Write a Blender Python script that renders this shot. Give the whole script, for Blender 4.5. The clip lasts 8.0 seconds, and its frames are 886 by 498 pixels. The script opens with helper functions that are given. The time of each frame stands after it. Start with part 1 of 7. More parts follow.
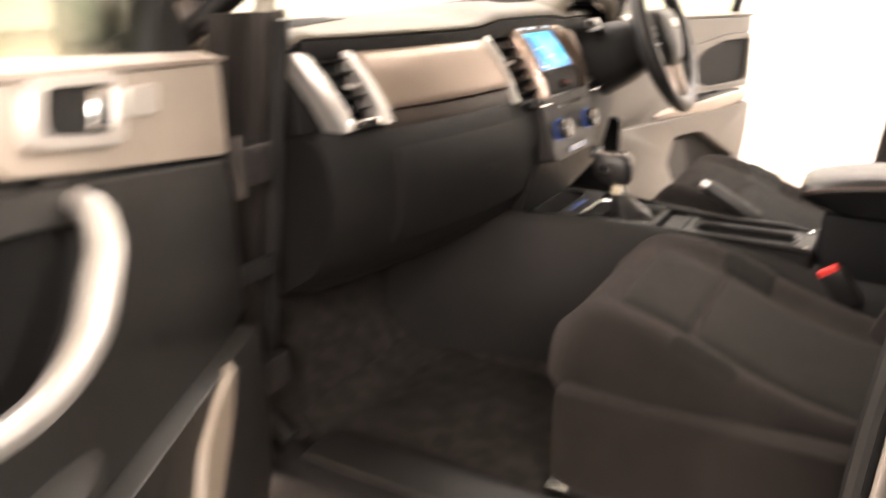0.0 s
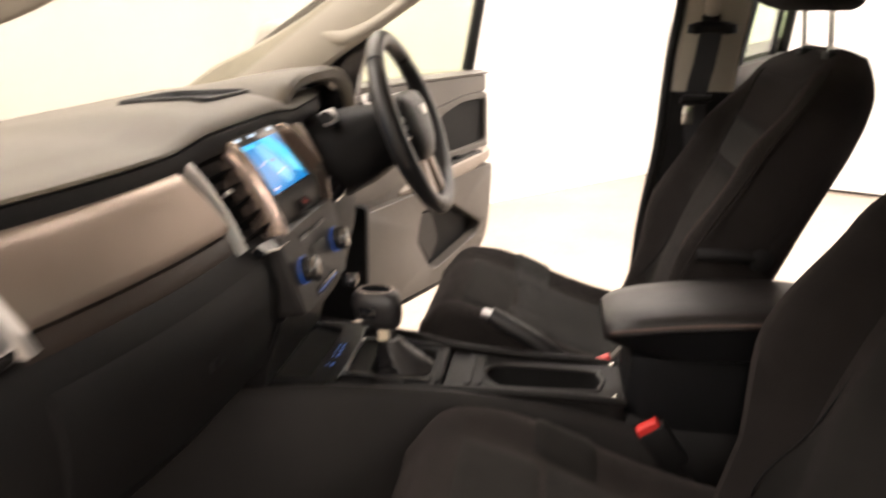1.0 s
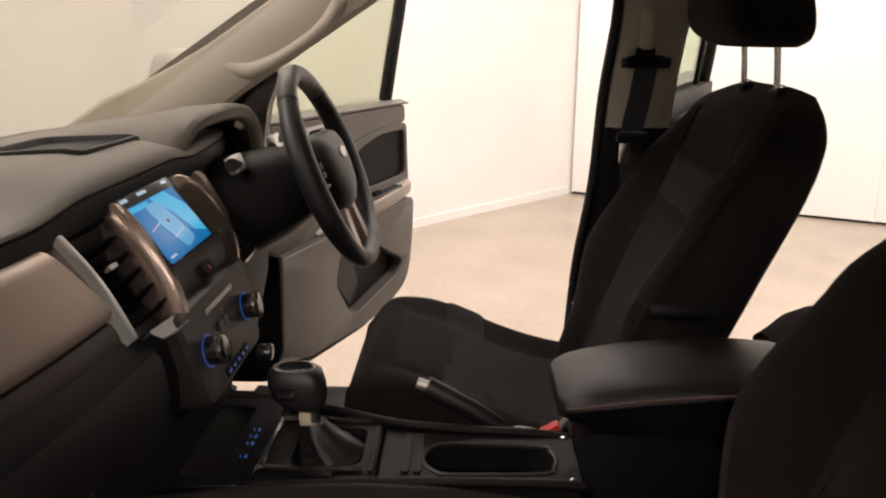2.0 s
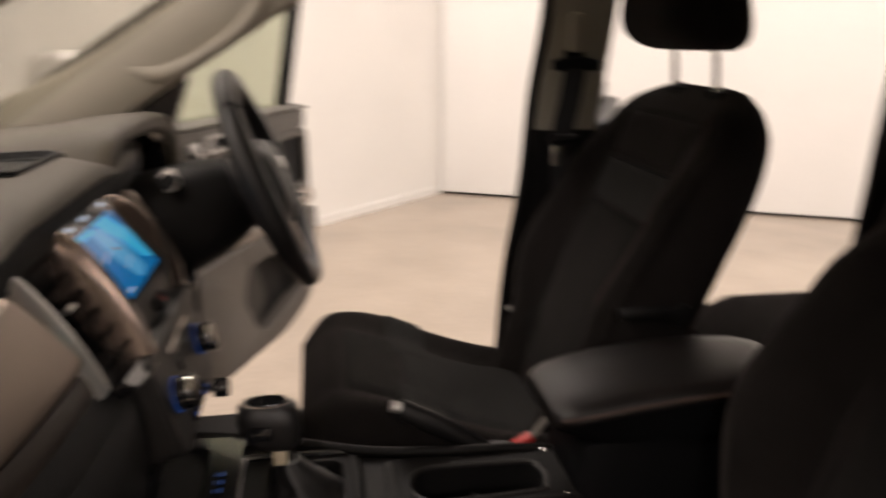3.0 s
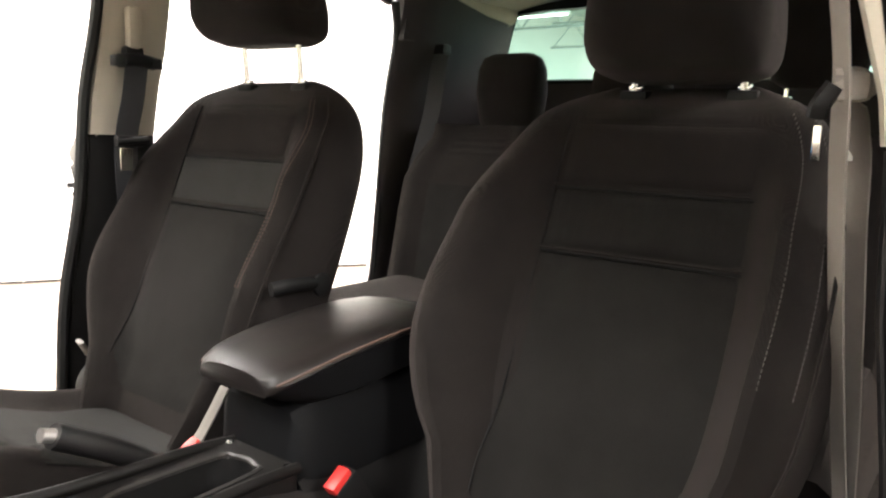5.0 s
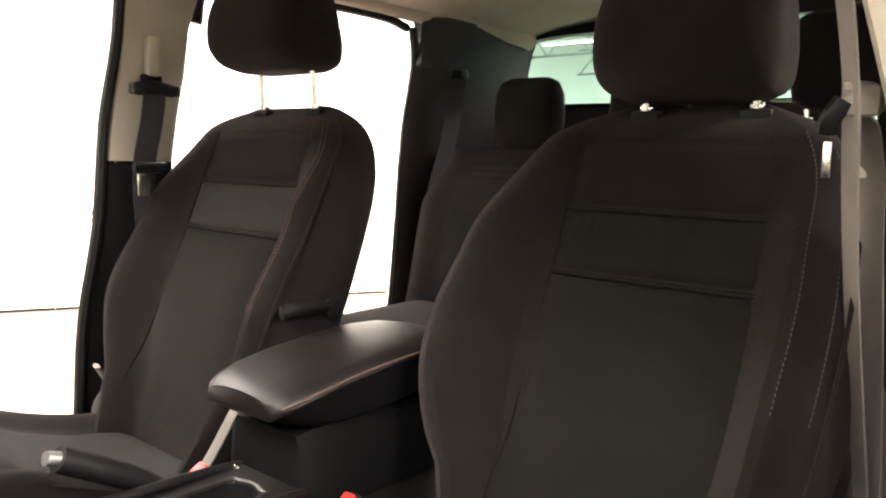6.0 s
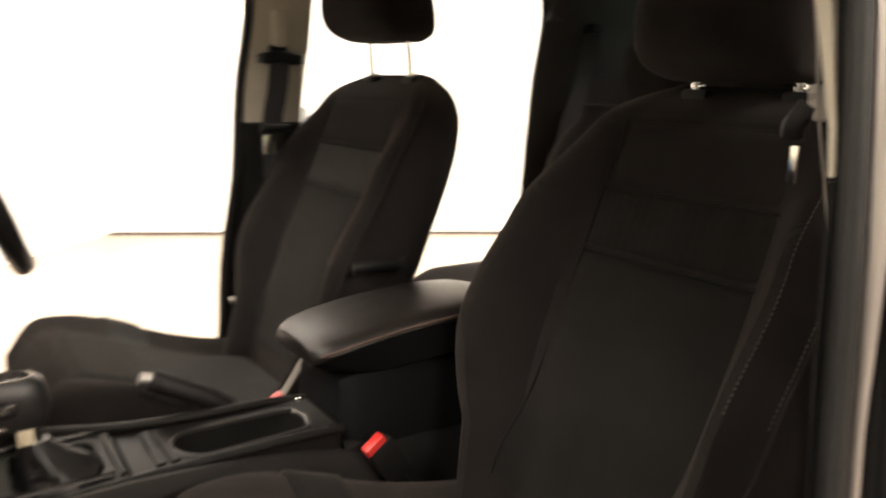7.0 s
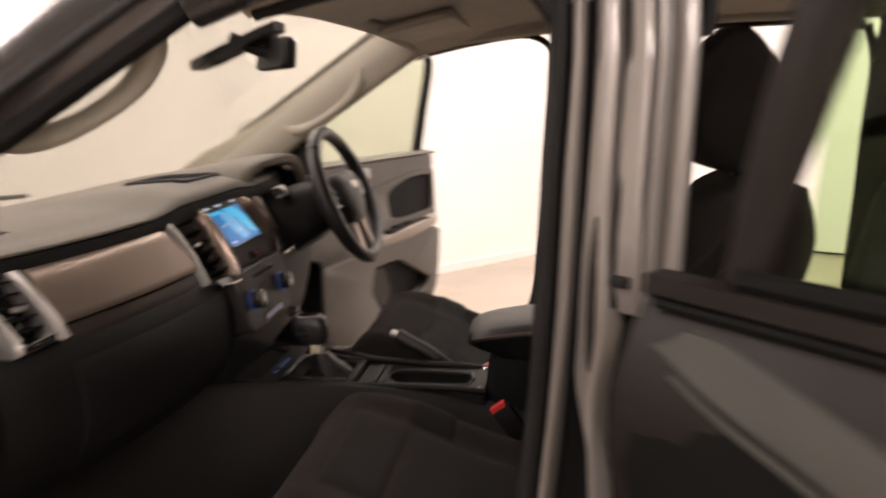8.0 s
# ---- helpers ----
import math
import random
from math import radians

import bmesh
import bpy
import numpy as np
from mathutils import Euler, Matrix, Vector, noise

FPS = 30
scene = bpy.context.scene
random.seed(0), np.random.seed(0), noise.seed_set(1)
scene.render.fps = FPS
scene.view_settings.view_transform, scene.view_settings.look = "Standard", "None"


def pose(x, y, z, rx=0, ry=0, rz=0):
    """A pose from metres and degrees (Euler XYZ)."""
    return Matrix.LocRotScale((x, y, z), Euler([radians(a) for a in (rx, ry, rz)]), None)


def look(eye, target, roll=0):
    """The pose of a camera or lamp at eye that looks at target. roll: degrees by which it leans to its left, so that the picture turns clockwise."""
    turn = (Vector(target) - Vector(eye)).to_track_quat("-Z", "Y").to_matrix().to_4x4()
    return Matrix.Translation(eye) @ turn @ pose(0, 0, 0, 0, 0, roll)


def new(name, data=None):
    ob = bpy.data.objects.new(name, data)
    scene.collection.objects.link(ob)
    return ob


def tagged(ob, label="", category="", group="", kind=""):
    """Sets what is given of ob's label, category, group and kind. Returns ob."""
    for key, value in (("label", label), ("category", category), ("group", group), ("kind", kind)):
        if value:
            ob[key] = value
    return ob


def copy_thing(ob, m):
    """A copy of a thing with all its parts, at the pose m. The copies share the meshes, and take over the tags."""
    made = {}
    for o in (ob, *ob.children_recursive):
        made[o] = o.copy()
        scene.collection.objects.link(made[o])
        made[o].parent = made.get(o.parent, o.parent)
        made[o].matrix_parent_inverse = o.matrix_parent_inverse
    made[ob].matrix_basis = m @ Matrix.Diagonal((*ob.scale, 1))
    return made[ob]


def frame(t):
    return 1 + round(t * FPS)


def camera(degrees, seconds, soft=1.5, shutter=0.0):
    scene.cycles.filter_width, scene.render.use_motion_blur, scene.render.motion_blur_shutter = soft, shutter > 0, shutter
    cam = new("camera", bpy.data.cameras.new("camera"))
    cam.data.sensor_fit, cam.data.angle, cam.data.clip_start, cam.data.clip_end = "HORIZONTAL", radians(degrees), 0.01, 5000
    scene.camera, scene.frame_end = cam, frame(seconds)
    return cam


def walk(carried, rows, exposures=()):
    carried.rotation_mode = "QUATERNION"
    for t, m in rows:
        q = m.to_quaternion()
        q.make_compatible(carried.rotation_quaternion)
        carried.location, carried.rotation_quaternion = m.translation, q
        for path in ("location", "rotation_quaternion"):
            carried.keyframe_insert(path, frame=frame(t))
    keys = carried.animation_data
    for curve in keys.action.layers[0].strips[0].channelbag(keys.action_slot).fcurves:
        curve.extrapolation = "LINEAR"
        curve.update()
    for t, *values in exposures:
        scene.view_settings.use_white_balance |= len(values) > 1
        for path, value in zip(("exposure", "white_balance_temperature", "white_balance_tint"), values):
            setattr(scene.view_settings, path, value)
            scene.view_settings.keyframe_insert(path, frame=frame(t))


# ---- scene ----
cam = camera(61.0, 8.0, soft=2.0, shutter=0.75)
PATH = [
    (0, (-1.577, 0.296, 1.391), (0.068, 1.234, 0.749), -0.8),
    (0.5, (-1.34, 0.418, 1.458), (0.464, 0.999, 0.821), -0.8),
    (1, (-1.161, 0.477, 1.51), (0.725, 0.762, 0.906), -0.3),
    (1.5, (-1.042, 0.494, 1.522), (0.872, 0.609, 0.951), -0.1),
    (1.7, (-1.018, 0.499, 1.525), (0.9, 0.58, 0.963), 0.0),
    (2.8, (-0.953, 0.651, 1.545), (0.968, 0.546, 0.997), 1.0),
    (3, (-0.927, 0.692, 1.534), (0.967, 0.368, 0.98), 0.4),
    (3.5, (-0.874, 0.861, 1.484), (0.789, -0.101, 0.929), 1.9),
    (4, (-0.811, 0.954, 1.42), (0.595, -0.37, 0.9), 2.2),
    (4.5, (-0.783, 0.981, 1.38), (0.462, -0.529, 0.966), 2.2),
    (5, (-0.77, 0.982, 1.356), (0.416, -0.599, 1.05), 2.0),
    (5.2, (-0.771, 0.978, 1.35), (0.414, -0.609, 1.073), 1.8),
    (6.5, (-0.834, 0.922, 1.349), (0.523, -0.526, 1.106), 1.9),
    (7, (-1.006, 0.826, 1.423), (0.598, -0.291, 0.997), 1.5),
    (7.2, (-1.119, 0.75, 1.46), (0.627, -0.122, 1.02), 1.1),
    (7.5, (-1.303, 0.576, 1.515), (0.608, 0.182, 1.075), -0.2),
    (7.6, (-1.371, 0.506, 1.521), (0.57, 0.275, 1.097), -0.7),
    (7.8, (-1.491, 0.359, 1.543), (0.464, 0.422, 1.126), -1.3),
    (8, (-1.6, 0.194, 1.567), (0.331, 0.501, 1.148), -1.6),
]
EXPO = [(0.0, 1.0, 6300, 15), (0.5, 0.5, 6300, 13), (1.0, 0.05, 6200, 15), (1.5, -0.5, 6150, 16), (3.0, -1.30, 6250, 17), (3.5, -1.28, 6350, 17),
        (4.0, -0.72, 6500, 17), (4.5, 0.50, 6150, 9), (5.0, 1.2, 5750, 9), (6.5, 1.1, 6250, 10), (7.0, 0.30, 6400, 11), (7.5, -0.6, 6350, 17), (8.0, -0.75, 6250, 20)]
walk(cam, [(t, look(eye, target, roll)) for t, eye, target, roll in PATH], EXPO)

# ---------------------------------------------------------------- light
world = bpy.data.worlds.new("hall_air")
scene.world = world
world.use_nodes = True
world.node_tree.nodes["Background"].inputs[0].default_value = (1.0, 0.93, 0.84, 1)
world.node_tree.nodes["Background"].inputs[1].default_value = 0.25


def area_lamp(name, x, y, z, sx, sy, watts, rx=0.0, rz=0.0, col=(1.0, 0.89, 0.76)):
    la = bpy.data.lights.new(name, "AREA")
    la.shape, la.size, la.size_y, la.energy, la.color = "RECTANGLE", sx, sy, watts, col
    ob = new(name, la)
    ob.matrix_world = pose(x, y, z, rx, 0, rz)
    return ob


area_lamp("strip_lamp_light", 3.4, 1.2, 4.3, 0.5, 6.0, 330, rz=45)
area_lamp("strip_lamp_light", 1.2, -3.6, 4.3, 0.5, 6.0, 800, rz=-26)
area_lamp("strip_lamp_light", -6.4, -3.4, 4.3, 0.5, 5.0, 650, rz=-26)
area_lamp("strip_lamp_light", -6.2, 0.6, 4.3, 0.5, 3.0, 420, rz=-26)
area_lamp("hall_lamp_light", 2.0, -2-22.0, 6.3, 18.0, 26.0, 5200, col=(0.95, 1.0, 0.95))
area_lamp("strip_lamp_light", -2.0, 4.8, 4.3, 0.5, 6.0, 520, rz=45)


# ---------------------------------------------------------------- materials
def material(name, colour, rough=0.6, metal=0.0, grain=(), bump=0.0, bump_scale=600.0, vary=0.12, vary_scale=9.0,
             spec=0.5, sheen=0.0, sheen_tint=(1.0, 1.0, 1.0), coat=0.0, emit=None, power=0.0, stains=0.0):
    """Principled surface with two scales of colour change and a fine relief."""
    m = bpy.data.materials.new(name)
    m.use_nodes = True
    nt = m.node_tree
    b = nt.nodes["Principled BSDF"]
    b.inputs["Roughness"].default_value = rough
    b.inputs["Metallic"].default_value = metal
    b.inputs["Specular IOR Level"].default_value = spec
    b.inputs["Sheen Weight"].default_value = sheen
    b.inputs["Sheen Tint"].default_value = (*sheen_tint, 1)
    b.inputs["Coat Weight"].default_value = coat
    tc = nt.nodes.new("ShaderNodeTexCoord")
    big = nt.nodes.new("ShaderNodeTexNoise")
    big.inputs["Scale"].default_value, big.inputs["Detail"].default_value = vary_scale, 4
    fine = nt.nodes.new("ShaderNodeTexNoise")
    fine.inputs["Scale"].default_value, fine.inputs["Detail"].default_value = bump_scale, 2
    nt.links.new(tc.outputs["Object"], big.inputs["Vector"])
    nt.links.new(tc.outputs["Object"], fine.inputs["Vector"])
    add = nt.nodes.new("ShaderNodeMath")
    add.operation = "MULTIPLY_ADD"
    nt.links.new(fine.outputs["Fac"], add.inputs[0])
    add.inputs[1].default_value = 0.5
    nt.links.new(big.outputs["Fac"], add.inputs[2])
    ramp = nt.nodes.new("ShaderNodeValToRGB")
    lo = [c * (1 - vary) for c in colour]
    hi = [min(1.0, c * (1 + vary)) for c in colour]
    ramp.color_ramp.elements[0].position, ramp.color_ramp.elements[0].color = 0.55, (*lo, 1)
    ramp.color_ramp.elements[1].position, ramp.color_ramp.elements[1].color = 0.95, (*hi, 1)
    nt.links.new(add.outputs[0], ramp.inputs["Fac"])
    nt.links.new(ramp.outputs["Color"], b.inputs["Base Color"])
    rr = nt.nodes.new("ShaderNodeMapRange")
    rr.inputs["To Min"].default_value = max(0.02, rough - 0.08)
    rr.inputs["To Max"].default_value = min(1.0, rough + 0.08)
    nt.links.new(big.outputs["Fac"], rr.inputs["Value"])
    nt.links.new(rr.outputs["Result"], b.inputs["Roughness"])
    if bump:
        bp = nt.nodes.new("ShaderNodeBump")
        bp.inputs["Strength"].default_value, bp.inputs["Distance"].default_value = bump, 0.001
        nt.links.new(fine.outputs["Fac"], bp.inputs["Height"])
        nt.links.new(bp.outputs["Normal"], b.inputs["Normal"])
    if emit:
        b.inputs["Emission Color"].default_value = (*emit, 1)
        b.inputs["Emission Strength"].default_value = power
    return m


def weave(name, colour, scale=420.0, depth=0.5, sheen=0.05, sheen_tint=(1.0, 1.0, 1.0)):
    """Woven seat cloth: two crossed thread waves in colour and relief."""
    m = material(name, colour, rough=0.95, sheen=sheen, sheen_tint=sheen_tint, vary=0.2, vary_scale=14, spec=0.06)
    nt = m.node_tree
    b = nt.nodes["Principled BSDF"]
    tc = nt.nodes.new("ShaderNodeTexCoord")
    heights = []
    turn = nt.nodes.new("ShaderNodeMapping")
    turn.inputs["Rotation"].default_value = (radians(52), 0, 0)
    nt.links.new(tc.outputs["Object"], turn.inputs["Vector"])
    for axis in ("X", "Z"):
        w = nt.nodes.new("ShaderNodeTexWave")
        w.bands_direction = axis
        w.inputs["Scale"].default_value, w.inputs["Distortion"].default_value = scale, 1.5
        w.inputs["Detail"].default_value = 1
        nt.links.new(turn.outputs["Vector"], w.inputs["Vector"])
        heights.append(w)
    mx = nt.nodes.new("ShaderNodeMath")
    mx.operation = "MULTIPLY"
    nt.links.new(heights[0].outputs["Fac"], mx.inputs[0])
    nt.links.new(heights[1].outputs["Fac"], mx.inputs[1])
    bp = nt.nodes.new("ShaderNodeBump")
    bp.inputs["Strength"].default_value, bp.inputs["Distance"].default_value = depth, 0.001
    nt.links.new(mx.outputs[0], bp.inputs["Height"])
    soft = nt.nodes.new("ShaderNodeTexNoise")
    soft.inputs["Scale"].default_value, soft.inputs["Detail"].default_value = 16.0, 3
    nt.links.new(tc.outputs["Object"], soft.inputs["Vector"])
    bq = nt.nodes.new("ShaderNodeBump")
    bq.inputs["Strength"].default_value, bq.inputs["Distance"].default_value = 0.35, 0.006
    nt.links.new(soft.outputs["Fac"], bq.inputs["Height"])
    nt.links.new(bq.outputs["Normal"], bp.inputs["Normal"])
    nt.links.new(bp.outputs["Normal"], b.inputs["Normal"])
    return m


def glass(name, tint):
    m = bpy.data.materials.new(name)
    m.use_nodes = True
    nt = m.node_tree
    nt.nodes.remove(nt.nodes["Principled BSDF"])
    out = nt.nodes["Material Output"]
    tr, gl, mix, lw, pw, sc = (nt.nodes.new(n) for n in ("ShaderNodeBsdfTransparent", "ShaderNodeBsdfGlossy", "ShaderNodeMixShader", "ShaderNodeLayerWeight", "ShaderNodeMath", "ShaderNodeMath"))
    tr.inputs["Color"].default_value = (*tint, 1)
    gl.inputs["Roughness"].default_value = 0.01
    lw.inputs["Blend"].default_value = 0.5
    pw.operation, sc.operation = "POWER", "MULTIPLY_ADD"
    pw.inputs[1].default_value = 4.0
    sc.inputs[1].default_value, sc.inputs[2].default_value = 0.6, 0.025
    nt.links.new(lw.outputs["Facing"], pw.inputs[0])
    nt.links.new(pw.outputs[0], sc.inputs[0])
    nt.links.new(sc.outputs[0], mix.inputs[0])
    nt.links.new(tr.outputs[0], mix.inputs[1])
    nt.links.new(gl.outputs[0], mix.inputs[2])
    nt.links.new(mix.outputs[0], out.inputs["Surface"])
    return m


M_CLOTH = weave("seat_cloth", (0.0108, 0.0092, 0.0086), sheen=0.062, sheen_tint=(1.0, 0.86, 0.80))
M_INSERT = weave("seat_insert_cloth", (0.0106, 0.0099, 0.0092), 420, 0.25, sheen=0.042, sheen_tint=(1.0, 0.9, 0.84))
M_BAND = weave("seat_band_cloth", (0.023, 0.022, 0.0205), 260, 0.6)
M_CARPET = material("carpet", (0.031, 0.027, 0.025), 0.98, bump=0.9, bump_scale=900, vary=0.35, vary_scale=30, spec=0.05)
M_MAT = material("rubber_backed_mat", (0.030, 0.0265, 0.0245), 0.95, bump=0.8, bump_scale=700, vary=0.3, vary_scale=25, spec=0.08)
M_PAD = material("soft_dash_pad", (0.088, 0.074, 0.053), 0.54, bump=0.45, bump_scale=850, vary=0.12, vary_scale=6)
M_QUARTER = material("charcoal_quarter_trim", (0.031, 0.0262, 0.0268), 0.6, bump=0.4, bump_scale=900, vary=0.15, vary_scale=8, spec=0.3)
M_BLACK = material("grained_black_plastic", (0.0070, 0.0066, 0.0066), 0.55, bump=0.4, bump_scale=900, vary=0.18, vary_scale=8, spec=0.2)
M_GLOSS = material("piano_black", (0.010, 0.010, 0.011), 0.16, vary=0.1, vary_scale=12, coat=0.4)
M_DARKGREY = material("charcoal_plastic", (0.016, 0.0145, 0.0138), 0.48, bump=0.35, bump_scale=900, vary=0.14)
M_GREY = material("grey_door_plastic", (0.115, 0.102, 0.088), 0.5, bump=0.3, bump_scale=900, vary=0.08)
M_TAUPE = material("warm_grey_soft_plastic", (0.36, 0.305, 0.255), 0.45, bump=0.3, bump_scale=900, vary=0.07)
M_BEIGE = material("beige_pillar_plastic", (0.42, 0.385, 0.315), 0.55, bump=0.3, bump_scale=700, vary=0.05)
M_LINER = material("beige_headliner_cloth", (0.46, 0.40, 0.33), 0.95, bump=0.6, bump_scale=900, vary=0.08, vary_scale=14, spec=0.1, sheen=0.2)
M_TRIM = material("satin_bronze_trim", (0.34, 0.275, 0.232), 0.38, metal=0.7, bump=0.12, bump_scale=1200, vary=0.06)
M_SILVER = material("satin_silver_trim", (0.62, 0.60, 0.58), 0.36, metal=0.85, bump=0.06, bump_scale=1200, vary=0.05)
M_CHROME = material("chrome", (0.82, 0.81, 0.80), 0.08, metal=1.0, vary=0.03)
M_STEEL = material("polished_post_steel", (0.70, 0.68, 0.64), 0.18, metal=1.0, vary=0.05)
M_LEATHER = material("black_leather", (0.014, 0.013, 0.013), 0.40, bump=0.5, bump_scale=450, vary=0.15, vary_scale=20)
M_ARMREST = material("armrest_leatherette", (0.0085, 0.0068, 0.0062), 0.42, bump=0.4, bump_scale=500, vary=0.12, vary_scale=15, spec=0.3)
# Black plastic darkened further for the shade around the armrest box.
M_BOX = material("console_plastic_darkened", (0.0040, 0.0040, 0.0044), 0.62, bump=0.4, bump_scale=900, vary=0.18, vary_scale=8, spec=0.09)
M_LIP = material("dark_brown_trim_lip", (0.030, 0.023, 0.019), 0.42, bump=0.2, bump_scale=900, vary=0.1, spec=0.35)
M_VENT = material("dull_vent_plastic", (0.0045, 0.0045, 0.0046), 0.9, vary=0.1, spec=0.03)
# Body paint again, darkened for the shade on the hinge post.
M_JAMB = material("body_paint_darkened", (0.020, 0.0170, 0.0158), 0.45, bump=0.05, bump_scale=1500, vary=0.12, spec=0.3)
M_RUBBER = material("black_rubber_seal", (0.014, 0.0135, 0.0135), 0.55, bump=0.3, bump_scale=500, vary=0.2, spec=0.28)
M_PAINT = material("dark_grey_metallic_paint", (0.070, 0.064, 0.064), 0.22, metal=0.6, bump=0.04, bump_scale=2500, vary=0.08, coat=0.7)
# Body paint again, lightened for the bright reflections on the door post.
M_POST = material("body_paint_lit_copy", (0.29, 0.264, 0.248), 0.34, metal=0.45, bump=0.015, bump_scale=900, vary=0.03, coat=0.4)
# Pale grey that paints the reflection on the rear door's shoulder.
M_GREENGREY = material("grey_green_shoulder_sheen", (0.066, 0.064, 0.058), 0.66, bump=0.2, bump_scale=900, vary=0.08, spec=0.2)
# Body paint again, darkened to put the rear doors in shade.
M_SKIN = material("body_paint_shade_copy", (0.0185, 0.0152, 0.0135), 0.5, metal=0.0, bump=0.04, bump_scale=2500, vary=0.08, spec=0.16)
M_PLATE = material("console_plate_plastic", (0.0075, 0.0068, 0.0064), 0.52, bump=0.3, bump_scale=900, vary=0.12, spec=0.16)
M_SIDE = material("charcoal_console_side", (0.0160, 0.0146, 0.0138), 0.65, bump=0.4, bump_scale=800, vary=0.14, spec=0.14)
M_MATTBLACK = material("matt_black_finish", (0.005, 0.005, 0.005), 0.75, bump=0.3, bump_scale=900, vary=0.15, spec=0.15)
M_WEB = material("belt_webbing_black", (0.028, 0.028, 0.030), 0.75, bump=0.6, bump_scale=650, vary=0.15)
M_WEBGREY = material("belt_webbing_grey", (0.25, 0.225, 0.205), 0.75, bump=0.6, bump_scale=650, vary=0.12)
M_RED = material("red_release_button", (0.50, 0.026, 0.022), 0.4, vary=0.05)
M_LABEL = material("white_label", (0.75, 0.73, 0.70), 0.6, vary=0.04)
M_STITCH = material("grey_thread", (0.046, 0.042, 0.038), 0.8, vary=0.2, vary_scale=200)
M_BROWNTHREAD = material("brown_edge_thread", (0.055, 0.032, 0.024), 0.8, vary=0.2, vary_scale=200)
M_IVORY = material("ivory_plastic", (0.55, 0.47, 0.34), 0.4, vary=0.06)
M_GLASS = glass("window_glass", (0.75, 0.775, 0.69))
M_SHIELD = glass("windscreen_glass", (0.90, 0.90, 0.86))
M_REARGLASS = glass("green_grey_door_glass", (0.70, 0.80, 0.63))
M_GREENGLASS = glass("green_tinted_glass", (0.60, 0.72, 0.66))
M_SCREEN = material("lit_screen_blue", (0.01, 0.02, 0.03), 0.2, emit=(0.004, 0.22, 0.54), power=1.2)
M_SCREEN2 = material("lit_screen_pale_blue", (0.01, 0.02, 0.03), 0.2, emit=(0.12, 0.50, 0.80), power=1.2)
M_SCREEN4 = material("lit_screen_cyan", (0.01, 0.02, 0.03), 0.2, emit=(0.05, 0.60, 0.95), power=1.2)
M_SCREEN3 = material("lit_screen_white", (0.02, 0.02, 0.02), 0.2, emit=(0.7, 0.85, 1.0), power=1.0)
M_BLUELED = material("lit_blue_marking", (0.01, 0.02, 0.03), 0.3, emit=(0.05, 0.25, 1.0), power=0.35)
M_REDLED = material("red_hazard_mark", (0.35, 0.03, 0.02), 0.4)
M_WALL = material("white_painted_wall", (0.80, 0.775, 0.735), 0.7, bump=0.25, bump_scale=60, vary=0.03, vary_scale=1.3)
M_PANEL = material("white_lacquered_panel", (0.84, 0.825, 0.80), 0.45, bump=0.08, bump_scale=40, vary=0.02, vary_scale=1.5)
M_FIN = material("dark_bronze_fin", (0.20, 0.155, 0.130), 0.22, metal=0.8, bump=0.05, bump_scale=1200, vary=0.06)
M_FLOOR = material("polished_screed_floor", (0.36, 0.30, 0.24), 0.22, bump=0.06, bump_scale=30, vary=0.09, vary_scale=1.6)
M_CEIL = material("hall_ceiling", (0.55, 0.56, 0.54), 0.85, vary=0.08, vary_scale=1.0)
M_TRUSS = material("galvanised_truss", (0.42, 0.44, 0.43), 0.5, metal=0.3, vary=0.15, vary_scale=3)
M_TUBE = material("lit_strip_tube", (0.9, 0.9, 0.9), 0.5, emit=(1.0, 0.95, 0.86), power=9.0)


# ---------------------------------------------------------------- mesh helpers
def thing(name, x=0.0, y=0.0, z=0.0, label="", category="", group="", kind="", rz=0.0):
    ob = new(name)
    ob.empty_display_size = 0.05
    ob.matrix_world = pose(x, y, z, 0, 0, rz)
    return tagged(ob, label, category, group, kind)


def part(name, bm, mat, parent=None, label="", smooth=40.0):
    """Links a bmesh, given in the parent's own coordinates, as one mesh object."""
    bmesh.ops.recalc_face_normals(bm, faces=bm.faces)
    me = bpy.data.meshes.new(name)
    bm.to_mesh(me)
    bm.free()
    me.materials.append(mat)
    if smooth:
        me.polygons.foreach_set("use_smooth", [True] * len(me.polygons))
        me.set_sharp_from_angle(angle=radians(smooth))
    ob = new(name, me)
    if parent is not None:
        ob.parent = parent
    if label:
        ob["label"] = label
    return ob


def rings(loops, cap=True, closed=True, bm=None):
    """A skin over loops of points that all have the same count."""
    bm = bm or bmesh.new()
    vs = [[bm.verts.new(p) for p in loop] for loop in loops]
    n = len(vs[0])
    for a, b in zip(vs, vs[1:]):
        for i in range(n if closed else n - 1):
            j = (i + 1) % n
            bm.faces.new((a[i], a[j], b[j], b[i]))
    if cap and closed:
        bm.faces.new(vs[0])
        bm.faces.new(vs[-1])
    return bm


def join(*bms):
    """Several bmeshes as one."""
    out = bms[0]
    for b in bms[1:]:
        me = bpy.data.meshes.new("tmp")
        b.to_mesh(me)
        b.free()
        out.from_mesh(me)
        bpy.data.meshes.remove(me)
    return out


def moved(bm, m):
    bmesh.ops.transform(bm, matrix=m, verts=bm.verts)
    return bm


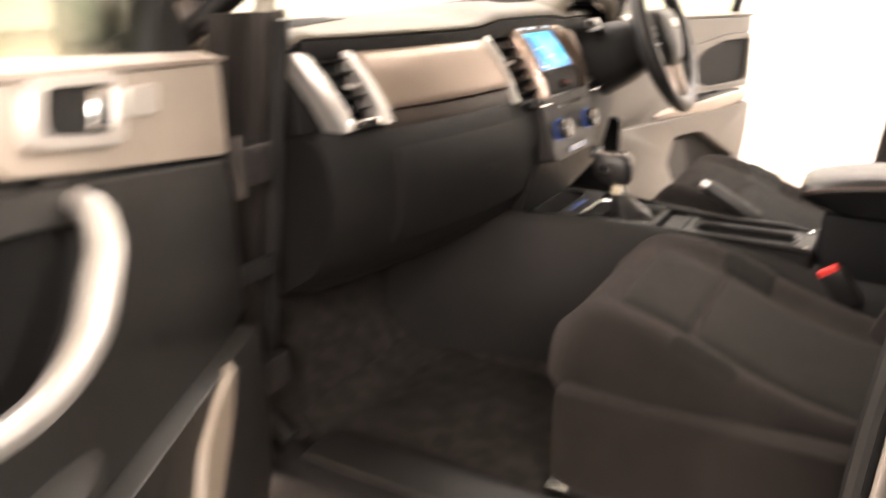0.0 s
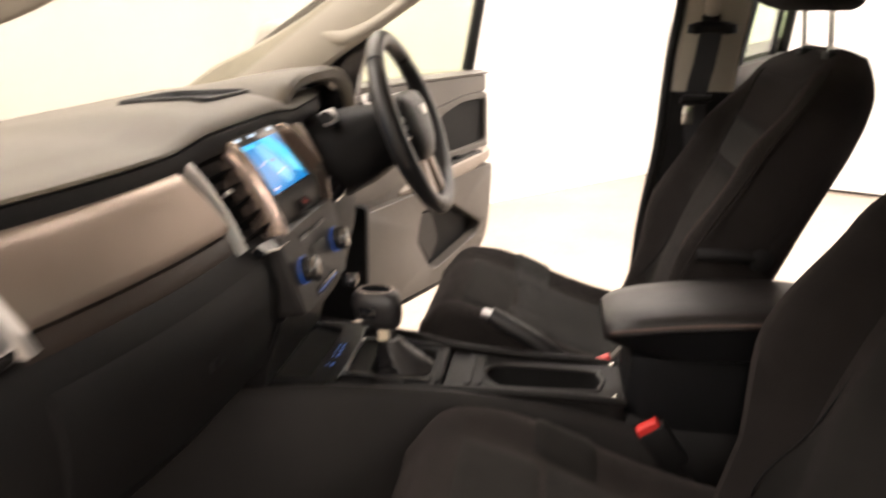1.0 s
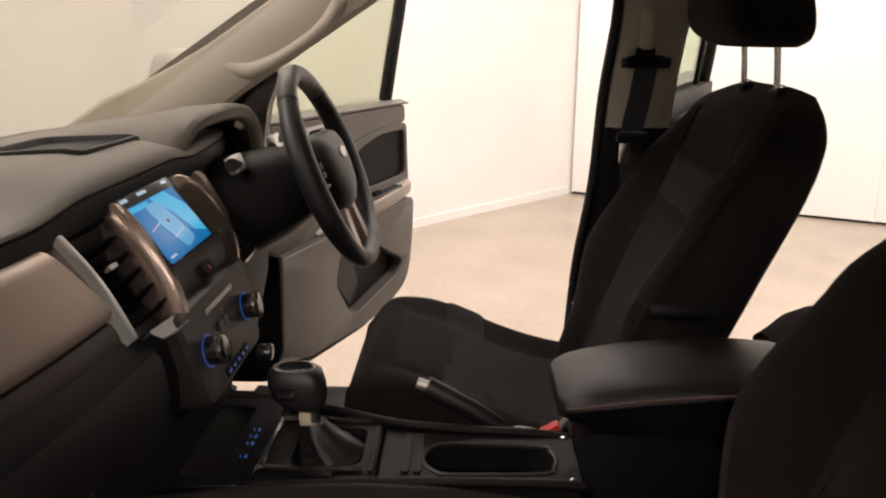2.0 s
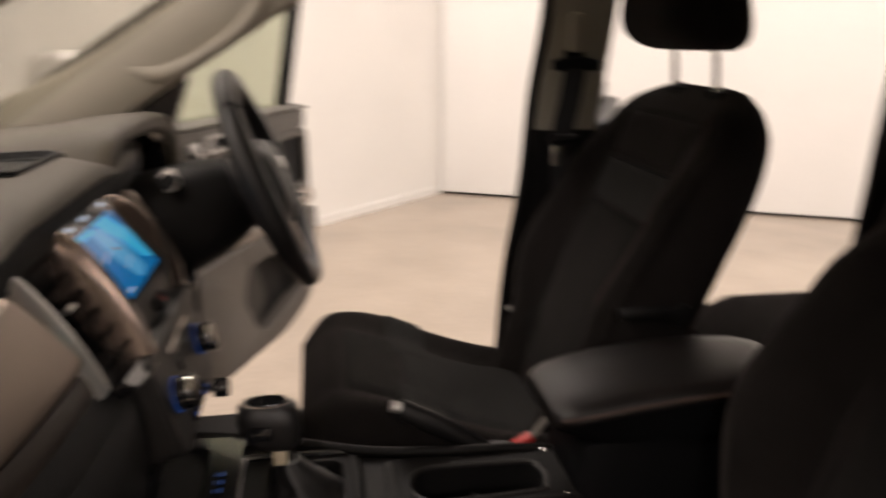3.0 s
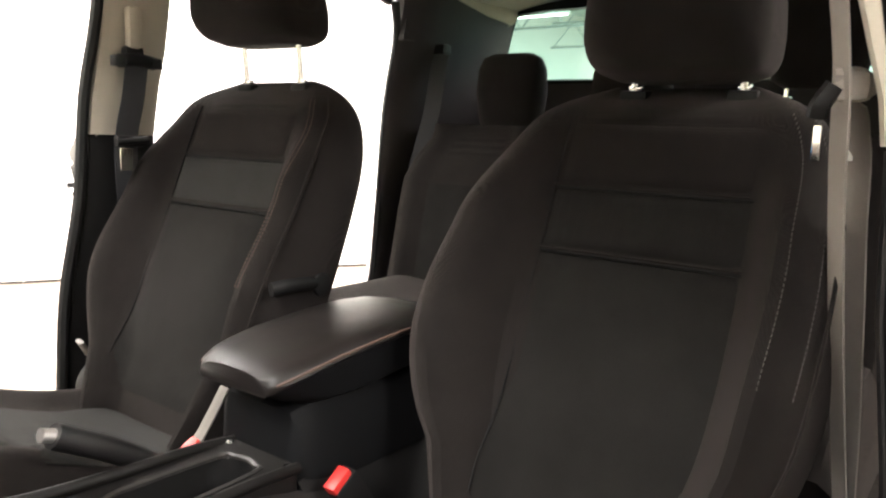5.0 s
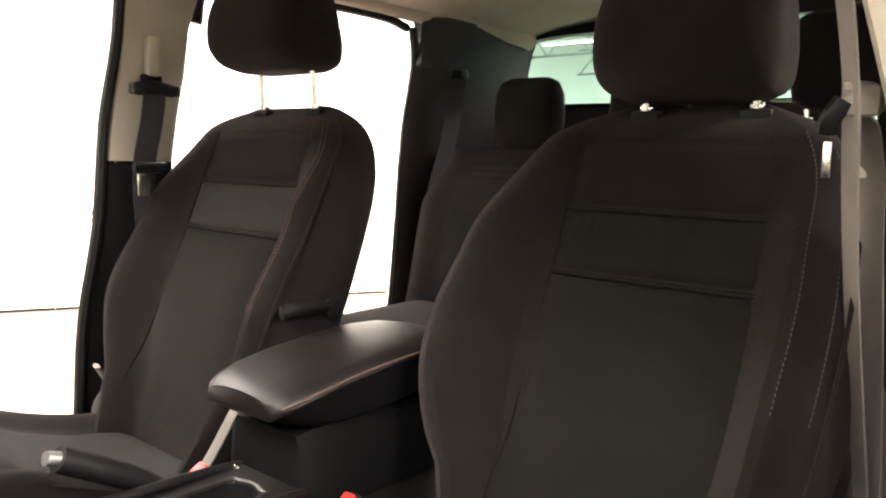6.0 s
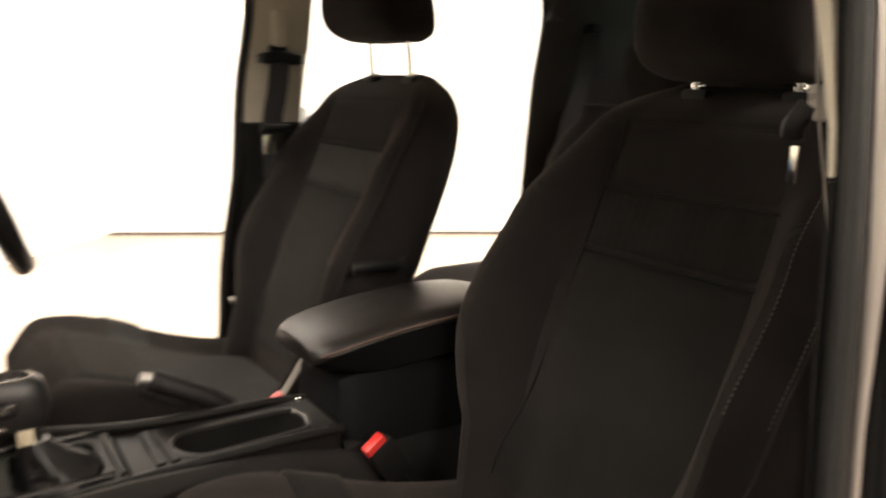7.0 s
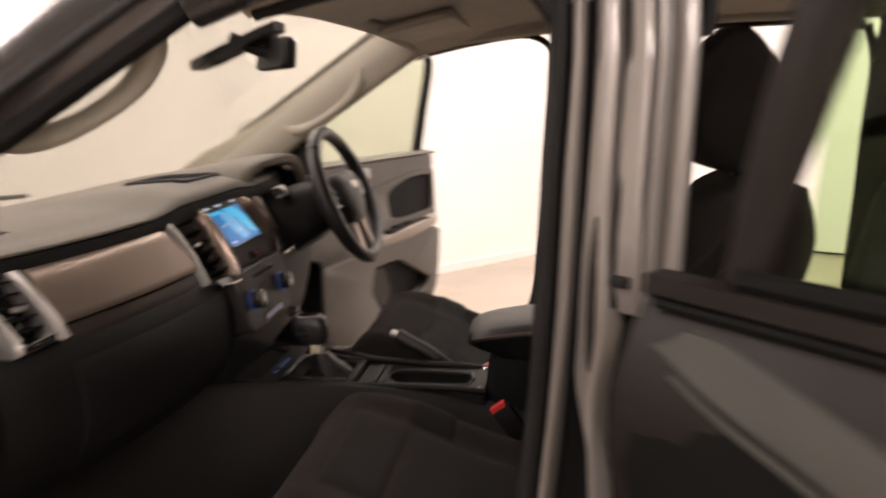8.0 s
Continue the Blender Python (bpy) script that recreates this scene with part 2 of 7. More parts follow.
def box(cx, cy, cz, sx, sy, sz, bevel=0.004, seg=2):
    bm = bmesh.new()
    bmesh.ops.create_cube(bm, size=1.0)
    bmesh.ops.transform(bm, matrix=Matrix.Translation((cx, cy, cz)) @ Matrix.Diagonal((sx, sy, sz, 1)), verts=bm.verts)
    if bevel:
        bmesh.ops.bevel(bm, geom=list(bm.edges), offset=min(bevel, 0.45 * min(sx, sy, sz)), segments=seg, affect="EDGES", profile=0.6)
    return bm


def smooth_path(pts, per=6):
    """Catmull-Rom points through pts."""
    P = [Vector(p) for p in pts]
    P = [2 * P[0] - P[1]] + P + [2 * P[-1] - P[-2]]
    out = []
    for i in range(1, len(P) - 2):
        for k in range(per):
            t = k / per
            a, b, c, d = P[i - 1:i + 3]
            out.append(0.5 * ((2 * b) + (c - a) * t + (2 * a - 5 * b + 4 * c - d) * t * t + (3 * b - a - 3 * c + d) * t ** 3))
    out.append(P[-2])
    return out


def tube(pts, r, n=10, squash=1.0, per=6, side=None):
    """A round or flattened bar along a smooth path; r is a number or a function of 0..1."""
    path = smooth_path(pts, per) if len(pts) > 2 else [Vector(p) for p in pts]
    loops = []
    ref = Vector(side) if side else None
    for i, p in enumerate(path):
        d = (path[min(i + 1, len(path) - 1)] - path[max(i - 1, 0)]).normalized()
        if ref is None:
            ref = Vector((0, 0, 1)) if abs(d.z) < 0.9 else Vector((1, 0, 0))
        u = (ref - d * ref.dot(d)).normalized()
        v = d.cross(u)
        rad = r(i / (len(path) - 1)) if callable(r) else r
        loops.append([p + u * rad * math.cos(a) + v * rad * squash * math.sin(a) for a in (2 * math.pi * k / n for k in range(n))])
        ref = u
    return rings(loops)


def strap(pts, width, thick, across, per=6):
    """A flat band along a smooth path, its width along across, or along across(q), q from 0 to 1 along it."""
    path = smooth_path(pts, per)
    loops = []
    for i, p in enumerate(path):
        d = (path[min(i + 1, len(path) - 1)] - path[max(i - 1, 0)]).normalized()
        a = Vector(across(i / (len(path) - 1)) if callable(across) else across)
        a = (a - d * a.dot(d)).normalized() * width / 2
        b = d.cross(a).normalized() * thick / 2
        loops.append([p + a + b, p + a * 0.9 + b * 1.3, p - a * 0.9 + b * 1.3, p - a + b, p - a - b, p + a - b])
    return rings(loops)


def round_poly(pts, r, seg=4):
    """A polygon in the plane with rounded corners; r is one radius or one for each corner."""
    out = []
    n = len(pts)
    for i in range(n):
        a, b, c = Vector(pts[i - 1]), Vector(pts[i]), Vector(pts[(i + 1) % n])
        rad = r[i] if isinstance(r, (list, tuple)) else r
        u, w = (a - b), (c - b)
        rad = min(rad, 0.48 * u.length, 0.48 * w.length)
        p, q = b + u.normalized() * rad, b + w.normalized() * rad
        for k in range(seg + 1):
            t = k / seg
            out.append(p * (1 - t) ** 2 + b * 2 * t * (1 - t) + q * t * t)
    return out


def slab(outline, lo, hi, to3, edge=0.004):
    """A plate with the outline (2D), from height lo to hi, its edges eased; to3 maps (u, v, w) into space."""
    c = sum(outline, Vector((0, 0))) / len(outline)
    size = max((p - c).length for p in outline)
    k = 1 - edge / size
    inner = [c + (p - c) * k for p in outline]
    sgn = 1 if hi > lo else -1
    e = min(edge, abs(hi - lo) * 0.4) * sgn
    loops = [[to3(p.x, p.y, lo) for p in inner], [to3(p.x, p.y, lo + e) for p in outline],
             [to3(p.x, p.y, hi - e) for p in outline], [to3(p.x, p.y, hi) for p in inner]]
    return rings(loops)


def resample(loop, n, start=None):
    """n points spread evenly along a closed loop of 2D points."""
    P = [Vector(p) for p in loop]
    L = [0.0]
    for a, b in zip(P, P[1:] + P[:1]):
        L.append(L[-1] + (b - a).length)
    out = []
    for k in range(n):
        d = L[-1] * k / n
        i = max(j for j in range(len(P)) if L[j] <= d + 1e-9)
        t = (d - L[i]) / max(1e-9, L[i + 1] - L[i])
        out.append(P[i].lerp(P[(i + 1) % len(P)], t))
    return out


def holed(outer, inner, lo, hi, to3, n=64, lip=0.003):
    """A plate with one opening through it."""
    c = sum((Vector(p) for p in inner), Vector((0, 0))) / len(inner)

    def by_angle(loop):
        R = resample(loop, 400)
        R = sorted(R, key=lambda p: math.atan2(p.y - c.y, p.x - c.x))
        out = []
        for k in range(n):
            a = -math.pi + 2 * math.pi * (k + 0.5) / n
            out.append(min(R, key=lambda p: abs((math.atan2(p.y - c.y, p.x - c.x) - a + math.pi) % (2 * math.pi) - math.pi)))
        return out
    o, i = by_angle(outer), by_angle(inner)
    e = lip if hi > lo else -lip
    i2 = [c + (p - c) * 1.03 for p in i]
    o2 = [c + (p - c) * 0.985 for p in o]
    loops = [[to3(p.x, p.y, lo) for p in o], [to3(p.x, p.y, hi - e) for p in o], [to3(p.x, p.y, hi) for p in o2],
             [to3(p.x, p.y, hi) for p in i2], [to3(p.x, p.y, hi - e) for p in i], [to3(p.x, p.y, lo) for p in i]]
    bm = rings(loops, cap=False)
    return bm


def disc_solid(r, h, n=28, edge=0.003):
    """A low round body on the xy plane with an eased top edge."""
    loops = []
    for rad, z in ((r, 0), (r, h - edge), (r - edge * 0.3, h - edge * 0.3), (r - edge, h)):
        loops.append([(rad * math.cos(2 * math.pi * k / n), rad * math.sin(2 * math.pi * k / n), z) for k in range(n)])
    return rings(loops)


def sstep(a, b, x):
    t = max(0.0, min(1.0, (x - a) / (b - a)))
    return t * t * (3 - 2 * t)


def interp(x, pts):
    """Piecewise smooth value at x of [(x, value), ...]."""
    if x <= pts[0][0]:
        return pts[0][1]
    for (a, va), (b, vb) in zip(pts, pts[1:]):
        if x <= b:
            return va + (vb - va) * sstep(a, b, x)
    return pts[-1][1]


def span(a, b, n):
    return [a + (b - a) * k / n for k in range(n + 1)]


# ---------------------------------------------------------------- the hall
CORNER = Vector((6.35, -0.53))
ALONG_FAR = Vector((-0.44, -0.898)).normalized()
ALONG_SIDE = Vector((-0.70, 0.714)).normalized()


def wall_run(name, a, b, height, thick, mat, label):
    """A wall from a to b on the floor, its thickness to the right of the way."""
    a, b = Vector(a), Vector(b)
    d = (b - a).normalized()
    n = Vector((d.y, -d.x)) * thick
    loops = [[(p.x, p.y, z) for p in (a, b, b + n, a + n)] for z in (0.0, height)]
    return tagged(part(name, rings(loops), mat, smooth=0), label, "wall", kind="structure")


fl = rings([[(x, y, z) for x, y in ((-14, -40), (16, -40), (16, 14), (-14, 14))] for z in (-0.2, 0.0)])
tagged(part("floor", fl, M_FLOOR, smooth=0), "polished beige screed floor of a vehicle hall", "floor", kind="structure")
FAR_END = CORNER + ALONG_FAR * 5.6
SIDE_END = CORNER + ALONG_SIDE * 14.5
wall_run("wall_east", FAR_END, CORNER, 4.5, 0.2, M_WALL, "white painted hall wall behind the sliding panels")
wall_run("wall_north", CORNER, SIDE_END, 4.5, 0.2, M_WALL, "cream white painted hall wall")
wall_run("wall_west", SIDE_END, (-12.0, 4.0), 4.5, 0.2, M_WALL, "white painted hall wall")
wall_run("wall_southwest", (-12.0, 4.0), (-12.0, -38.0), 6.5, 0.2, M_WALL, "white painted hall wall")
wall_run("wall_south", (-12.0, -38.0), (15.0, -38.0), 6.5, 0.2, M_WALL, "far white hall wall")
wall_run("wall_southeast", (15.0, -38.0), (15.0, -6.2), 6.5, 0.2, M_WALL, "white painted hall wall")
wall_run("wall_return", (15.0, -6.2), FAR_END + Vector((0.25, -0.12)), 6.5, 0.2, M_WALL, "white painted hall wall")
ce = rings([[(x, y, z) for x, y in ((-14, -6.0), (16, -6.0), (16, 14), (-14, 14))] for z in (4.5, 4.7)])
tagged(part("ceiling", ce, M_CEIL, smooth=0), "pale hall ceiling above the bays", "ceiling", kind="structure")
ce = rings([[(x, y, z) for x, y in ((-14, -40), (16, -40), (16, -6.02), (-14, -6.02))] for z in (6.5, 6.7)])
tagged(part("ceiling_high", ce, M_CEIL, smooth=0), "high pale hall ceiling over steel trusses", "ceiling", kind="structure")

# white panels along the far wall, standing a little above the floor
FAR_IN = Vector((ALONG_FAR.y, -ALONG_FAR.x))
if FAR_IN.x > 0:
    FAR_IN = -FAR_IN


def far_panel(i, a, b):
    p, q = CORNER + ALONG_FAR * a, CORNER + ALONG_FAR * b
    t = thing("wall_panel", p.x, p.y, 0, "tall white lacquered wall panel with a floor gap", "panel", "white panels of the far wall", "structure",
              math.degrees(math.atan2(ALONG_FAR.y, ALONG_FAR.x)))
    L = b - a
    part("panel_leaf", box(L / 2, -0.035, 1.72, L - 0.002, 0.05, 3.39, 0.001), M_PANEL, t)
    part("floor_track", box(L / 2, -0.03, 0.012, L - 0.01, 0.035, 0.014, 0.002), M_RUBBER, t)
    return t


far_panel(0, 0.02, 1.46)
far_panel(1, 1.46, 2.62)
far_panel(2, 2.62, 4.1)
far_panel(3, 4.1, 5.56)


# skirting along the cream wall
sk0, sk1 = CORNER + ALONG_SIDE * 0.05, SIDE_END
nrm = Vector((-ALONG_SIDE.y, ALONG_SIDE.x))
if nrm.x > 0:
    nrm = -nrm
tagged(part("baseboard", rings([[(p.x, p.y, z) for p in (sk0 + nrm * 0.003, sk1 + nrm * 0.003, sk1 + nrm * 0.016, sk0 + nrm * 0.016)] for z in (0.0, 0.07)]), M_WALL, smooth=0),
       "low white skirting board", "baseboard", kind="structure")

def strip_lamp(x, y, z, rz, length=1.5):
    t = thing("strip_lamp", x, y, z, "white ceiling strip lamp, lit", "lamp", "strip lamps of the hall", rz=rz)
    part("housing", box(0, 0, 0.03, 0.12, length, 0.06, 0.008), M_LABEL, t)
    for yy in ((-0.5, 0.5) if length < 2 else ()):
        part("hanger", tube([(0, yy, 0.05), (0, yy, 6.51 - z)], 0.006, 6), M_STEEL, t)
    part("tube", tube([(0, -length / 2 + 0.04, -0.012), (0, length / 2 - 0.04, -0.012)], 0.016), M_TUBE, t, "lit white tube")
    return t


first_lamp = strip_lamp(9.0, -12.0, 4.3, 90)
for ry in range(7):
    for rx in range(5):
        if (rx, ry) != (4, 0):
            copy_thing(first_lamp, pose(-7.0 + 4.0 * rx, -12.0 - 3.8 * ry, 4.3, 0, 0, 90))
for x, y, rz in ((3.4, 1.2, 45), (1.2, -3.6, -26), (-6.4, -3.4, -26), (-2.0, 4.8, 45)):
    strip_lamp(x, y, 4.441, rz, 5.8)
strip_lamp(-6.2, 0.6, 4.441, -26, 2.9)


def truss(y):
    t = thing("roof_truss", 0, y, 4.9, "galvanised steel lattice roof truss", "truss", "roof trusses of the hall", "structure")
    part("top_chord", box(1.5, 0, 0.95, 26.6, 0.08, 0.08, 0.005), M_TRUSS, t)
    part("bottom_chord", box(1.5, 0, 0.0, 26.6, 0.08, 0.08, 0.005), M_TRUSS, t)
    for i in range(16):
        x0 = -11.7 + 1.65 * i
        part("lattice_bar", tube([(x0, 0, 0.0), (x0 + 0.82, 0, 0.95)], 0.025, 6), M_TRUSS, t)
        part("lattice_bar", tube([(x0 + 0.82, 0, 0.95), (x0 + 1.65, 0, 0.0)], 0.025, 6), M_TRUSS, t)
    return t


first_truss = truss(-11.0)
for k in range(1, 5):
    copy_thing(first_truss, pose(0, -11.0 - 5.2 * k, 4.9))


# ---------------------------------------------------------------- the pickup's cab
cab = thing("pickup_cab", 0, 0, 0, "dark grey double-cab pickup body with all doors open", "car")


def floor_pan():
    """Carpeted floor with the tunnel in the middle, rising to the firewall."""
    bm = bmesh.new()
    xs = [-0.70, -0.64, -0.40, -0.20, -0.15, -0.11, 0.0, 0.13, 0.17, 0.22, 0.40, 0.64, 0.70]
    ys = [-1.16, -0.75, -0.45, -0.2, 0.1, 0.4, 0.6, 0.75, 0.9, 1.02, 1.12, 1.2, 1.28, 1.34]

    def h(x, y):
        base = 0.60 + 0.30 * sstep(1.08, 1.36, y) + 0.16 * sstep(-0.25, -0.5, y)
        tun = 0.22 * (1 - sstep(0.10, 0.21, abs(x - 0.01))) * (0.25 + 0.75 * sstep(-0.2, 0.5, y)) + 0.06 * (1 - sstep(0.12, 0.24, abs(x - 0.01))) * sstep(0.8, 1.1, y)
        return base + tun
    top = [[bm.verts.new((x, y, h(x, y))) for x in xs] for y in ys]
    bot = [[bm.verts.new((x, y, 0.52)) for x in xs] for y in ys]
    for g in (top, bot):
        for a, b in zip(g, g[1:]):
            for i in range(len(xs) - 1):
                bm.faces.new((a[i], a[i + 1], b[i + 1], b[i]))
    for j in range(len(ys) - 1):
        for i in (0, -1):
            bm.faces.new((top[j][i], top[j + 1][i], bot[j + 1][i], bot[j][i]))
    for j in (0, -1):
        for i in range(len(xs) - 1):
            bm.faces.new((top[j][i], top[j][i + 1], bot[j][i + 1], bot[j][i]))
    return bm


part("floor_pan", floor_pan(), M_CARPET, cab, "dark carpeted cab floor")
part("firewall", box(0, 1.37, 0.88, 1.42, 0.04, 0.76, 0.01), M_BLACK, cab)
part("underbody", box(0, 0.15, 0.44, 1.30, 2.7, 0.14, 0.03), M_RUBBER, cab)
part("chassis_rail", box(0.42, 0.0, 0.37, 0.09, 5.0, 0.12, 0.01), M_RUBBER, cab)
part("chassis_rail", box(-0.42, 0.0, 0.37, 0.09, 5.0, 0.12, 0.01), M_RUBBER, cab)


def wheel(x, y):
    def ring(r, xo):
        return [(x + xo, y + r * math.cos(a), 0.385 + r * math.sin(a)) for a in (2 * math.pi * k / 40 for k in range(40))]
    w = part("wheel", rings([ring(0.26, -0.10), ring(0.36, -0.125), ring(0.384, -0.10), ring(0.384, 0.10), ring(0.36, 0.125), ring(0.26, 0.10)]), M_RUBBER, cab, "black rubber tyre on an alloy rim")
    part("rim", rings([ring(0.255, -0.108), ring(0.20, -0.06), ring(0.20, 0.06), ring(0.255, 0.108)]), M_SILVER, w)


for wx in (-0.78, 0.78):
    for wy in (2.0, -1.95):
        wheel(wx, wy)


def bonnet():
    loops = []
    for y, z, w in ((1.62, 1.13, 0.74), (1.9, 1.10, 0.78), (2.25, 1.06, 0.79), (2.5, 1.00, 0.76), (2.62, 0.92, 0.72), (2.66, 0.70, 0.72)):
        loops.append([(w * s, y, z - 0.05 * abs(s) ** 4) for s in (-1, -0.9, -0.6, -0.2, 0.2, 0.6, 0.9, 1)] + [(w, y, z - 0.25), (-w, y, z - 0.25)])
    return rings(loops)


part("bonnet", bonnet(), M_PAINT, cab)
for s in (-1, 1):
    part("front_wing", rings([[(s * 0.76, y, z0), (s * 0.88, y, z0), (s * 0.90, y, 1.02), (s * 0.86, y, z1), (s * 0.76, y, z1 + 0.03)]
                              for y, z0, z1 in ((1.22, 0.50, 1.18), (1.55, 0.62, 1.17), (1.75, 0.80, 1.16), (2.25, 0.82, 1.10), (2.5, 0.62, 1.02))]), M_PAINT, cab)


def sill(s):
    prof = [(0.66, 0.58), (0.69, 0.635), (0.73, 0.645), (0.78, 0.625), (0.80, 0.58), (0.83, 0.56), (0.84, 0.48), (0.80, 0.42), (0.66, 0.45)]
    return rings([[(s * x, y, z) for x, z in prof] for y in (-0.70, -0.3, 0.15, 0.6, 1.2)])


for s in (-1, 1):
    part("door_sill", sill(s), M_PAINT, cab)
    part("sill_plate", rings([[(s * x, y, z) for x, z in ((0.655, 0.642), (0.70, 0.652), (0.745, 0.650), (0.745, 0.657), (0.70, 0.660), (0.65, 0.650))] for y in (0.27, 0.6, 1.05)]), M_DARKGREY, cab)


# pillars -------------------------------------------------------------------
def b_post(z, s=1):
    """Inner face, front and rear edge of the middle pillar at height z."""
    xi = interp(z, [(0.62, 0.715), (0.90, 0.715), (1.33, 0.672), (1.60, 0.630), (1.74, 0.60)])
    yf = interp(z, [(0.62, 0.275), (0.83, 0.262), (1.33, 0.222), (1.60, 0.205), (1.74, 0.205)])
    yr = interp(z, [(0.62, 0.00), (0.90, 0.05), (1.33, 0.072), (1.60, 0.055), (1.74, 0.03)])
    return xi, yf - (0.002 if s < 0 else 0.0), yr


def b_pillar(s):
    cut = 1.355 if s < 0 else 1.327
    zs = [0.60, 0.75, 0.9, 1.05, 1.2, cut - 0.002]
    lower = []
    for z in zs:
        x, f, r = b_post(z, s)
        xb = x
        x = x - (interp(z, [(1.33, -0.002), (1.40, -0.001), (1.46, 0.004), (1.55, 0.011)]) if s < 0 else 0.0)
        lower.append([(s * (x + 0.03), r, z), (s * (x + 0.004), r + 0.006, z), (s * x, r + 0.02, z), (s * x, f - 0.03, z), (s * (x + 0.006), f - 0.008, z), (s * (xb + (0.03 if s > 0 else 0.011)), f - (0.0 if s > 0 else 0.008), z)])
    bt = part("b_pillar", rings(lower), M_BLACK, cab, "middle pillar with black lower and beige upper trim")
    upper = []
    for z in [cut + 0.002, 1.4, 1.5, 1.6, 1.68, 1.74]:
        x, f, r = b_post(z, s)
        xb = x
        x = x - (interp(z, [(1.33, -0.002), (1.40, -0.001), (1.46, 0.004), (1.55, 0.011)]) if s < 0 else 0.0)
        upper.append([(s * (x + 0.03), r, z), (s * (x + 0.003), r + 0.006, z), (s * (x - 0.003), r + 0.02, z), (s * (x - 0.003), f - 0.03, z), (s * (x + 0.004), f - 0.008, z), (s * (xb + (0.03 if s > 0 else 0.011)), f - (0.0 if s > 0 else 0.008), z)])
    part("upper_trim", rings(upper), M_BEIGE, bt, "beige upper pillar trim")
    outer = []
    for z in [0.50, 0.62, 0.8, 1.0, 1.2, 1.33, 1.45, 1.6, 1.74]:
        x, f, r = b_post(max(z, 0.62), s)
        outer.append([(s * a, b, z) for a, b in ((x + 0.008, f - 0.030), (x + 0.018, f - 0.030), (x + 0.052, f - 0.070), (x + 0.086, f - 0.112), (x + 0.104, f - 0.140), (x + 0.104, r - 0.01), (x + 0.06, r + 0.0), (x + 0.008, r + 0.004))])
    # The post is coloured black to paint the shaded gaps between the flanges.
    part("outer_post", rings(outer), M_MATTBLACK, bt, "door post, blackened for the shade between its flanges")

    def flange(rows, bulge=0.005, name="post_flange"):
        """A painted, rounded strip up the post; rows of height and the two edges (out, back) from the pillar's front edge."""
        loops = []
        for z, (a0, b0), (a1, b1) in rows:
            x, f, r = b_post(max(z, 0.62), s)
            p, q = Vector((x + a0, f - b0)), Vector((x + a1, f - b1))
            n = Vector((q.y - p.y, p.x - q.x)).normalized()
            if n.x < 0:
                n = -n
            ring = []
            for u, w in ((0.0, -0.022), (0.0, -0.003), (0.10, 0.55 * bulge), (0.32, bulge), (0.68, bulge), (0.90, 0.55 * bulge), (1.0, -0.003), (1.0, -0.022)):
                c = p.lerp(q, u) + n * w
                ring.append((s * c.x, c.y, z))
            loops.append(ring)
        part(name, rings(loops), M_POST, bt, "door flange, body paint lightened for its highlights")
    zz = [0.56, 0.75, 0.95, 1.15, 1.3, 1.45, 1.6, 1.74]
    flange([(z, (0.036, 0.023), (0.043 if z < 1.2 else 0.049, 0.031 if z < 1.2 else 0.037)) for z in zz], 0.005)
    if s < 0:
        part("door_seal", tube([(s * (b_post(max(z, 0.62), s)[0] + 0.033), b_post(max(z, 0.62), s)[1] - 0.006, z) for z in zz], 0.011, 8, 1.0, 3), M_RUBBER, bt)
    # the wide flange narrows and swings back below the rear door's hinge
    rows2 = ((0.60, 0.112, 0.120), (0.90, 0.110, 0.118), (1.05, 0.101, 0.110), (1.15, 0.085, 0.097), (1.185, 0.074, 0.089), (1.21, 0.066, 0.087), (1.235, 0.061, 0.089), (1.265, 0.061, 0.093), (1.29, 0.061, 0.096),
             (1.32, 0.061, 0.096), (1.37, 0.063, 0.092), (1.44, 0.064, 0.087), (1.60, 0.064, 0.086), (1.74, 0.064, 0.086))
    flange([(z, (a, a - 0.013), (b, b - 0.013)) for z, a, b in rows2], 0.008)
    # A dark rod laid on the flange stands for its shaded groove.
    part("flange_groove_shade", tube([(s * (b_post(z, s)[0] + 0.085), b_post(z, s)[1] - 0.063, z) for z in (1.24, 1.265, 1.31, 1.37, 1.42)], lambda q: 0.002 + 0.005 * math.sin(math.pi * q), 8, 1.0, 3), M_JAMB, bt)
    flange([(1.318, (0.102, 0.089), (0.124, 0.111))] + [(z, (a, a - 0.013), (b, b - 0.013)) for z, a, b in ((1.345, 0.097, 0.122), (1.40, 0.095, 0.120), (1.45, 0.093, 0.117), (1.6, 0.093, 0.117), (1.74, 0.093, 0.117))], 0.0005, "post_face")
    x, f, r = b_post(1.353, s)
    part("striker_slot", moved(box(0, 0, 0, 0.024, 0.010, 0.013, 0.003), pose(s * (x + 0.108), f - 0.091, 1.353, 0, 0, s * -45)), M_RUBBER, bt)
    flange([(z, (0.126, 0.113), (0.132, 0.119)) for z in (1.32, 1.45, 1.6, 1.74)], 0.004)
    flange([(z, (0.124, 0.133), (0.128, 0.152)) for z in (1.35, 1.45, 1.6, 1.74)], 0.003)
    if s > 0:
        part("door_seal", tube([(s * (b_post(z)[0] + 0.010), b_post(z)[1] + 0.006, z) for z in (0.66, 0.8, 1.0, 1.2, 1.4, 1.55, 1.68)], 0.0115, 8, 1.0, 4), M_RUBBER, bt)
    for dx, dy_, rad, z0 in ((0.024, -0.015, 0.0125, 0.62), (0.052, -0.045, 0.006, 0.62), (0.095, -0.086, 0.005, 1.32), (0.122, -0.118, 0.005, 1.33)):
        pts = []
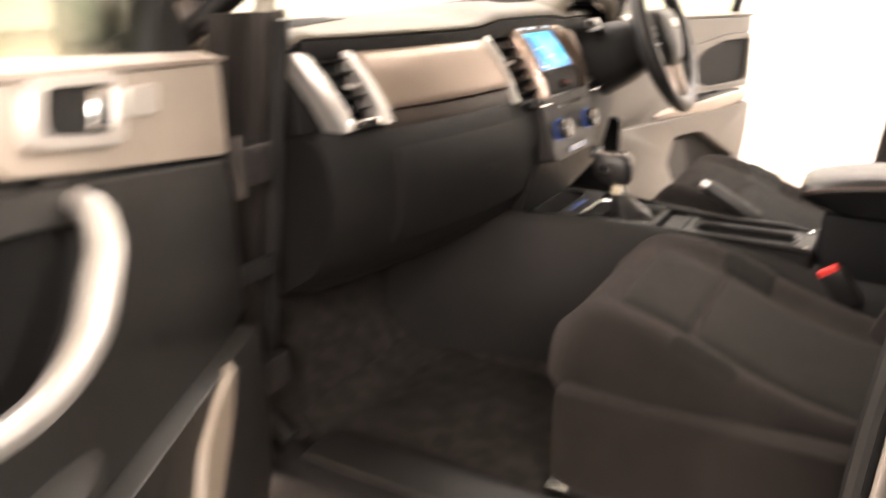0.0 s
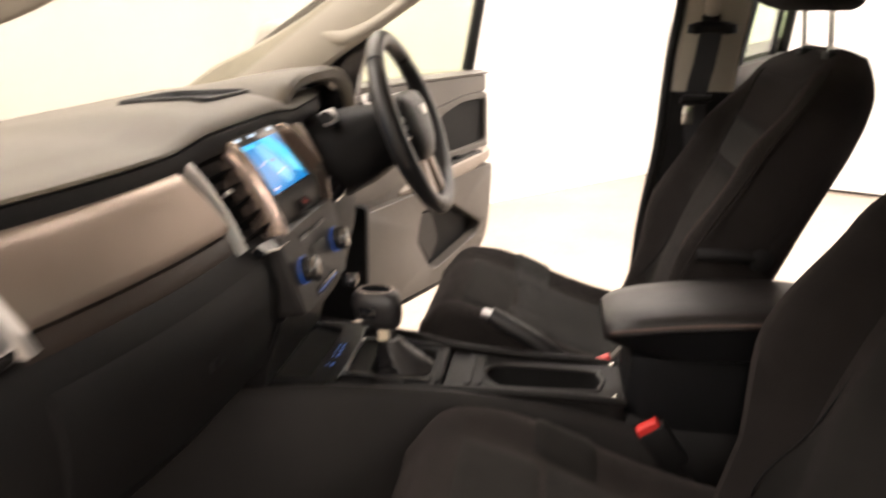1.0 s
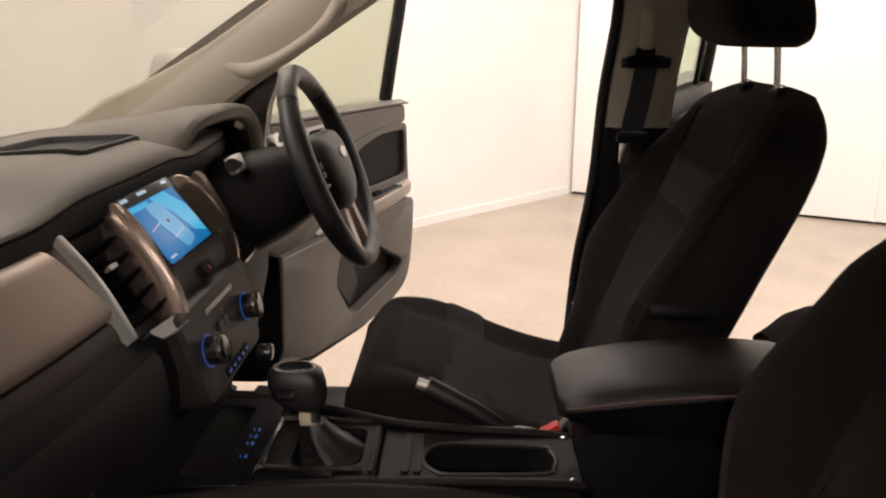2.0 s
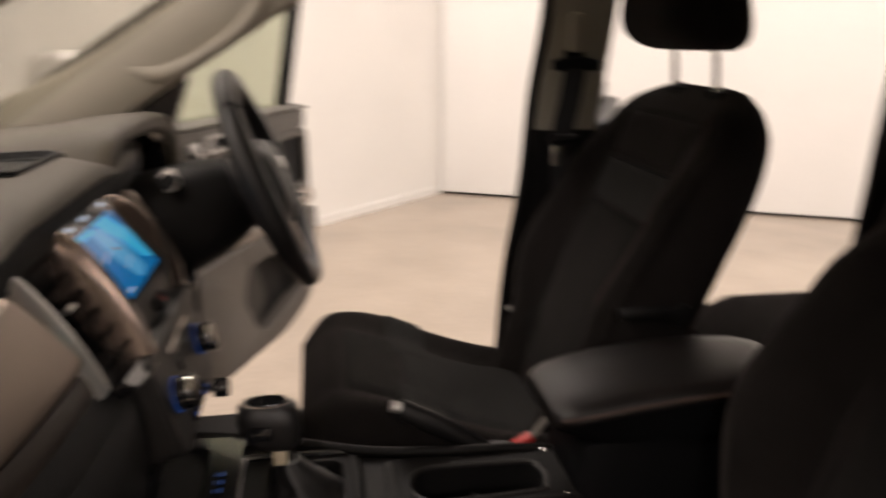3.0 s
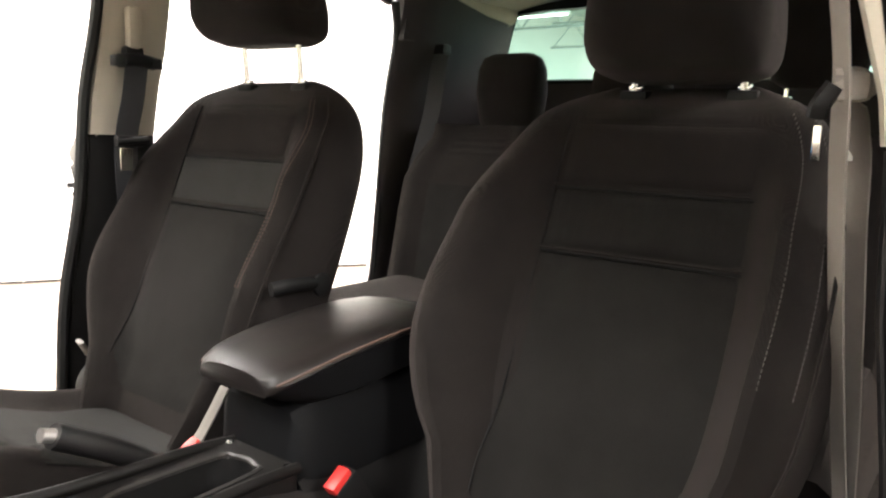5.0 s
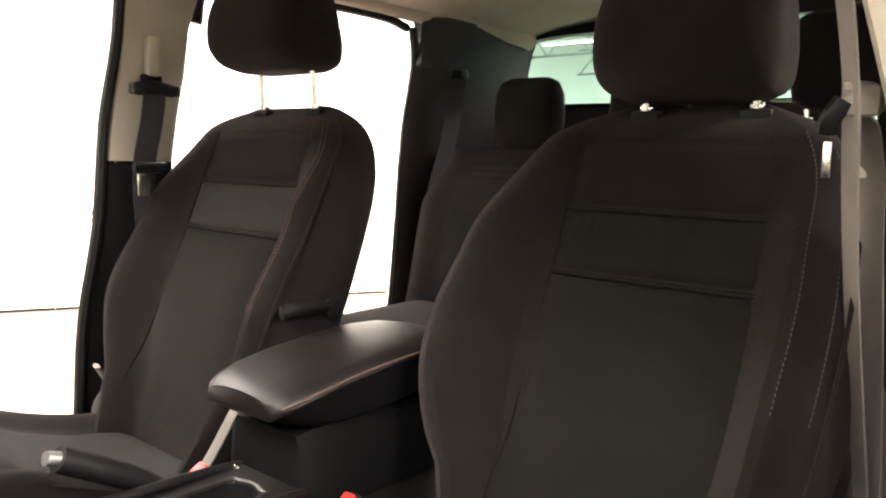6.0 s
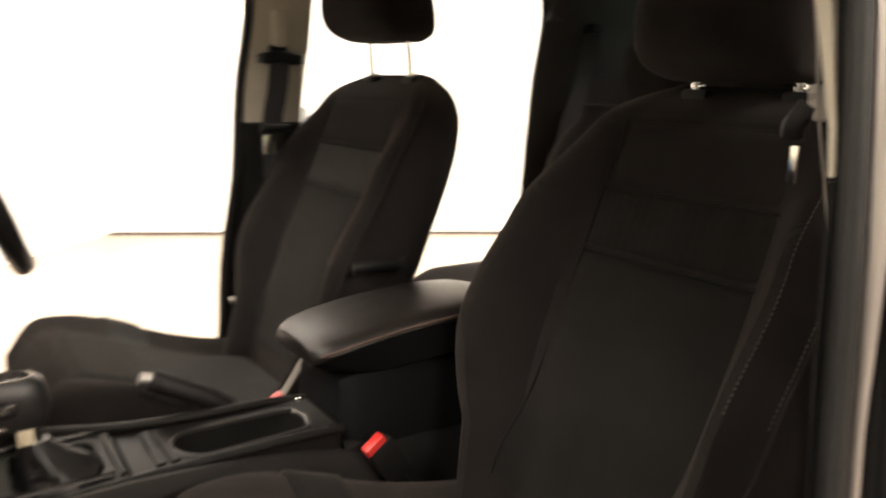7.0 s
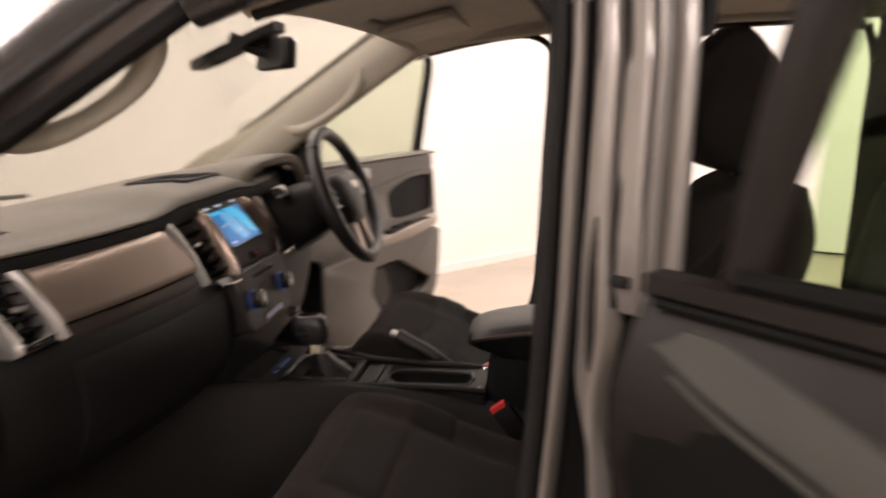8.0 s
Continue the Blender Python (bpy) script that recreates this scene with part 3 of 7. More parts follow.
        for z in [z0 + (1.66 - z0) * k / 6 for k in range(7)]:
            x, f, r = b_post(z, s)
            pts.append((s * (x + dx), f + dy_, z))
        part("door_seal", tube(pts, rad, 8, 0.8, 3), M_MATTBLACK, bt)
    # check strap, bracket and hinge of the rear door
    if s < 0:
        part("check_strap", join(tube([(-0.772, 0.122, 1.218), (-0.800, 0.088, 1.220), (-0.828, 0.058, 1.222)], 0.006, 8, 1.6), box(-0.785, 0.095, 1.195, 0.03, 0.03, 0.025, 0.006)), M_STEEL, bt, "steel door check strap")
    for hz in (0.86, 1.20):
        x, f, r = b_post(hz)
        part("hinge", join(box(s * (x + 0.118), r + 0.03, hz, 0.035, 0.05, 0.036, 0.005), tube([(s * (x + 0.14), r - 0.005, hz - 0.04), (s * (x + 0.14), r - 0.005, hz + 0.04)], 0.011)), M_PAINT, bt)
    return bt


for s in (-1, 1):
    b_pillar(s)


def a_line(t):
    """Middle line of the windscreen pillar, t from its foot to the roof: y, z, x."""
    return 1.235 - 0.60 * t, 1.338 + 0.372 * t, 0.722 - 0.098 * t


def a_pillar(s):
    def sect(t, half, xin, xout, lift=0.0):
        y, z, x = a_line(t)
        py, pz = 0.527, 0.85
        ring = []
        for u, w in ((-1, 0.4), (-0.85, 0.0), (-0.3, -0.25), (0.4, -0.2), (0.9, 0.1), (1, 0.5), (0.9, 1.0), (-0.9, 1.0)):
            xx = x + xin + (xout - xin) * w
            u = u + (0.75 if s < 0 else 0.0)
            ring.append((s * xx, y + py * half * u, z + pz * half * u + lift))
        return ring
    ts = [-0.34, -0.12, 0.0, 0.15, 0.3, 0.5, 0.7, 0.9, 1.0, 1.08]
    ap = part("a_pillar", rings([sect(t, interp(t, [(-0.12, 0.10), (0.12, 0.072), (0.3, 0.064 if s > 0 else 0.030), (1.0, 0.062 if s > 0 else 0.030)]), -0.022, 0.02) for t in ts]), M_BEIGE, cab, "beige trimmed windscreen pillar")
    out = []
    for t in [-0.25, 0.0, 0.3, 0.6, 0.9, 1.0, 1.08]:
        y, z, x = a_line(t)
        c = [(-0.006, 0.022), (-0.016, 0.05), (0.010, 0.075), (0.04, 0.08), (0.075, 0.06), (0.085, 0.022)]
        out.append([(s * (x + w), y + 0.527 * u, z + 0.85 * u) for u, w in c])
    part("outer_frame", rings(out), M_PAINT, ap, "dark grey painted windscreen frame")
    for u, w, rad in ((-0.014 if s < 0 else -0.028, 0.016, 0.012), (-0.020, 0.052, 0.010), (0.012, 0.083, 0.008)):
        pts = []
        for t in [-0.2, 0.0, 0.3, 0.6, 0.9, 1.0]:
            y, z, x = a_line(t)
            pts.append((s * (x + w), y + 0.527 * u, z + 0.85 * u))
        part("door_seal", tube(pts, rad, 8, 1.0, 3), M_RUBBER, ap)
    # grab handle on the pillar
    def on(t, off, inn):
        y, z, x = a_line(t)
        return (s * (x - inn), y - 0.527 * off, z - 0.85 * off)
    if s < 0:
        part("pillar_foot", slab(round_poly([(1.110, 1.325), (1.088, 1.325), (1.070, 1.385), (1.046, 1.450), (1.066, 1.450), (1.098, 1.385)], 0.006), -0.695, -0.715, lambda u, v, w: (w, u, v), 0.003), M_BEIGE, ap, "beige foot of the pillar trim")
        part("grab_handle", tube([on(0.47, -0.026, 0.012), on(0.485, 0.004, 0.024), on(0.54, 0.026, 0.030), on(0.63, 0.038, 0.032), on(0.735, 0.036, 0.032), on(0.805, 0.014, 0.026), on(0.835, -0.024, 0.014)],
                                 lambda q: 0.0165 + 0.014 * (abs(2 * q - 1) ** 2), 12, 0.8), M_BEIGE, ap, "beige grab handle")
        return ap
    part("grab_handle", tube([on(0.33, 0.004, 0.006), on(0.385, 0.034, 0.020), on(0.46, 0.047, 0.030), on(0.57, 0.050, 0.033), on(0.66, 0.044, 0.030), on(0.73, 0.022, 0.018), on(0.77, -0.004, 0.008)],
                             lambda q: 0.014 + 0.014 * (abs(2 * q - 1) ** 2), 14, 1.0), M_BEIGE, ap, "beige grab handle")
    return ap


for s in (-1, 1):
    a_pillar(s)


def post_edge(z):
    """Rear edge of the hinge post at height z."""
    return 1.175 - 0.115 * max(0.0, z - 0.62) / 0.73


def kick_post(s):
    """Hinge post below the windscreen pillar."""
    loops = []
    for z in (0.50, 0.62, 0.9, 1.15, 1.30, 1.37):
        y0 = post_edge(z)
        loops.append([(s * 0.69, y0 + 0.02, z), (s * 0.705, y0, z), (s * 0.745, y0 - 0.008, z), (s * 0.755, y0 + 0.015, z), (s * 0.79, y0 + 0.02, z), (s * 0.80, y0 + (0.16 if z < 1.2 else 0.05), z), (s * 0.69, y0 + (0.22 if z < 1.2 else 0.06), z)])
    hp = part("hinge_post", rings(loops), M_JAMB, cab, "hinge post, body paint darkened as shaded")
    part("door_seal", tube([(s * 0.71, post_edge(z) - 0.004, z) for z in (1.36, 1.2, 1.0, 0.8, 0.70)] + [(s * 0.712, 1.10, 0.655)], 0.014, 8), M_RUBBER, hp)
    if s > 0:
        jamb = round_poly([(1.13, 1.20), (1.125, 1.39), (1.035, 1.44), (0.955, 1.482), (0.948, 1.435), (0.978, 1.36), (0.995, 1.26), (1.005, 1.20)], 0.012)
        part("jamb_panel", slab(jamb, 0.742, 0.790, lambda u, v, w: (w, u, v), 0.006), M_PAINT, hp, "dark painted door jamb")
    for dx, rad in ((0.0, 0.016), (0.030, 0.012), (0.052, 0.010)) if s > 0 else ():
        part("foot_seal", tube([(s * (0.690 + dx), 0.945 + dx, 1.478), (s * (0.700 + dx), 1.005 + dx, 1.428), (s * (0.705 + dx), 1.055 + dx, 1.380), (s * (0.706 + dx), 1.068 + dx, 1.33), (s * (0.706 + dx), 1.062 + dx, 1.25)], rad, 8), M_RUBBER, hp)
    if s > 0:
        part("footwell_side", slab(round_poly([(0.952, 1.03), (0.958, 0.78), (1.00, 0.70), (1.32, 0.70), (1.32, 1.03)], 0.02), 0.672, 0.700, lambda u, v, w: (w, u, v), 0.006), M_BLACK, hp, "black footwell side trim")
    part("kick_trim", rings([[(s * 0.66, post_edge(z) + 0.03, z), (s * 0.70, post_edge(z) + 0.004, z), (s * 0.70, 1.32, z), (s * 0.66, 1.32, z)] for z in (0.62, 0.9, 1.15)]), M_BLACK, hp)
    for hz in (0.82, 1.16):
        part("hinge", join(box(s * 0.775, 1.105, hz, 0.06, 0.09, 0.06, 0.006), tube([(s * 0.80, 1.075, hz - 0.045), (s * 0.80, 1.075, hz + 0.045)], 0.011)), M_PAINT, hp)
    part("check_strap", box(s * 0.80, 1.07, 1.0, 0.10, 0.012, 0.03, 0.003), M_RUBBER, hp)


for s in (-1, 1):
    kick_post(s)


def c_pillar(s):
    loops = []
    for z in (0.62, 0.80, 0.95, 1.1, 1.3, 1.5, 1.65, 1.74):
        yf = interp(z, [(0.62, -0.50), (0.8, -0.595), (1.0, -0.628), (1.4, -0.630), (1.62, -0.630), (1.74, -0.635)])
        x = interp(z, [(0.62, 0.70), (1.1, 0.68), (1.4, 0.65), (1.74, 0.585)])
        loops.append([(s * (x + 0.05), yf - 0.055, z), (s * (x + 0.012), yf + 0.0, z), (s * (x - 0.006), yf - 0.02, z), (s * (x - 0.02), yf - 0.12, z), (s * (x - 0.012), -1.12, z), (s * (x + 0.10), -1.16, z), (s * (x + 0.11), yf - 0.14, z)])
    cp = part("c_pillar", rings(loops), M_QUARTER, cab, "black trimmed rear quarter pillar")
    part("outer_skin", rings([[(s * (x + 0.112), yf - 0.14, z), (s * (x + 0.15), yf - 0.17, z), (s * (x + 0.15), -1.22, z), (s * (x + 0.112), -1.22, z)]
                              for z, yf, x in ((0.5, -0.45, 0.70), (0.9, -0.6, 0.70), (1.3, -0.62, 0.665), (1.6, -0.64, 0.61), (1.76, -0.66, 0.575))]), M_PAINT, cp)
    part("door_seal", tube([(s * 0.70, -0.52, 0.66), (s * 0.70, -0.612, 0.80), (s * 0.695, -0.640, 1.0), (s * 0.668, -0.642, 1.4), (s * 0.63, -0.638, 1.6), (s * 0.61, -0.605, 1.70)], 0.012, 8), M_RUBBER, cp)


for s in (-1, 1):
    c_pillar(s)
    part("corner_trim", slab(round_poly([(-0.628, 1.60), (-0.640, 1.66), (-0.650, 1.700), (-0.640, 1.730), (-0.56, 1.742), (-0.56, 1.79), (-0.76, 1.79), (-0.74, 1.60)], 0.012), 0.598, 0.640, lambda u, v, w: (s * w, u, v), 0.006), M_QUARTER, cab, "charcoal trim in the corner of the door opening")


def roof_rail(s):
    """Rail over the doors, from the windscreen pillar to the rear."""
    pts = [(s * 0.635, 0.60, 1.695), (s * 0.632, 0.45, 1.722), (s * 0.628, 0.2, 1.742), (s * 0.622, -0.2, 1.752), (s * 0.612, -0.6, 1.752), (s * 0.59, -1.14, 1.735)]
    rr = part("roof_rail", tube(pts, 0.034, 10, 1.1, 4), M_LINER, cab, "beige cloth roof rail")
    part("door_seal", tube([(s * 0.648, 0.58, 1.665), (s * 0.655, 0.45, 1.69), (s * 0.655, 0.28, 1.706), (s * 0.650, 0.200, 1.64), (s * 0.660, 0.197, 1.56)], 0.009, 8), M_RUBBER, rr)
    part("door_seal", tube([(s * 0.655, 0.03, 1.62), (s * 0.648, 0.0, 1.70), (s * 0.645, -0.2, 1.716), (s * 0.635, -0.5, 1.718), (s * 0.625, -0.60, 1.70)], 0.0125, 8), M_RUBBER, rr)
    part("outer_rail", tube([(s * 0.70, 0.64, 1.68), (s * 0.695, 0.45, 1.735), (s * 0.69, 0.1, 1.765), (s * 0.68, -0.6, 1.77), (s * 0.66, -1.2, 1.74)], 0.036, 10, 1.0, 4), M_PAINT, rr)


for s in (-1, 1):
    roof_rail(s)


def sheet(fn, nu, nv, thick):
    """A curved sheet with thickness; fn(u, v) gives a point, thick is added downwards."""
    bm = bmesh.new()
    T = [[bm.verts.new(fn(i / nu, j / nv)) for i in range(nu + 1)] for j in range(nv + 1)]
    B = [[bm.verts.new(v.co + Vector(thick)) for v in row] for row in T]
    for G in (T, B):
        for a, b in zip(G, G[1:]):
            for i in range(nu):
                bm.faces.new((a[i], a[i + 1], b[i + 1], b[i]))
    for j in range(nv):
        bm.faces.new((T[j][0], T[j + 1][0], B[j + 1][0], B[j][0]))
        bm.faces.new((T[j][nu], T[j + 1][nu], B[j + 1][nu], B[j][nu]))
    for i in range(nu):
        bm.faces.new((T[0][i], T[0][i + 1], B[0][i + 1], B[0][i]))
        bm.faces.new((T[nv][i], T[nv][i + 1], B[nv][i + 1], B[nv][i]))
    return bm


def liner(u, v):
    x = -0.625 + 1.25 * u
    y = 0.60 - 1.74 * v
    z = 1.785 - 0.055 * abs(x / 0.625) ** 3 - 0.065 * sstep(0.25, 0.62, y)
    return (x, y, z)


part("headliner", sheet(liner, 20, 24, (0, 0, 0.012)), M_LINER, cab, "beige cloth headliner")
part("roof_skin", sheet(lambda u, v: (-0.68 + 1.36 * u, 0.66 - 1.88 * v, 1.825 - 0.05 * abs(2 * u - 1) ** 3 - 0.075 * sstep(0.25, 0.68, 0.66 - 1.88 * v)), 16, 16, (0, 0, 0.012)), M_PAINT, cab, "dark grey painted roof")
part("windscreen_header", tube([(-0.62, 0.62, 1.705), (-0.3, 0.635, 1.725), (0, 0.64, 1.73), (0.3, 0.635, 1.725), (0.62, 0.62, 1.705)], 0.032, 10, 0.8), M_LINER, cab)


def shield(u, v):
    x = (-1 + 2 * u) * (0.735 - 0.10 * v)
    bow = 0.10 * (1 - (2 * u - 1) ** 2)
    return (x, 1.36 + bow - 0.66 * v, 1.30 + 0.44 * v)


ws = part("windscreen", sheet(shield, 16, 10, (0, -0.004, -0.004)), M_SHIELD, cab, "clear windscreen")
ws.visible_shadow = False
part("cowl", sheet(lambda u, v: ((-1 + 2 * u) * 0.74, 1.37 + 0.11 * (1 - (2 * u - 1) ** 2) + 0.25 * v, 1.222 - 0.06 * v), 14, 4, (0, 0, -0.02)), M_BLACK, cab)

# rear wall with the back window
rw_o = round_poly([(-0.66, 0.75), (0.66, 0.75), (0.62, 1.795), (-0.62, 1.795)], 0.05)
rw_i = round_poly([(-0.62, 1.53), (0.62, 1.53), (0.575, 1.742), (-0.575, 1.742)], 0.03)
part("rear_wall", holed(rw_o, rw_i, -1.13, -1.17, lambda u, v, w: (u, w, v), 96), M_QUARTER, cab, "black trimmed rear cab wall")
rg = part("rear_window", slab(round_poly([(-0.635, 1.52), (0.635, 1.52), (0.58, 1.75), (-0.58, 1.75)], 0.03), -1.155, -1.160, lambda u, v, w: (u, w, v), 0.001), M_GREENGLASS, cab, "green tinted back window")
rg.visible_shadow = False
part("rear_panel", box(0, -1.19, 1.08, 1.52, 0.03, 0.86, 0.01), M_PAINT, cab)


# ---------------------------------------------------------------- front seats
def glide(x, pts):
    """Smooth curve through [(x, value), ...]."""
    if x <= pts[0][0]:
        return pts[0][1]
    n = len(pts)
    for k in range(n - 1):
        if x <= pts[k + 1][0]:
            (a, va), (b, vb) = pts[k], pts[k + 1]
            ma = (vb - pts[k - 1][1]) / (b - pts[k - 1][0]) if k > 0 else (vb - va) / (b - a)
            mb = (pts[k + 2][1] - va) / (pts[k + 2][0] - a) if k + 2 < n else (vb - va) / (b - a)
            h = b - a
            t = (x - a) / h
            return (2 * t ** 3 - 3 * t * t + 1) * va + (t ** 3 - 2 * t * t + t) * h * ma + (3 * t * t - 2 * t ** 3) * vb + (t ** 3 - t * t) * h * mb
    return pts[-1][1]


W_BACK = [(0.0, 0.235), (0.08, 0.270), (0.2, 0.285), (0.34, 0.280), (0.44, 0.262), (0.51, 0.226), (0.55, 0.182), (0.575, 0.12)]


def back_depth(f, h, hug=1.0):
    """Front depth of the backrest at f across (-1..1) and height h along it."""
    bol = interp(h, [(0.0, 0.055), (0.15, 0.080), (0.33, 0.055), (0.5, 0.006)])
    edge = (1 - min(1.0, abs(f)) ** 7) ** 0.5
    belly = 0.012 * math.sin(math.pi * min(1, h / 0.3)) * (1 - sstep(0.3, 0.6, abs(f)))
    crown = -0.05 * sstep(0.47, 0.58, h) ** 2
    return -0.06 + (0.06 + hug * bol * sstep(0.50, 0.80, abs(f)) - 0.012 * sstep(0.86, 1.0, abs(f)) + belly + crown) * edge


def spread(n):
    return [math.sin(math.pi / 2 * (-1 + 2 * k / n)) for k in range(n + 1)]


def make_seat(name, x, y, z, label, head_up, outer, lf, hug, wide, sag=0.0, slim=1.0, thin=0.0, head_wide=0.135, flare=0.0, group="front seats"):
    """A front seat; (x, y, z) is the foot of the backrest's front face; outer is -1 or 1, the door side."""
    seat = thing(name, x, y, 0.60, label, "seat", group)
    rec = radians(22)

    def B(u, d, h):
        return (u, d * math.cos(rec) - h * math.sin(rec), z - 0.60 + d * math.sin(rec) + h * math.cos(rec))
    S = spread(34)
    hs = [-0.15, -0.06, -0.03] + [0.574 * (1 - (1 - k / 30) ** 1.7) for k in range(31)]
    loops = []
    for h in hs:
        w = glide(h, W_BACK) if h > 0 else 0.225 + 0.4 * h
        wd = wide + flare * (1 - sstep(0.22, 0.46, h))
        front = [B(w * f * (wd if f > 0 else slim), back_depth(f, max(h, 0), hug), h) for f in S]
        th = 0.075 - thin * (1 - 0.55 * sstep(0.25, 0.48, h)) - (0.035 - 0.5 * thin) * sstep(0.5, 0.575, h)
        back = [B(w * f * (wd if f > 0 else slim), -0.06 - th * (1 - abs(f) ** 5) ** 0.5 - 0.002, h) for f in reversed(S[1:-1])]
        loops.append(front + back)
    bk = part("backrest", rings(loops), M_CLOTH, seat, "charcoal cloth backrest with side bolsters")

    def patch(f0, f1, h0, h1, lift, nu=14, nv=14, ribs=0.0):
        """A sewn-in panel following the backrest's face, its edge sunk."""
        def fn(u, v):
            h = h0 + (h1 - h0) * v
            xx = f0 + (f1 - f0) * u
            w = glide(h, W_BACK)
            e = min(u, 1 - u) * (f1 - f0)
            g = min(v, 1 - v) * (h1 - h0)
            sink = -0.006 * (1 - sstep(0, 0.012, min(e, g)))
            rib = ribs * (0.5 + 0.5 * math.cos(2 * math.pi * xx / 0.016)) * sstep(0.0, 0.02, min(e, g)) if ribs else 0.0
            return B(xx, back_depth(xx / w, max(h, 0.0), hug) + lift + sink + rib, h)
        return sheet(fn, nu, nv, (0, -0.006, -0.002))
    part("lower_insert", patch(-0.148, 0.148, -0.07, 0.302, 0.0045, 18, 24), M_INSERT, bk, "grey woven centre insert")
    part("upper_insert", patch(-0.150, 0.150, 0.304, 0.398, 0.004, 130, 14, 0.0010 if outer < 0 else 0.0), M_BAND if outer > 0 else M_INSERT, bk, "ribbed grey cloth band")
    part("shoulder_insert", patch(-0.146, 0.146, 0.400, 0.50, 0.003, 18, 10), M_CLOTH, bk)
    for sx in (-1, 1):
        pts = []
        for h in (0.02, 0.1, 0.2, 0.3, 0.4, 0.48, 0.53):
            w = glide(h, W_BACK)
            f = 0.86
            pts.append(B(sx * w * f, back_depth(f, h, hug) + 0.001, h))
        part("piping", tube(pts, 0.0025, 6, 1.0, 8), M_CLOTH, bk)
    for sx in (-1, 1):
        part("insert_seam", tube([B(sx * 0.1495, back_depth(0.1495 / glide(hh, W_BACK), max(hh, 0.0), hug) + 0.0004, hh) for hh in span(-0.05, 0.50, 14)], 0.0016, 6, 1.0, 2), M_MATTBLACK, bk)
    for hh, rad in ((0.303, 0.0030), (0.399, 0.0018)):
        part("cross_seam", tube([B(u, back_depth(u / glide(hh, W_BACK), hh, hug) + 0.0006, hh) for u in span(-0.150, 0.150, 8)], rad, 6), M_CLOTH, bk)
        # Dark line below the seam paints the shadow of its fold.
        part("seam_shade", tube([B(u, back_depth(u / glide(hh - 0.005, W_BACK), hh - 0.005, hug) + 0.0045, hh - 0.005) for u in span(-0.144, 0.144, 8)], 0.0022, 6), M_MATTBLACK, bk)
    # stitches along the outer bolster
    st = bmesh.new()
    for sx, ff in (((outer, 0.80), (outer, 0.92)) if outer < 0 else ((-outer, 0.74), (-outer, 0.78))):
        for k in range(54):
            h = 0.16 + 0.36 * k / 54
            w = glide(h, W_BACK)
            p = Vector(B(sx * w * ff * (slim if sx < 0 else 1.0), back_depth(ff, h, hug) + 0.0012, h))
            q = Vector(B(sx * w * ff * (slim if sx < 0 else 1.0), back_depth(ff, h + 0.004, hug) + 0.0012, h + 0.004))
            o = Vector((0.0006, 0, 0))
            n = Vector((0, 0.0012, 0.0006))
            vs = [st.verts.new(v) for v in (p - o, p + o, q + o, q - o, p - o + n, p + o + n, q + o + n, q - o + n)]
            for a in ((0, 1, 2, 3), (4, 5, 6, 7), (0, 1, 5, 4), (1, 2, 6, 5), (2, 3, 7, 6), (3, 0, 4, 7)):
                st.faces.new([vs[i] for i in a])
    tagged(part("stitching", st, M_STITCH if outer < 0 else M_BROWNTHREAD, bk, smooth=0), kind="stuff")
    # cushion
    L = 0.545
    c0 = 0.02

    def top(f, l):
        bol = 0.046 * sstep(0.52, 0.86, abs(f)) * (1 - 0.55 * sstep(0.36, 0.53, l))
        dip = 0.010 * math.sin(math.pi * min(1, l / 0.35))
        nose = -0.085 * sstep(0.43, 0.575, l) ** 2
        edge = (1 - min(1.0, abs(f)) ** 6) ** 0.5
        return -0.09 + (0.09 + bol - dip + 0.035 * sstep(0.0, 0.42, l) + nose) * edge - glide(l, [(0.0, 0.100), (0.15, 0.080), (0.33, 0.044), (0.50, 0.0)]) - 0.016 * sag

    def Cw(l):
        return glide(l, [(0.0, 0.235), (0.15, 0.262), (0.36, 0.268), (0.46, 0.256), (0.51, 0.240), (0.545, 0.205)])
    base = z - 0.60 + 0.008
    loops = []
    for l in [-0.02] + [0.545 * (1 - (1 - k / 22) ** 1.6) for k in range(23)]:
        w = Cw(l)
        tp = [(w * f, c0 + lf * l, base + top(f, l)) for f in S]
        low = -0.180 + 0.05 * sstep(0.45, 0.545, l)
        bt = [(w * f * 0.97, c0 + lf * l - 0.02 * sstep(0.4, 0.545, l), base + low) for f in reversed(S[1:-1])]
        loops.append(tp + bt)
    cu = part("cushion", rings(loops), M_CLOTH, seat, "charcoal cloth seat cushion")

    def cpatch(x0, x1, l0, l1, lift, nu, nv):
        def fn(u, v):
            l = l0 + (l1 - l0) * v
            xx = x0 + (x1 - x0) * u
            e, g = min(u, 1 - u) * (x1 - x0), min(v, 1 - v) * (l1 - l0)
            return (xx, c0 + lf * l, base + top(xx / Cw(l), l) + lift - 0.006 * (1 - sstep(0, 0.012, min(e, g))))
        return sheet(fn, nu, nv, (0, 0, -0.006))
    # The driver's insert takes the paler cloth to paint the light on it.
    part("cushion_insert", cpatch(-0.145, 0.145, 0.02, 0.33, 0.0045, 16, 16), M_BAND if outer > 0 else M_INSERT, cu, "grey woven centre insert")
    part("thigh_insert", cpatch(-0.145, 0.145, 0.333, 0.455, 0.004, 16, 12), M_INSERT, cu)
    for sx in (-1, 1):
        lo, hi = (0.070, 0.232) if outer > 0 else (0.150, 0.225)
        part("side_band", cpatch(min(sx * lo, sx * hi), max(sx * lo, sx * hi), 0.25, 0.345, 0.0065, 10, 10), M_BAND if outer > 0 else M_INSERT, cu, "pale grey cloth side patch")
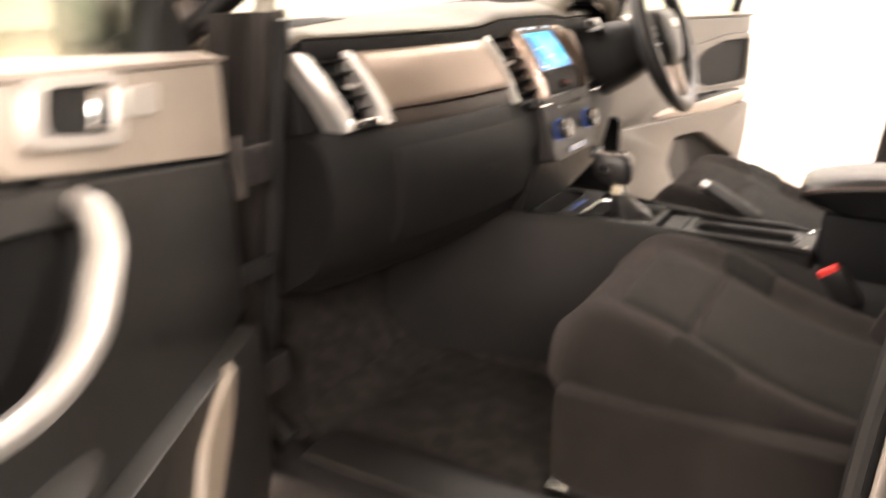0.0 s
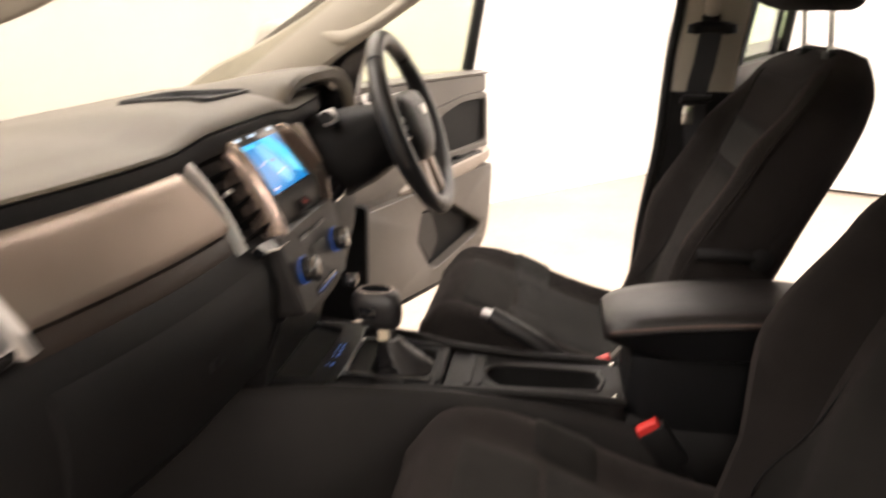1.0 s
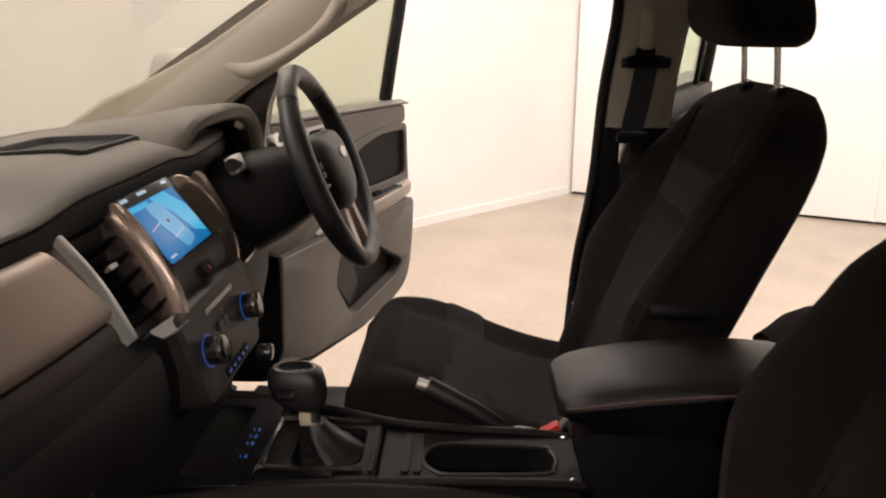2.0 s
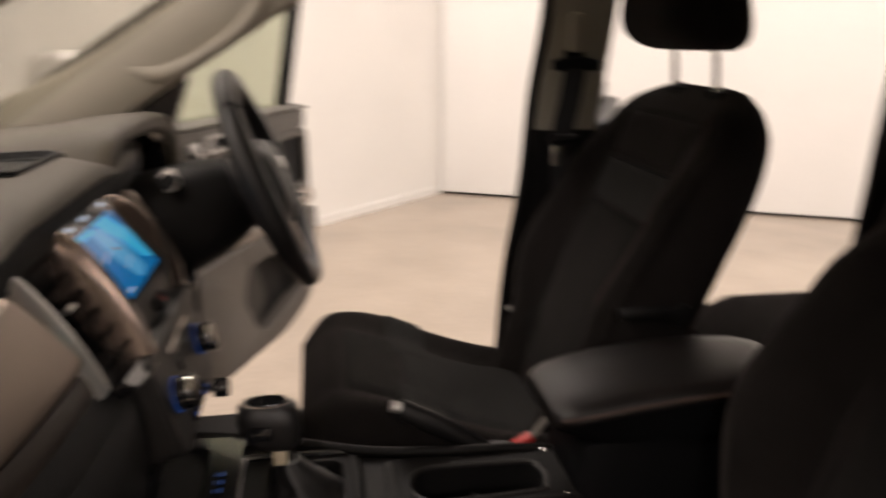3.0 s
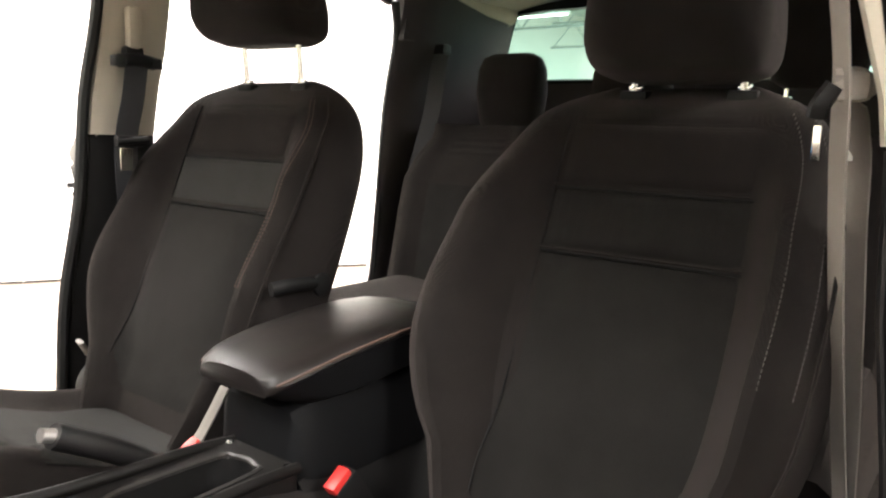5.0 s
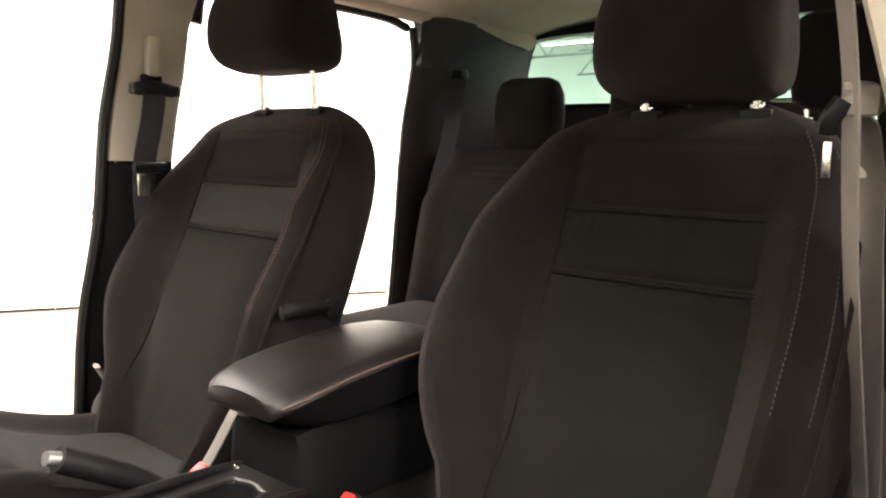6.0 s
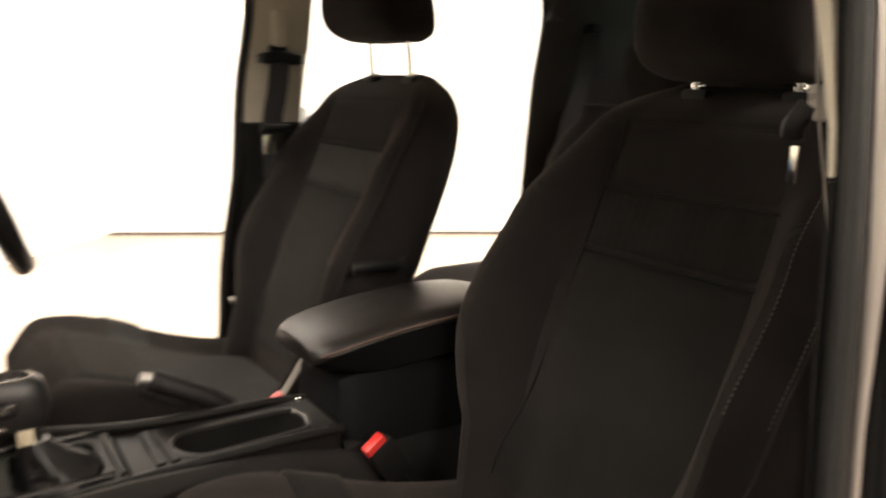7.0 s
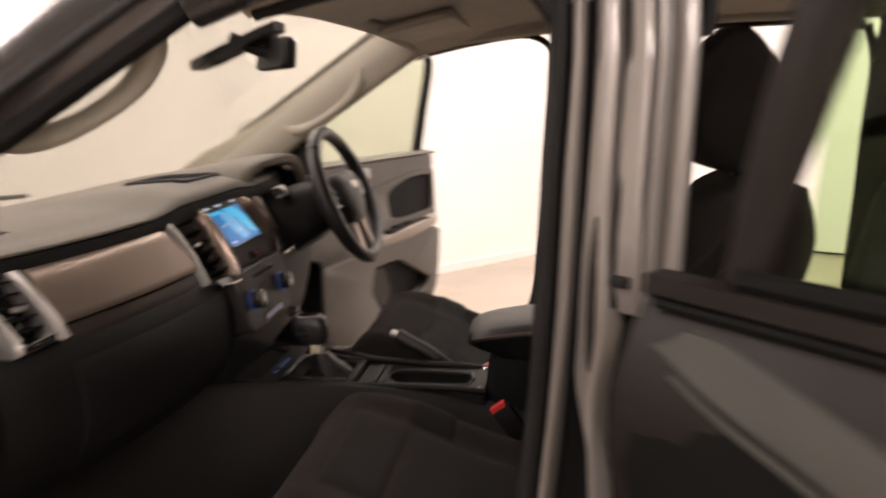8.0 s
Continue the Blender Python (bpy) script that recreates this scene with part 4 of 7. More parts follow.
    # plastic base, rails
    part("side_shield", box(outer * (0.258 if outer < 0 else 0.248), 0.26, base - (0.155 if outer < 0 else 0.205), 0.052, 0.46, 0.165, 0.022), M_CLOTH, seat, "charcoal cloth lower side tier")
    part("rail_cover", box(outer * 0.240, 0.24, base - 0.245, 0.030, 0.46, 0.045, 0.012), M_DARKGREY, seat, "charcoal plastic rail cover")
    part("side_shield", box(-outer * 0.252, 0.22, base - 0.15, 0.03, 0.40, 0.07, 0.012), M_BLACK, seat)
    part("seat_frame", box(0, 0.27, base - 0.20, 0.44, 0.45, 0.09, 0.012), M_SIDE, seat)
    for sx in (-1, 1):
        part("rail", box(sx * 0.19, 0.24, 0.02, 0.05, 0.56, 0.035, 0.005), M_STEEL, seat)
        for yy in (0.05, 0.43):
            part("leg", box(sx * 0.19, yy, (base - 0.2) / 2 + 0.02, 0.04, 0.05, base - 0.22, 0.005), M_BLACK, seat)
    # recliner lever on the tunnel side, tilt bracket
    lx = -outer * 0.262
    lv = part("lumbar_lever", tube([(lx, -0.120, 0.500), (lx - outer * 0.006, -0.085, 0.506), (lx - outer * 0.008, -0.040, 0.508), (lx - outer * 0.004, -0.012, 0.506)], 0.0115, 10, 0.7), M_BLACK, seat, "black backrest lever")
    part("lever_boss", moved(disc_solid(0.020, 0.03, 20), pose(lx + outer * 0.02, -0.118, 0.500, 0, -90 * outer, 0)), M_BLACK, lv)
    part("hinge_cover", moved(disc_solid(0.055, 0.03), pose(outer * 0.215, -0.01, z - 0.60 - 0.09, 0, 90 * outer, 0)), M_BLACK, seat)
    # head restraint
    hb = B(0, -0.045, 0.555)
    top_z = hb[2]
    z0 = top_z + head_up
    front_y = [(0.0, 0.066), (0.012, 0.098), (0.04, 0.124), (0.09, 0.126), (0.14, 0.108), (0.18, 0.084), (0.205, 0.058)]
    back_y = [(0.0, -0.024), (0.010, -0.036), (0.035, -0.040), (0.08, -0.030), (0.13, -0.014), (0.17, 0.004), (0.205, 0.030)]
    half_x = [(0.0, 0.70), (0.012, 0.90), (0.04, 0.99), (0.09, 1.0), (0.13, 0.97), (0.165, 0.90), (0.19, 0.78), (0.205, 0.55)]
    loops = []
    for k in range(29):
        dz = 0.205 * (0.5 - 0.5 * math.cos(math.pi * k / 28))
        yf, yb, wf = glide(dz, front_y), glide(dz, back_y), glide(dz, half_x)
        ring = []
        for j in range(48):
            cx, sy = math.cos(2 * math.pi * j / 48), math.sin(2 * math.pi * j / 48)
            yy = 0.5 * (yf + yb) + 0.5 * (yf - yb) * math.copysign(abs(sy) ** 0.5, sy)
            ring.append((head_wide * wf * math.copysign(abs(cx) ** 0.42, cx) * (1 - 0.10 * sstep(0.3, 1.0, sy)), hb[1] + yy, z0 + dz))
        loops.append(ring)
    part("head_restraint", rings(loops), M_CLOTH, seat, "charcoal cloth head restraint")
    for sx in (-1, 1):
        px = sx * 0.078
        part("post", tube([(px, hb[1] + 0.004, top_z - 0.05), (px, hb[1] + 0.010, top_z + 0.04), (px, hb[1] + 0.022, z0 + 0.06)], 0.0055, 10), M_STEEL, seat, "polished steel post")
        part("guide_cap", box(px, hb[1] + 0.004, top_z + 0.016, 0.018, 0.014, 0.010, 0.003), M_CHROME, seat)
        part("post_guide", box(px, hb[1] + 0.002, top_z + 0.004, 0.042, 0.028, 0.016, 0.005), M_BLACK, seat)
    return seat


make_seat("front_seat", -0.387, 0.150, 0.917, "charcoal cloth front passenger seat, head restraint pushed down", 0.022, -1, 0.925, 1.35, 1.085, slim=0.86, thin=0.022, head_wide=0.126, flare=0.075)
make_seat("front_seat", 0.392, 0.240, 0.928, "charcoal cloth driver's seat, head restraint raised", 0.081, 1, 0.872, 1.05, 1.06, 0.5, 0.94, 0.030)


# ---------------------------------------------------------------- dashboard
dash = thing("dashboard", 0, 0, 0, "dark soft dashboard with bronze trim, vents and a lit touch screen", "dashboard")


def dy(x):
    """How far the dash face lies ahead of its middle at x."""
    return -0.012 + 0.075 * max(0.0, (abs(x) - 0.2) / 0.45) ** 2


def across(profile, xs, squeeze=None):
    """A body with the closed profile (y, z), carried across the car at the stations xs."""
    cy = sum(p[0] for p in profile) / len(profile)
    cz = sum(p[1] for p in profile) / len(profile)
    loops = []
    for i, x in enumerate(xs):
        k = squeeze(x) if squeeze else 1.0
        loops.append([(x, cy + (y - cy) * k + dy(x), cz + (z - cz) * k) for y, z in profile])
    return rings(loops)


# upper pad
def pad_ring(x):
    hump = 0.030 * (1 - sstep(0.13, 0.26, abs(x))) + 0.012 * sstep(0.2, 0.3, x) * (1 - sstep(0.56, 0.64, x))
    end = sstep(0.66, 0.715, abs(x))
    drop = 0.035 * end
    front = [(1.56, 1.285), (1.50, 1.318), (1.40, 1.338), (1.28, 1.352), (1.195, 1.355 + hump * 0.35), (1.15, 1.356 + hump * 0.5), (1.07, 1.352 + hump * 0.8), (1.052, 1.348 + hump * 0.84), (1.025, 1.341 + hump * 0.9), (1.000, 1.340 + hump * 0.7), (0.988, 1.335 + hump * 0.5),
             (0.986, 1.331 + hump * 0.4), (0.994, 1.327 + hump * 0.3), (1.03, 1.300), (1.15, 1.28), (1.40, 1.25), (1.56, 1.25)]
    out = []
    for y, z in front:
        yy = y + dy(x) * (1 - sstep(1.1, 1.4, y)) - 0.30 * sstep(1.2, 1.56, y) * sstep(0.45, 0.72, abs(x)) * 0.75
        out.append((x, yy + 0.02 * end, z - drop))
    return out


TRAY = (-0.012, 0.153, 1.046, 1.178)   # storage tray sunk into the pad: x from, x to, y from, y to
pad_bm = rings([pad_ring(x) for x in span(-0.715, 0.715, 52)])
sunk = []
for fc in pad_bm.faces:
    c = fc.calc_center_median()
    if TRAY[0] < c.x < TRAY[1] and TRAY[2] < c.y < TRAY[3] and c.z > 1.32:
        sunk.append(fc)
bmesh.ops.delete(pad_bm, geom=sunk, context="FACES")
pad = part("top_pad", pad_bm, M_PAD, dash, "grained soft dash top")


# The pad's rounded front: its shaded lower part is painted black.
def pad_front_shade(x):
    hump = 0.030 * (1 - sstep(0.13, 0.26, abs(x))) + 0.012 * sstep(0.2, 0.3, x) * (1 - sstep(0.56, 0.64, x))
    return [(x, y + dy(x), z + hump * k) for y, z, k in ((0.996, 1.330, 0.42), (0.987, 1.326, 0.36), (0.984, 1.312, 0.32), (0.986, 1.299, 0.28), (0.998, 1.296, 0.28))]


part("pad_front_shade", rings([pad_front_shade(x) for x in span(-0.67, 0.67, 48)]), M_BLACK, dash, "lower front of the dash top, blackened as shaded")
lower_prof = [(0.965, 1.198), (0.940, 1.196), (0.924, 1.186), (0.910, 1.160), (0.902, 1.110), (0.906, 1.05), (0.924, 0.995), (0.965, 0.945), (1.03, 0.905), (1.12, 0.885), (1.25, 0.90), (1.28, 1.19)]
part("lower_panel", across(lower_prof, [-0.695, -0.685, -0.665, -0.63] + span(-0.58, -0.12, 10), lambda x: 1 - 0.10 * sstep(0.64, 0.70, abs(x))), M_BLACK, dash, "black glovebox panel")
part("glovebox_lid", across([(0.916, 1.165), (0.901, 1.150), (0.894, 1.105), (0.898, 1.05), (0.915, 1.0), (0.93, 1.01), (0.92, 1.10), (0.93, 1.165)], span(-0.58, -0.17, 9)), M_BLACK, dash)
part("glovebox_latch", box(-0.33, 0.900 + dy(-0.33), 1.085, 0.060, 0.010, 0.016, 0.004), M_BLACK, dash)
part("dark_gap", across([(0.998, 1.316), (1.03, 1.314), (1.03, 1.18), (0.975, 1.19)], span(-0.69, 0.69, 26)), M_BLACK, dash)
part("knee_panel", across([(0.965, 1.20), (0.93, 1.19), (0.91, 1.14), (0.915, 1.05), (0.94, 0.95), (1.0, 0.88), (1.15, 0.86), (1.25, 1.19)], span(0.15, 0.69, 14)), M_BLACK, dash, "black knee panel under the steering column")

# bronze trim panel in front of the passenger
trim_prof = [(0.990, 1.307), (0.980, 1.306), (0.972, 1.300), (0.966, 1.291), (0.958, 1.277), (0.948, 1.258), (0.941, 1.243), (0.936, 1.231), (0.934, 1.223), (0.936, 1.217), (0.950, 1.214), (0.990, 1.214)]
def trim_station(k):
    ring = []
    for y, z in trim_prof:
        x = -0.572 + (-0.203 - 0.045 * (z - 1.214) / 0.093 + 0.572) * k
        ring.append((x, y + dy(x), z))
    return ring


tp = part("trim_panel", rings([trim_station(k) for k in span(0.0, 1.0, 20)]), M_TRIM, dash, "satin bronze trim panel")
part("trim_lip", across([(0.956, 1.213), (0.937, 1.212), (0.931, 1.204), (0.927, 1.190), (0.929, 1.180), (0.965, 1.176)], span(-0.575, -0.195, 14)), M_LIP, tp, "dark brown lower lip")
for sx in (1,):
    part("trim_panel", across(trim_prof, span(0.215, 0.235, 3)), M_TRIM, dash)


def air_vent(x0, x1, z0, z1, ysh, parent, slats=5, lean=0.30, tab=True):
    """A vent between x0 and x1 with slats; leaning back by lean metres for each metre of height."""
    def P(x, z, out=0.0):
        return (x, 0.955 + dy(x) + ysh + (z - 1.25) * lean * 1.6 - out, z)
    body = part("air_vent", rings([[P(x0, z0, -0.05), P(x1, z0, -0.05), P(x1, z1, -0.05), P(x0, z1, -0.05)], [P(x0, z0, -0.03), P(x1, z0, -0.03), P(x1, z1, -0.03), P(x0, z1, -0.03)]]), M_GLOSS, parent, "black air vent with slats")
    for k in range(slats):
        z = z0 + (z1 - z0) * (k + 0.6) / slats
        a, b = P(x0 + 0.002, z, 0.006), P(x1 - 0.002, z, 0.006)
        part("slat", rings([[(p[0], p[1], p[2] + 0.002), (p[0], p[1], p[2] - 0.002), (p[0], p[1] + 0.028, p[2] - 0.007), (p[0], p[1] + 0.028, p[2] - 0.003)] for p in (a, b)]), M_BLACK, body)
    if tab:
        p = P((x0 + x1) / 2, (z0 + z1) / 2, 0.012)
        part("tab", box(p[0], p[1], p[2], 0.018, 0.016, 0.007, 0.002), M_SILVER, body)
    return body


def bar3(pts, wx, dep, parent, name, mat, label=""):
    """A bowed band: half width wx across, depth dep."""
    path = smooth_path(pts, 5)
    return part(name, rings([[(p.x - wx, p.y + dep, p.z), (p.x - wx, p.y + 0.003, p.z), (p.x - wx * 0.7, p.y, p.z), (p.x + wx * 0.7, p.y, p.z), (p.x + wx, p.y + 0.003, p.z), (p.x + wx, p.y + dep, p.z)] for p in path]), mat, parent, label)


for s in (-1, 1):
    air_vent(min(s * 0.644, s * 0.590), max(s * 0.644, s * 0.590), 1.212, 1.303, 0.004, dash)
    d0 = dy(0.640)
    bar3([(s * 0.672, 0.994 + d0, 1.310), (s * 0.667, 0.962 + d0, 1.27), (s * 0.657, 0.938 + d0, 1.23), (s * 0.643, 0.926 + d0, 1.192)], 0.019, 0.04, dash, "vent_surround", M_SILVER, "satin silver vent surround")
    d0 = dy(0.575)
    bar3([(s * 0.590, 0.986 + d0, 1.309), (s * 0.585, 0.955 + d0, 1.27), (s * 0.577, 0.932 + d0, 1.23), (s * 0.568, 0.923 + d0, 1.196)], 0.011, 0.04, dash, "vent_surround", M_SILVER)
    part("vent_foot", join(box(s * 0.607, 0.934 + dy(0.61), 1.203, 0.080, 0.03, 0.016, 0.005)), M_CHROME, dash)

# centre stack ---------------------------------------------------------------
TILT_C = radians(37)
SC = Vector((0.020, 0.944, 1.262))


def K(u, v, w=0.0):
    """Point on the centre stack's face: u across, v up the face, w out of it towards the seats."""
    return (SC.x + u, SC.y + v * math.sin(TILT_C) - w * math.cos(TILT_C), SC.z + v * math.cos(TILT_C) + w * math.sin(TILT_C))


def crest(side, v):
    """Place across of the fin beside the screen at v up the face."""
    k = (0.077 - v) / 0.185
    return (-0.095 - 0.022 * k) if side < 0 else (0.117 + 0.020 * k)


def crest_out(v, side=1):
    if side < 0:
        return glide(v, [(-0.110, -0.002), (-0.095, 0.006), (-0.05, 0.019), (0.01, 0.024), (0.055, 0.019), (0.077, 0.004)])
    return glide(v, [(-0.110, -0.012), (-0.095, 0.000), (-0.05, 0.024), (0.01, 0.030), (0.055, 0.020), (0.077, -0.006)])


def face_out(v):
    return 0.012 - 0.034 * sstep(-0.045, -0.118, v) - 0.006 * sstep(0.055, 0.078, v)


def band_u(side, v):
    """Place across of the band outside the vent."""
    k = (0.070 - v) / 0.146
    return (-0.226 + 0.010 * k) if side < 0 else (0.202 + 0.036 * k)


def band_out(side, v):
    k = (0.070 - v) / 0.146
    return (0.006 - 0.020 * k) if side < 0 else -0.036


stack = part("screen_console", rings([[K(-0.232, v, w), K(0.236, v, w), K(0.236, v, w - 0.05), K(-0.232, v, w - 0.05)] for v, w in ((-0.105, -0.045), (-0.06, -0.040), (0.0, -0.038), (0.05, -0.042), (0.074, -0.052))]), M_GLOSS, dash, "black centre stack")
face = part("screen_bezel", rings([[K(u, v, face_out(v) - d) for u, d in ((crest(-1, v) + 0.004, 0.03), (crest(-1, v) + 0.006, 0.0), (crest(1, v) - 0.012, 0.0), (crest(1, v) - 0.010, 0.03))] for v in span(-0.116, 0.078, 20)]), M_DARKGREY, stack, "charcoal screen surround")
part("upper_bezel", slab(round_poly([(-0.086, 0.047), (0.080, 0.047), (0.080, 0.0725), (-0.086, 0.0725)], 0.003), 0.010, 0.0135, K, 0.0008), M_GLOSS, face, "gloss black status strip")
scr = part("touch_screen", slab(round_poly([(-0.088, -0.046), (0.076, -0.046), (0.076, 0.052), (-0.088, 0.052)], 0.003), 0.010, 0.0140, K, 0.0005), M_GLOSS, stack, "lit touch screen with a blue car diagram")


def lit(name, pts, w, mat):
    part(name, slab([Vector((0.955 * p[0] - 0.0085, 0.929 * p[1] - 0.004)) for p in pts], 0.0141, w + 0.0065, K, 0.0001), mat, scr, smooth=0)


lit("screen_field", [(-0.080, -0.042), (0.084, -0.042), (0.084, 0.056), (-0.080, 0.056)], 0.0080, M_SCREEN)
lit("screen_cone", [(-0.004, 0.055), (0.050, 0.055), (0.083, 0.020), (0.083, -0.032), (0.050, -0.020), (0.030, 0.020)], 0.0084, M_SCREEN4)
lit("screen_edge", [(-0.080, 0.046), (-0.020, 0.046), (-0.014, 0.054), (-0.080, 0.054)], 0.0084, M_SCREEN4)
lit("screen_diagram", round_poly([(-0.034, 0.048), (0.008, 0.048), (0.024, 0.010), (0.034, -0.030), (-0.006, -0.038), (-0.026, 0.004)], 0.012), 0.0088, M_SCREEN2)
lit("screen_line", [(-0.062, 0.010), (-0.026, 0.016), (-0.026, 0.0175), (-0.062, 0.0115)], 0.0092, M_SCREEN3)
lit("screen_line", [(-0.020, -0.014), (0.022, -0.008), (0.022, -0.0065), (-0.020, -0.0125)], 0.0092, M_SCREEN3)
lit("screen_line", [(-0.070, -0.036), (-0.052, -0.036), (-0.052, -0.032), (-0.070, -0.032)], 0.0092, M_SCREEN3)
lit("screen_spot", round_poly([(-0.006, 0.010), (0.000, 0.010), (0.000, 0.016), (-0.006, 0.016)], 0.003), 0.0093, M_REDLED)
for x0, x1 in ((-0.082, -0.062), (-0.030, -0.002), (0.052, 0.070)):
    part("status_mark", slab([Vector(p) for p in ((x0, 0.0565), (x1, 0.0565), (x1, 0.0615), (x0, 0.0615))], 0.0136, 0.0141, K, 0.0001), M_SCREEN3, face, smooth=0)
hz = part("hazard_button", slab(round_poly([(-0.012, -0.086), (0.024, -0.086), (0.024, -0.068), (-0.012, -0.068)], 0.004), -0.004, 0.0080, K, 0.002), M_PLATE, stack)
part("hazard_mark", slab([Vector(p) for p in ((0.000, -0.081), (0.012, -0.081), (0.006, -0.072))], 0.0081, 0.0085, K, 0.0002), M_REDLED, hz, smooth=0)
part("chin_groove", tube([K(-0.070, -0.098, face_out(-0.098) + 0.001), K(0.02, -0.101, face_out(-0.101) + 0.001), K(0.100, -0.094, face_out(-0.094) + 0.001)], 0.0012, 6), M_BLACK, face)
for s in (-1, 1):
    # vent beside the screen: dark well, slats, tall wedge fin and the band outside
    vs = span(-0.100, 0.068, 10)
    vb = part("air_vent", rings([[K(band_u(s, v), v, band_out(s, v) - 0.022), K(crest(s, v) + s * 0.016, v, -0.030), K(crest(s, v) + s * 0.016, v, -0.05), K(band_u(s, v), v, -0.06)] for v in vs]), M_VENT, stack, "black air vent with slats")
    for k in range(6):
        v = -0.078 + 0.025 * k
        ends = (band_u(s, v) - s * 0.008, crest(s, v) + s * 0.012)
        part("slat", rings([[K(u, v, w0 - 0.020), K(u, v + 0.003, w0 - 0.020), K(u, v + 0.008, w0), K(u, v + 0.005, w0)] for u, w0 in zip(ends, (band_out(s, v) - 0.004, -0.002))]), M_VENT, vb)
    um = 0.5 * (band_u(s, 0.0) + crest(s, 0.0))
    part("tab", slab(round_poly([(um - 0.010, -0.004), (um + 0.010, -0.004), (um + 0.010, 0.002), (um - 0.010, 0.002)], 0.002), -0.014, -0.004, K, 0.001), M_SILVER, vb)
    wedge = []
    for v in span(-0.110, 0.077, 22):
        c, w = crest(s, v), crest_out(v, s)
        inner = 0.036 if s > 0 else 0.012
        wedge.append([K(c - s * inner, v, min(w, face_out(v)) - 0.004), K(c - s * 0.010, v, w - 0.002), K(c - s * 0.006, v, w), K(c + s * 0.006, v, w - 0.001), K(c + s * 0.010, v, w - 0.006), K(c + s * 0.014, v, w - 0.022), K(c + s * 0.018, v, -0.045), K(c - s * inner, v, -0.045)])
    part("fin", rings(wedge), M_FIN, stack, "dark bronze fin beside the screen")
    band = []
    for v in span(-0.084, 0.071, 14):
        u, w = band_u(s, v), band_out(s, v) + 0.008 * math.sin(math.pi * (v + 0.084) / 0.155)
        band.append([K(u + s * 0.018, v, w - 0.05), K(u + s * 0.015, v, w - 0.004), K(u + s * 0.006, v, w + 0.002), K(u - s * 0.004, v, w + 0.001), K(u - s * 0.008, v, w - 0.006), K(u - s * 0.010, v, w - 0.03)])
    part("side_band", rings(band), M_SILVER, stack, "satin silver side band")
    foot = [Vector((band_u(s, -0.09) - s * 0.006, -0.086)), Vector((crest(s, -0.095) + s * 0.004, -0.094)), Vector((crest(s, -0.108) + s * 0.004, -0.112)), Vector((band_u(s, -0.11) - s * 0.020, -0.106))]
    vf = part("vent_foot", slab(round_poly(foot, 0.008), -0.045, -0.004, K, 0.004), M_GLOSS, stack, "gloss black vent foot")
    part("foot_edge", tube([K(foot[3].x, -0.104, -0.004), K(0.5 * (foot[2].x + foot[3].x), -0.110, -0.003), K(foot[2].x, -0.111, -0.003)], 0.0022, 6), M_CHROME, vf)
part("top_strip", tube([K(-0.228, 0.069, 0.006), K(-0.165, 0.0755, 0.006), K(-0.100, 0.0785, 0.007), K(0.02, 0.080, 0.009), K(0.10, 0.079, 0.006)], 0.0026, 8), M_CHROME, stack, "thin chrome strip")

# climate panel below
TILT_H = radians(12)
HC = Vector((0.010, 0.866, 1.112))


def H(u, v, w=0.0):
    return (HC.x + u, HC.y + v * math.sin(TILT_H) - w * math.cos(TILT_H), HC.z + v * math.cos(TILT_H) + w * math.sin(TILT_H))


cl = part("climate_panel", slab(round_poly([(-0.125, -0.062), (0.125, -0.062), (0.145, 0.075), (-0.145, 0.075)], 0.02), -0.12, 0.0, H, 0.006), M_DARKGREY, dash, "charcoal climate control panel")
part("disc_slot", slab(round_poly([(-0.060, 0.047), (0.060, 0.047), (0.060, 0.055), (-0.060, 0.055)], 0.002), -0.002, 0.0015, H, 0.0005), M_GLOSS, cl)
for u in (-0.080, 0.092):
    kb = part("knob", moved(disc_solid(0.0200, 0.024), Matrix.Translation(H(u, 0.004)) @ pose(0, 0, 0, 90 - math.degrees(TILT_H), 0, 0)), M_GLOSS, cl, "round black knob with a chrome ring")
    part("knob_ring", rings([[H(u + r * math.cos(a), 0.004 + r * math.sin(a), w) for a in (2 * math.pi * k / 32 for k in range(32))] for r, w in ((0.0203, 0.017), (0.0214, 0.018), (0.0214, 0.022), (0.0194, 0.0243))], cap=False), M_CHROME, kb)
    part("glow_ring", rings([[H(u + r * math.cos(a), 0.004 + r * math.sin(a), w) for a in (2 * math.pi * k / 32 for k in range(32))] for r, w in ((0.0212, 0.0005), (0.0226, 0.0005), (0.0226, 0.0016), (0.0212, 0.0016))], cap=False), M_BLUELED, kb, "blue lit ring")
for i in range(5):
    u = -0.040 + 0.020 * i
    bt = part("button", slab(round_poly([(u - 0.009, -0.052), (u + 0.009, -0.052), (u + 0.009, -0.038), (u - 0.009, -0.038)], 0.002), 0.0, 0.004, H, 0.001), M_GLOSS, cl)
    part("button_mark", slab([Vector(p) for p in ((u - 0.005, -0.047), (u + 0.005, -0.047), (u + 0.005, -0.044), (u - 0.005, -0.044))], 0.0041, 0.0045, H, 0.0001), M_BLUELED, bt, smooth=0)
for i in range(3):
    u = -0.022 + 0.022 * i
    part("button", slab(round_poly([(u - 0.010, 0.012), (u + 0.010, 0.012), (u + 0.010, 0.026), (u - 0.010, 0.026)], 0.002), 0.0, 0.004, H, 0.001), M_DARKGREY, cl)
part("rotary_switch", moved(disc_solid(0.014, 0.022), Matrix.Translation(H(0.092, -0.075)) @ pose(0, 0, 0, 90, 0, 0)), M_GLOSS, cl)
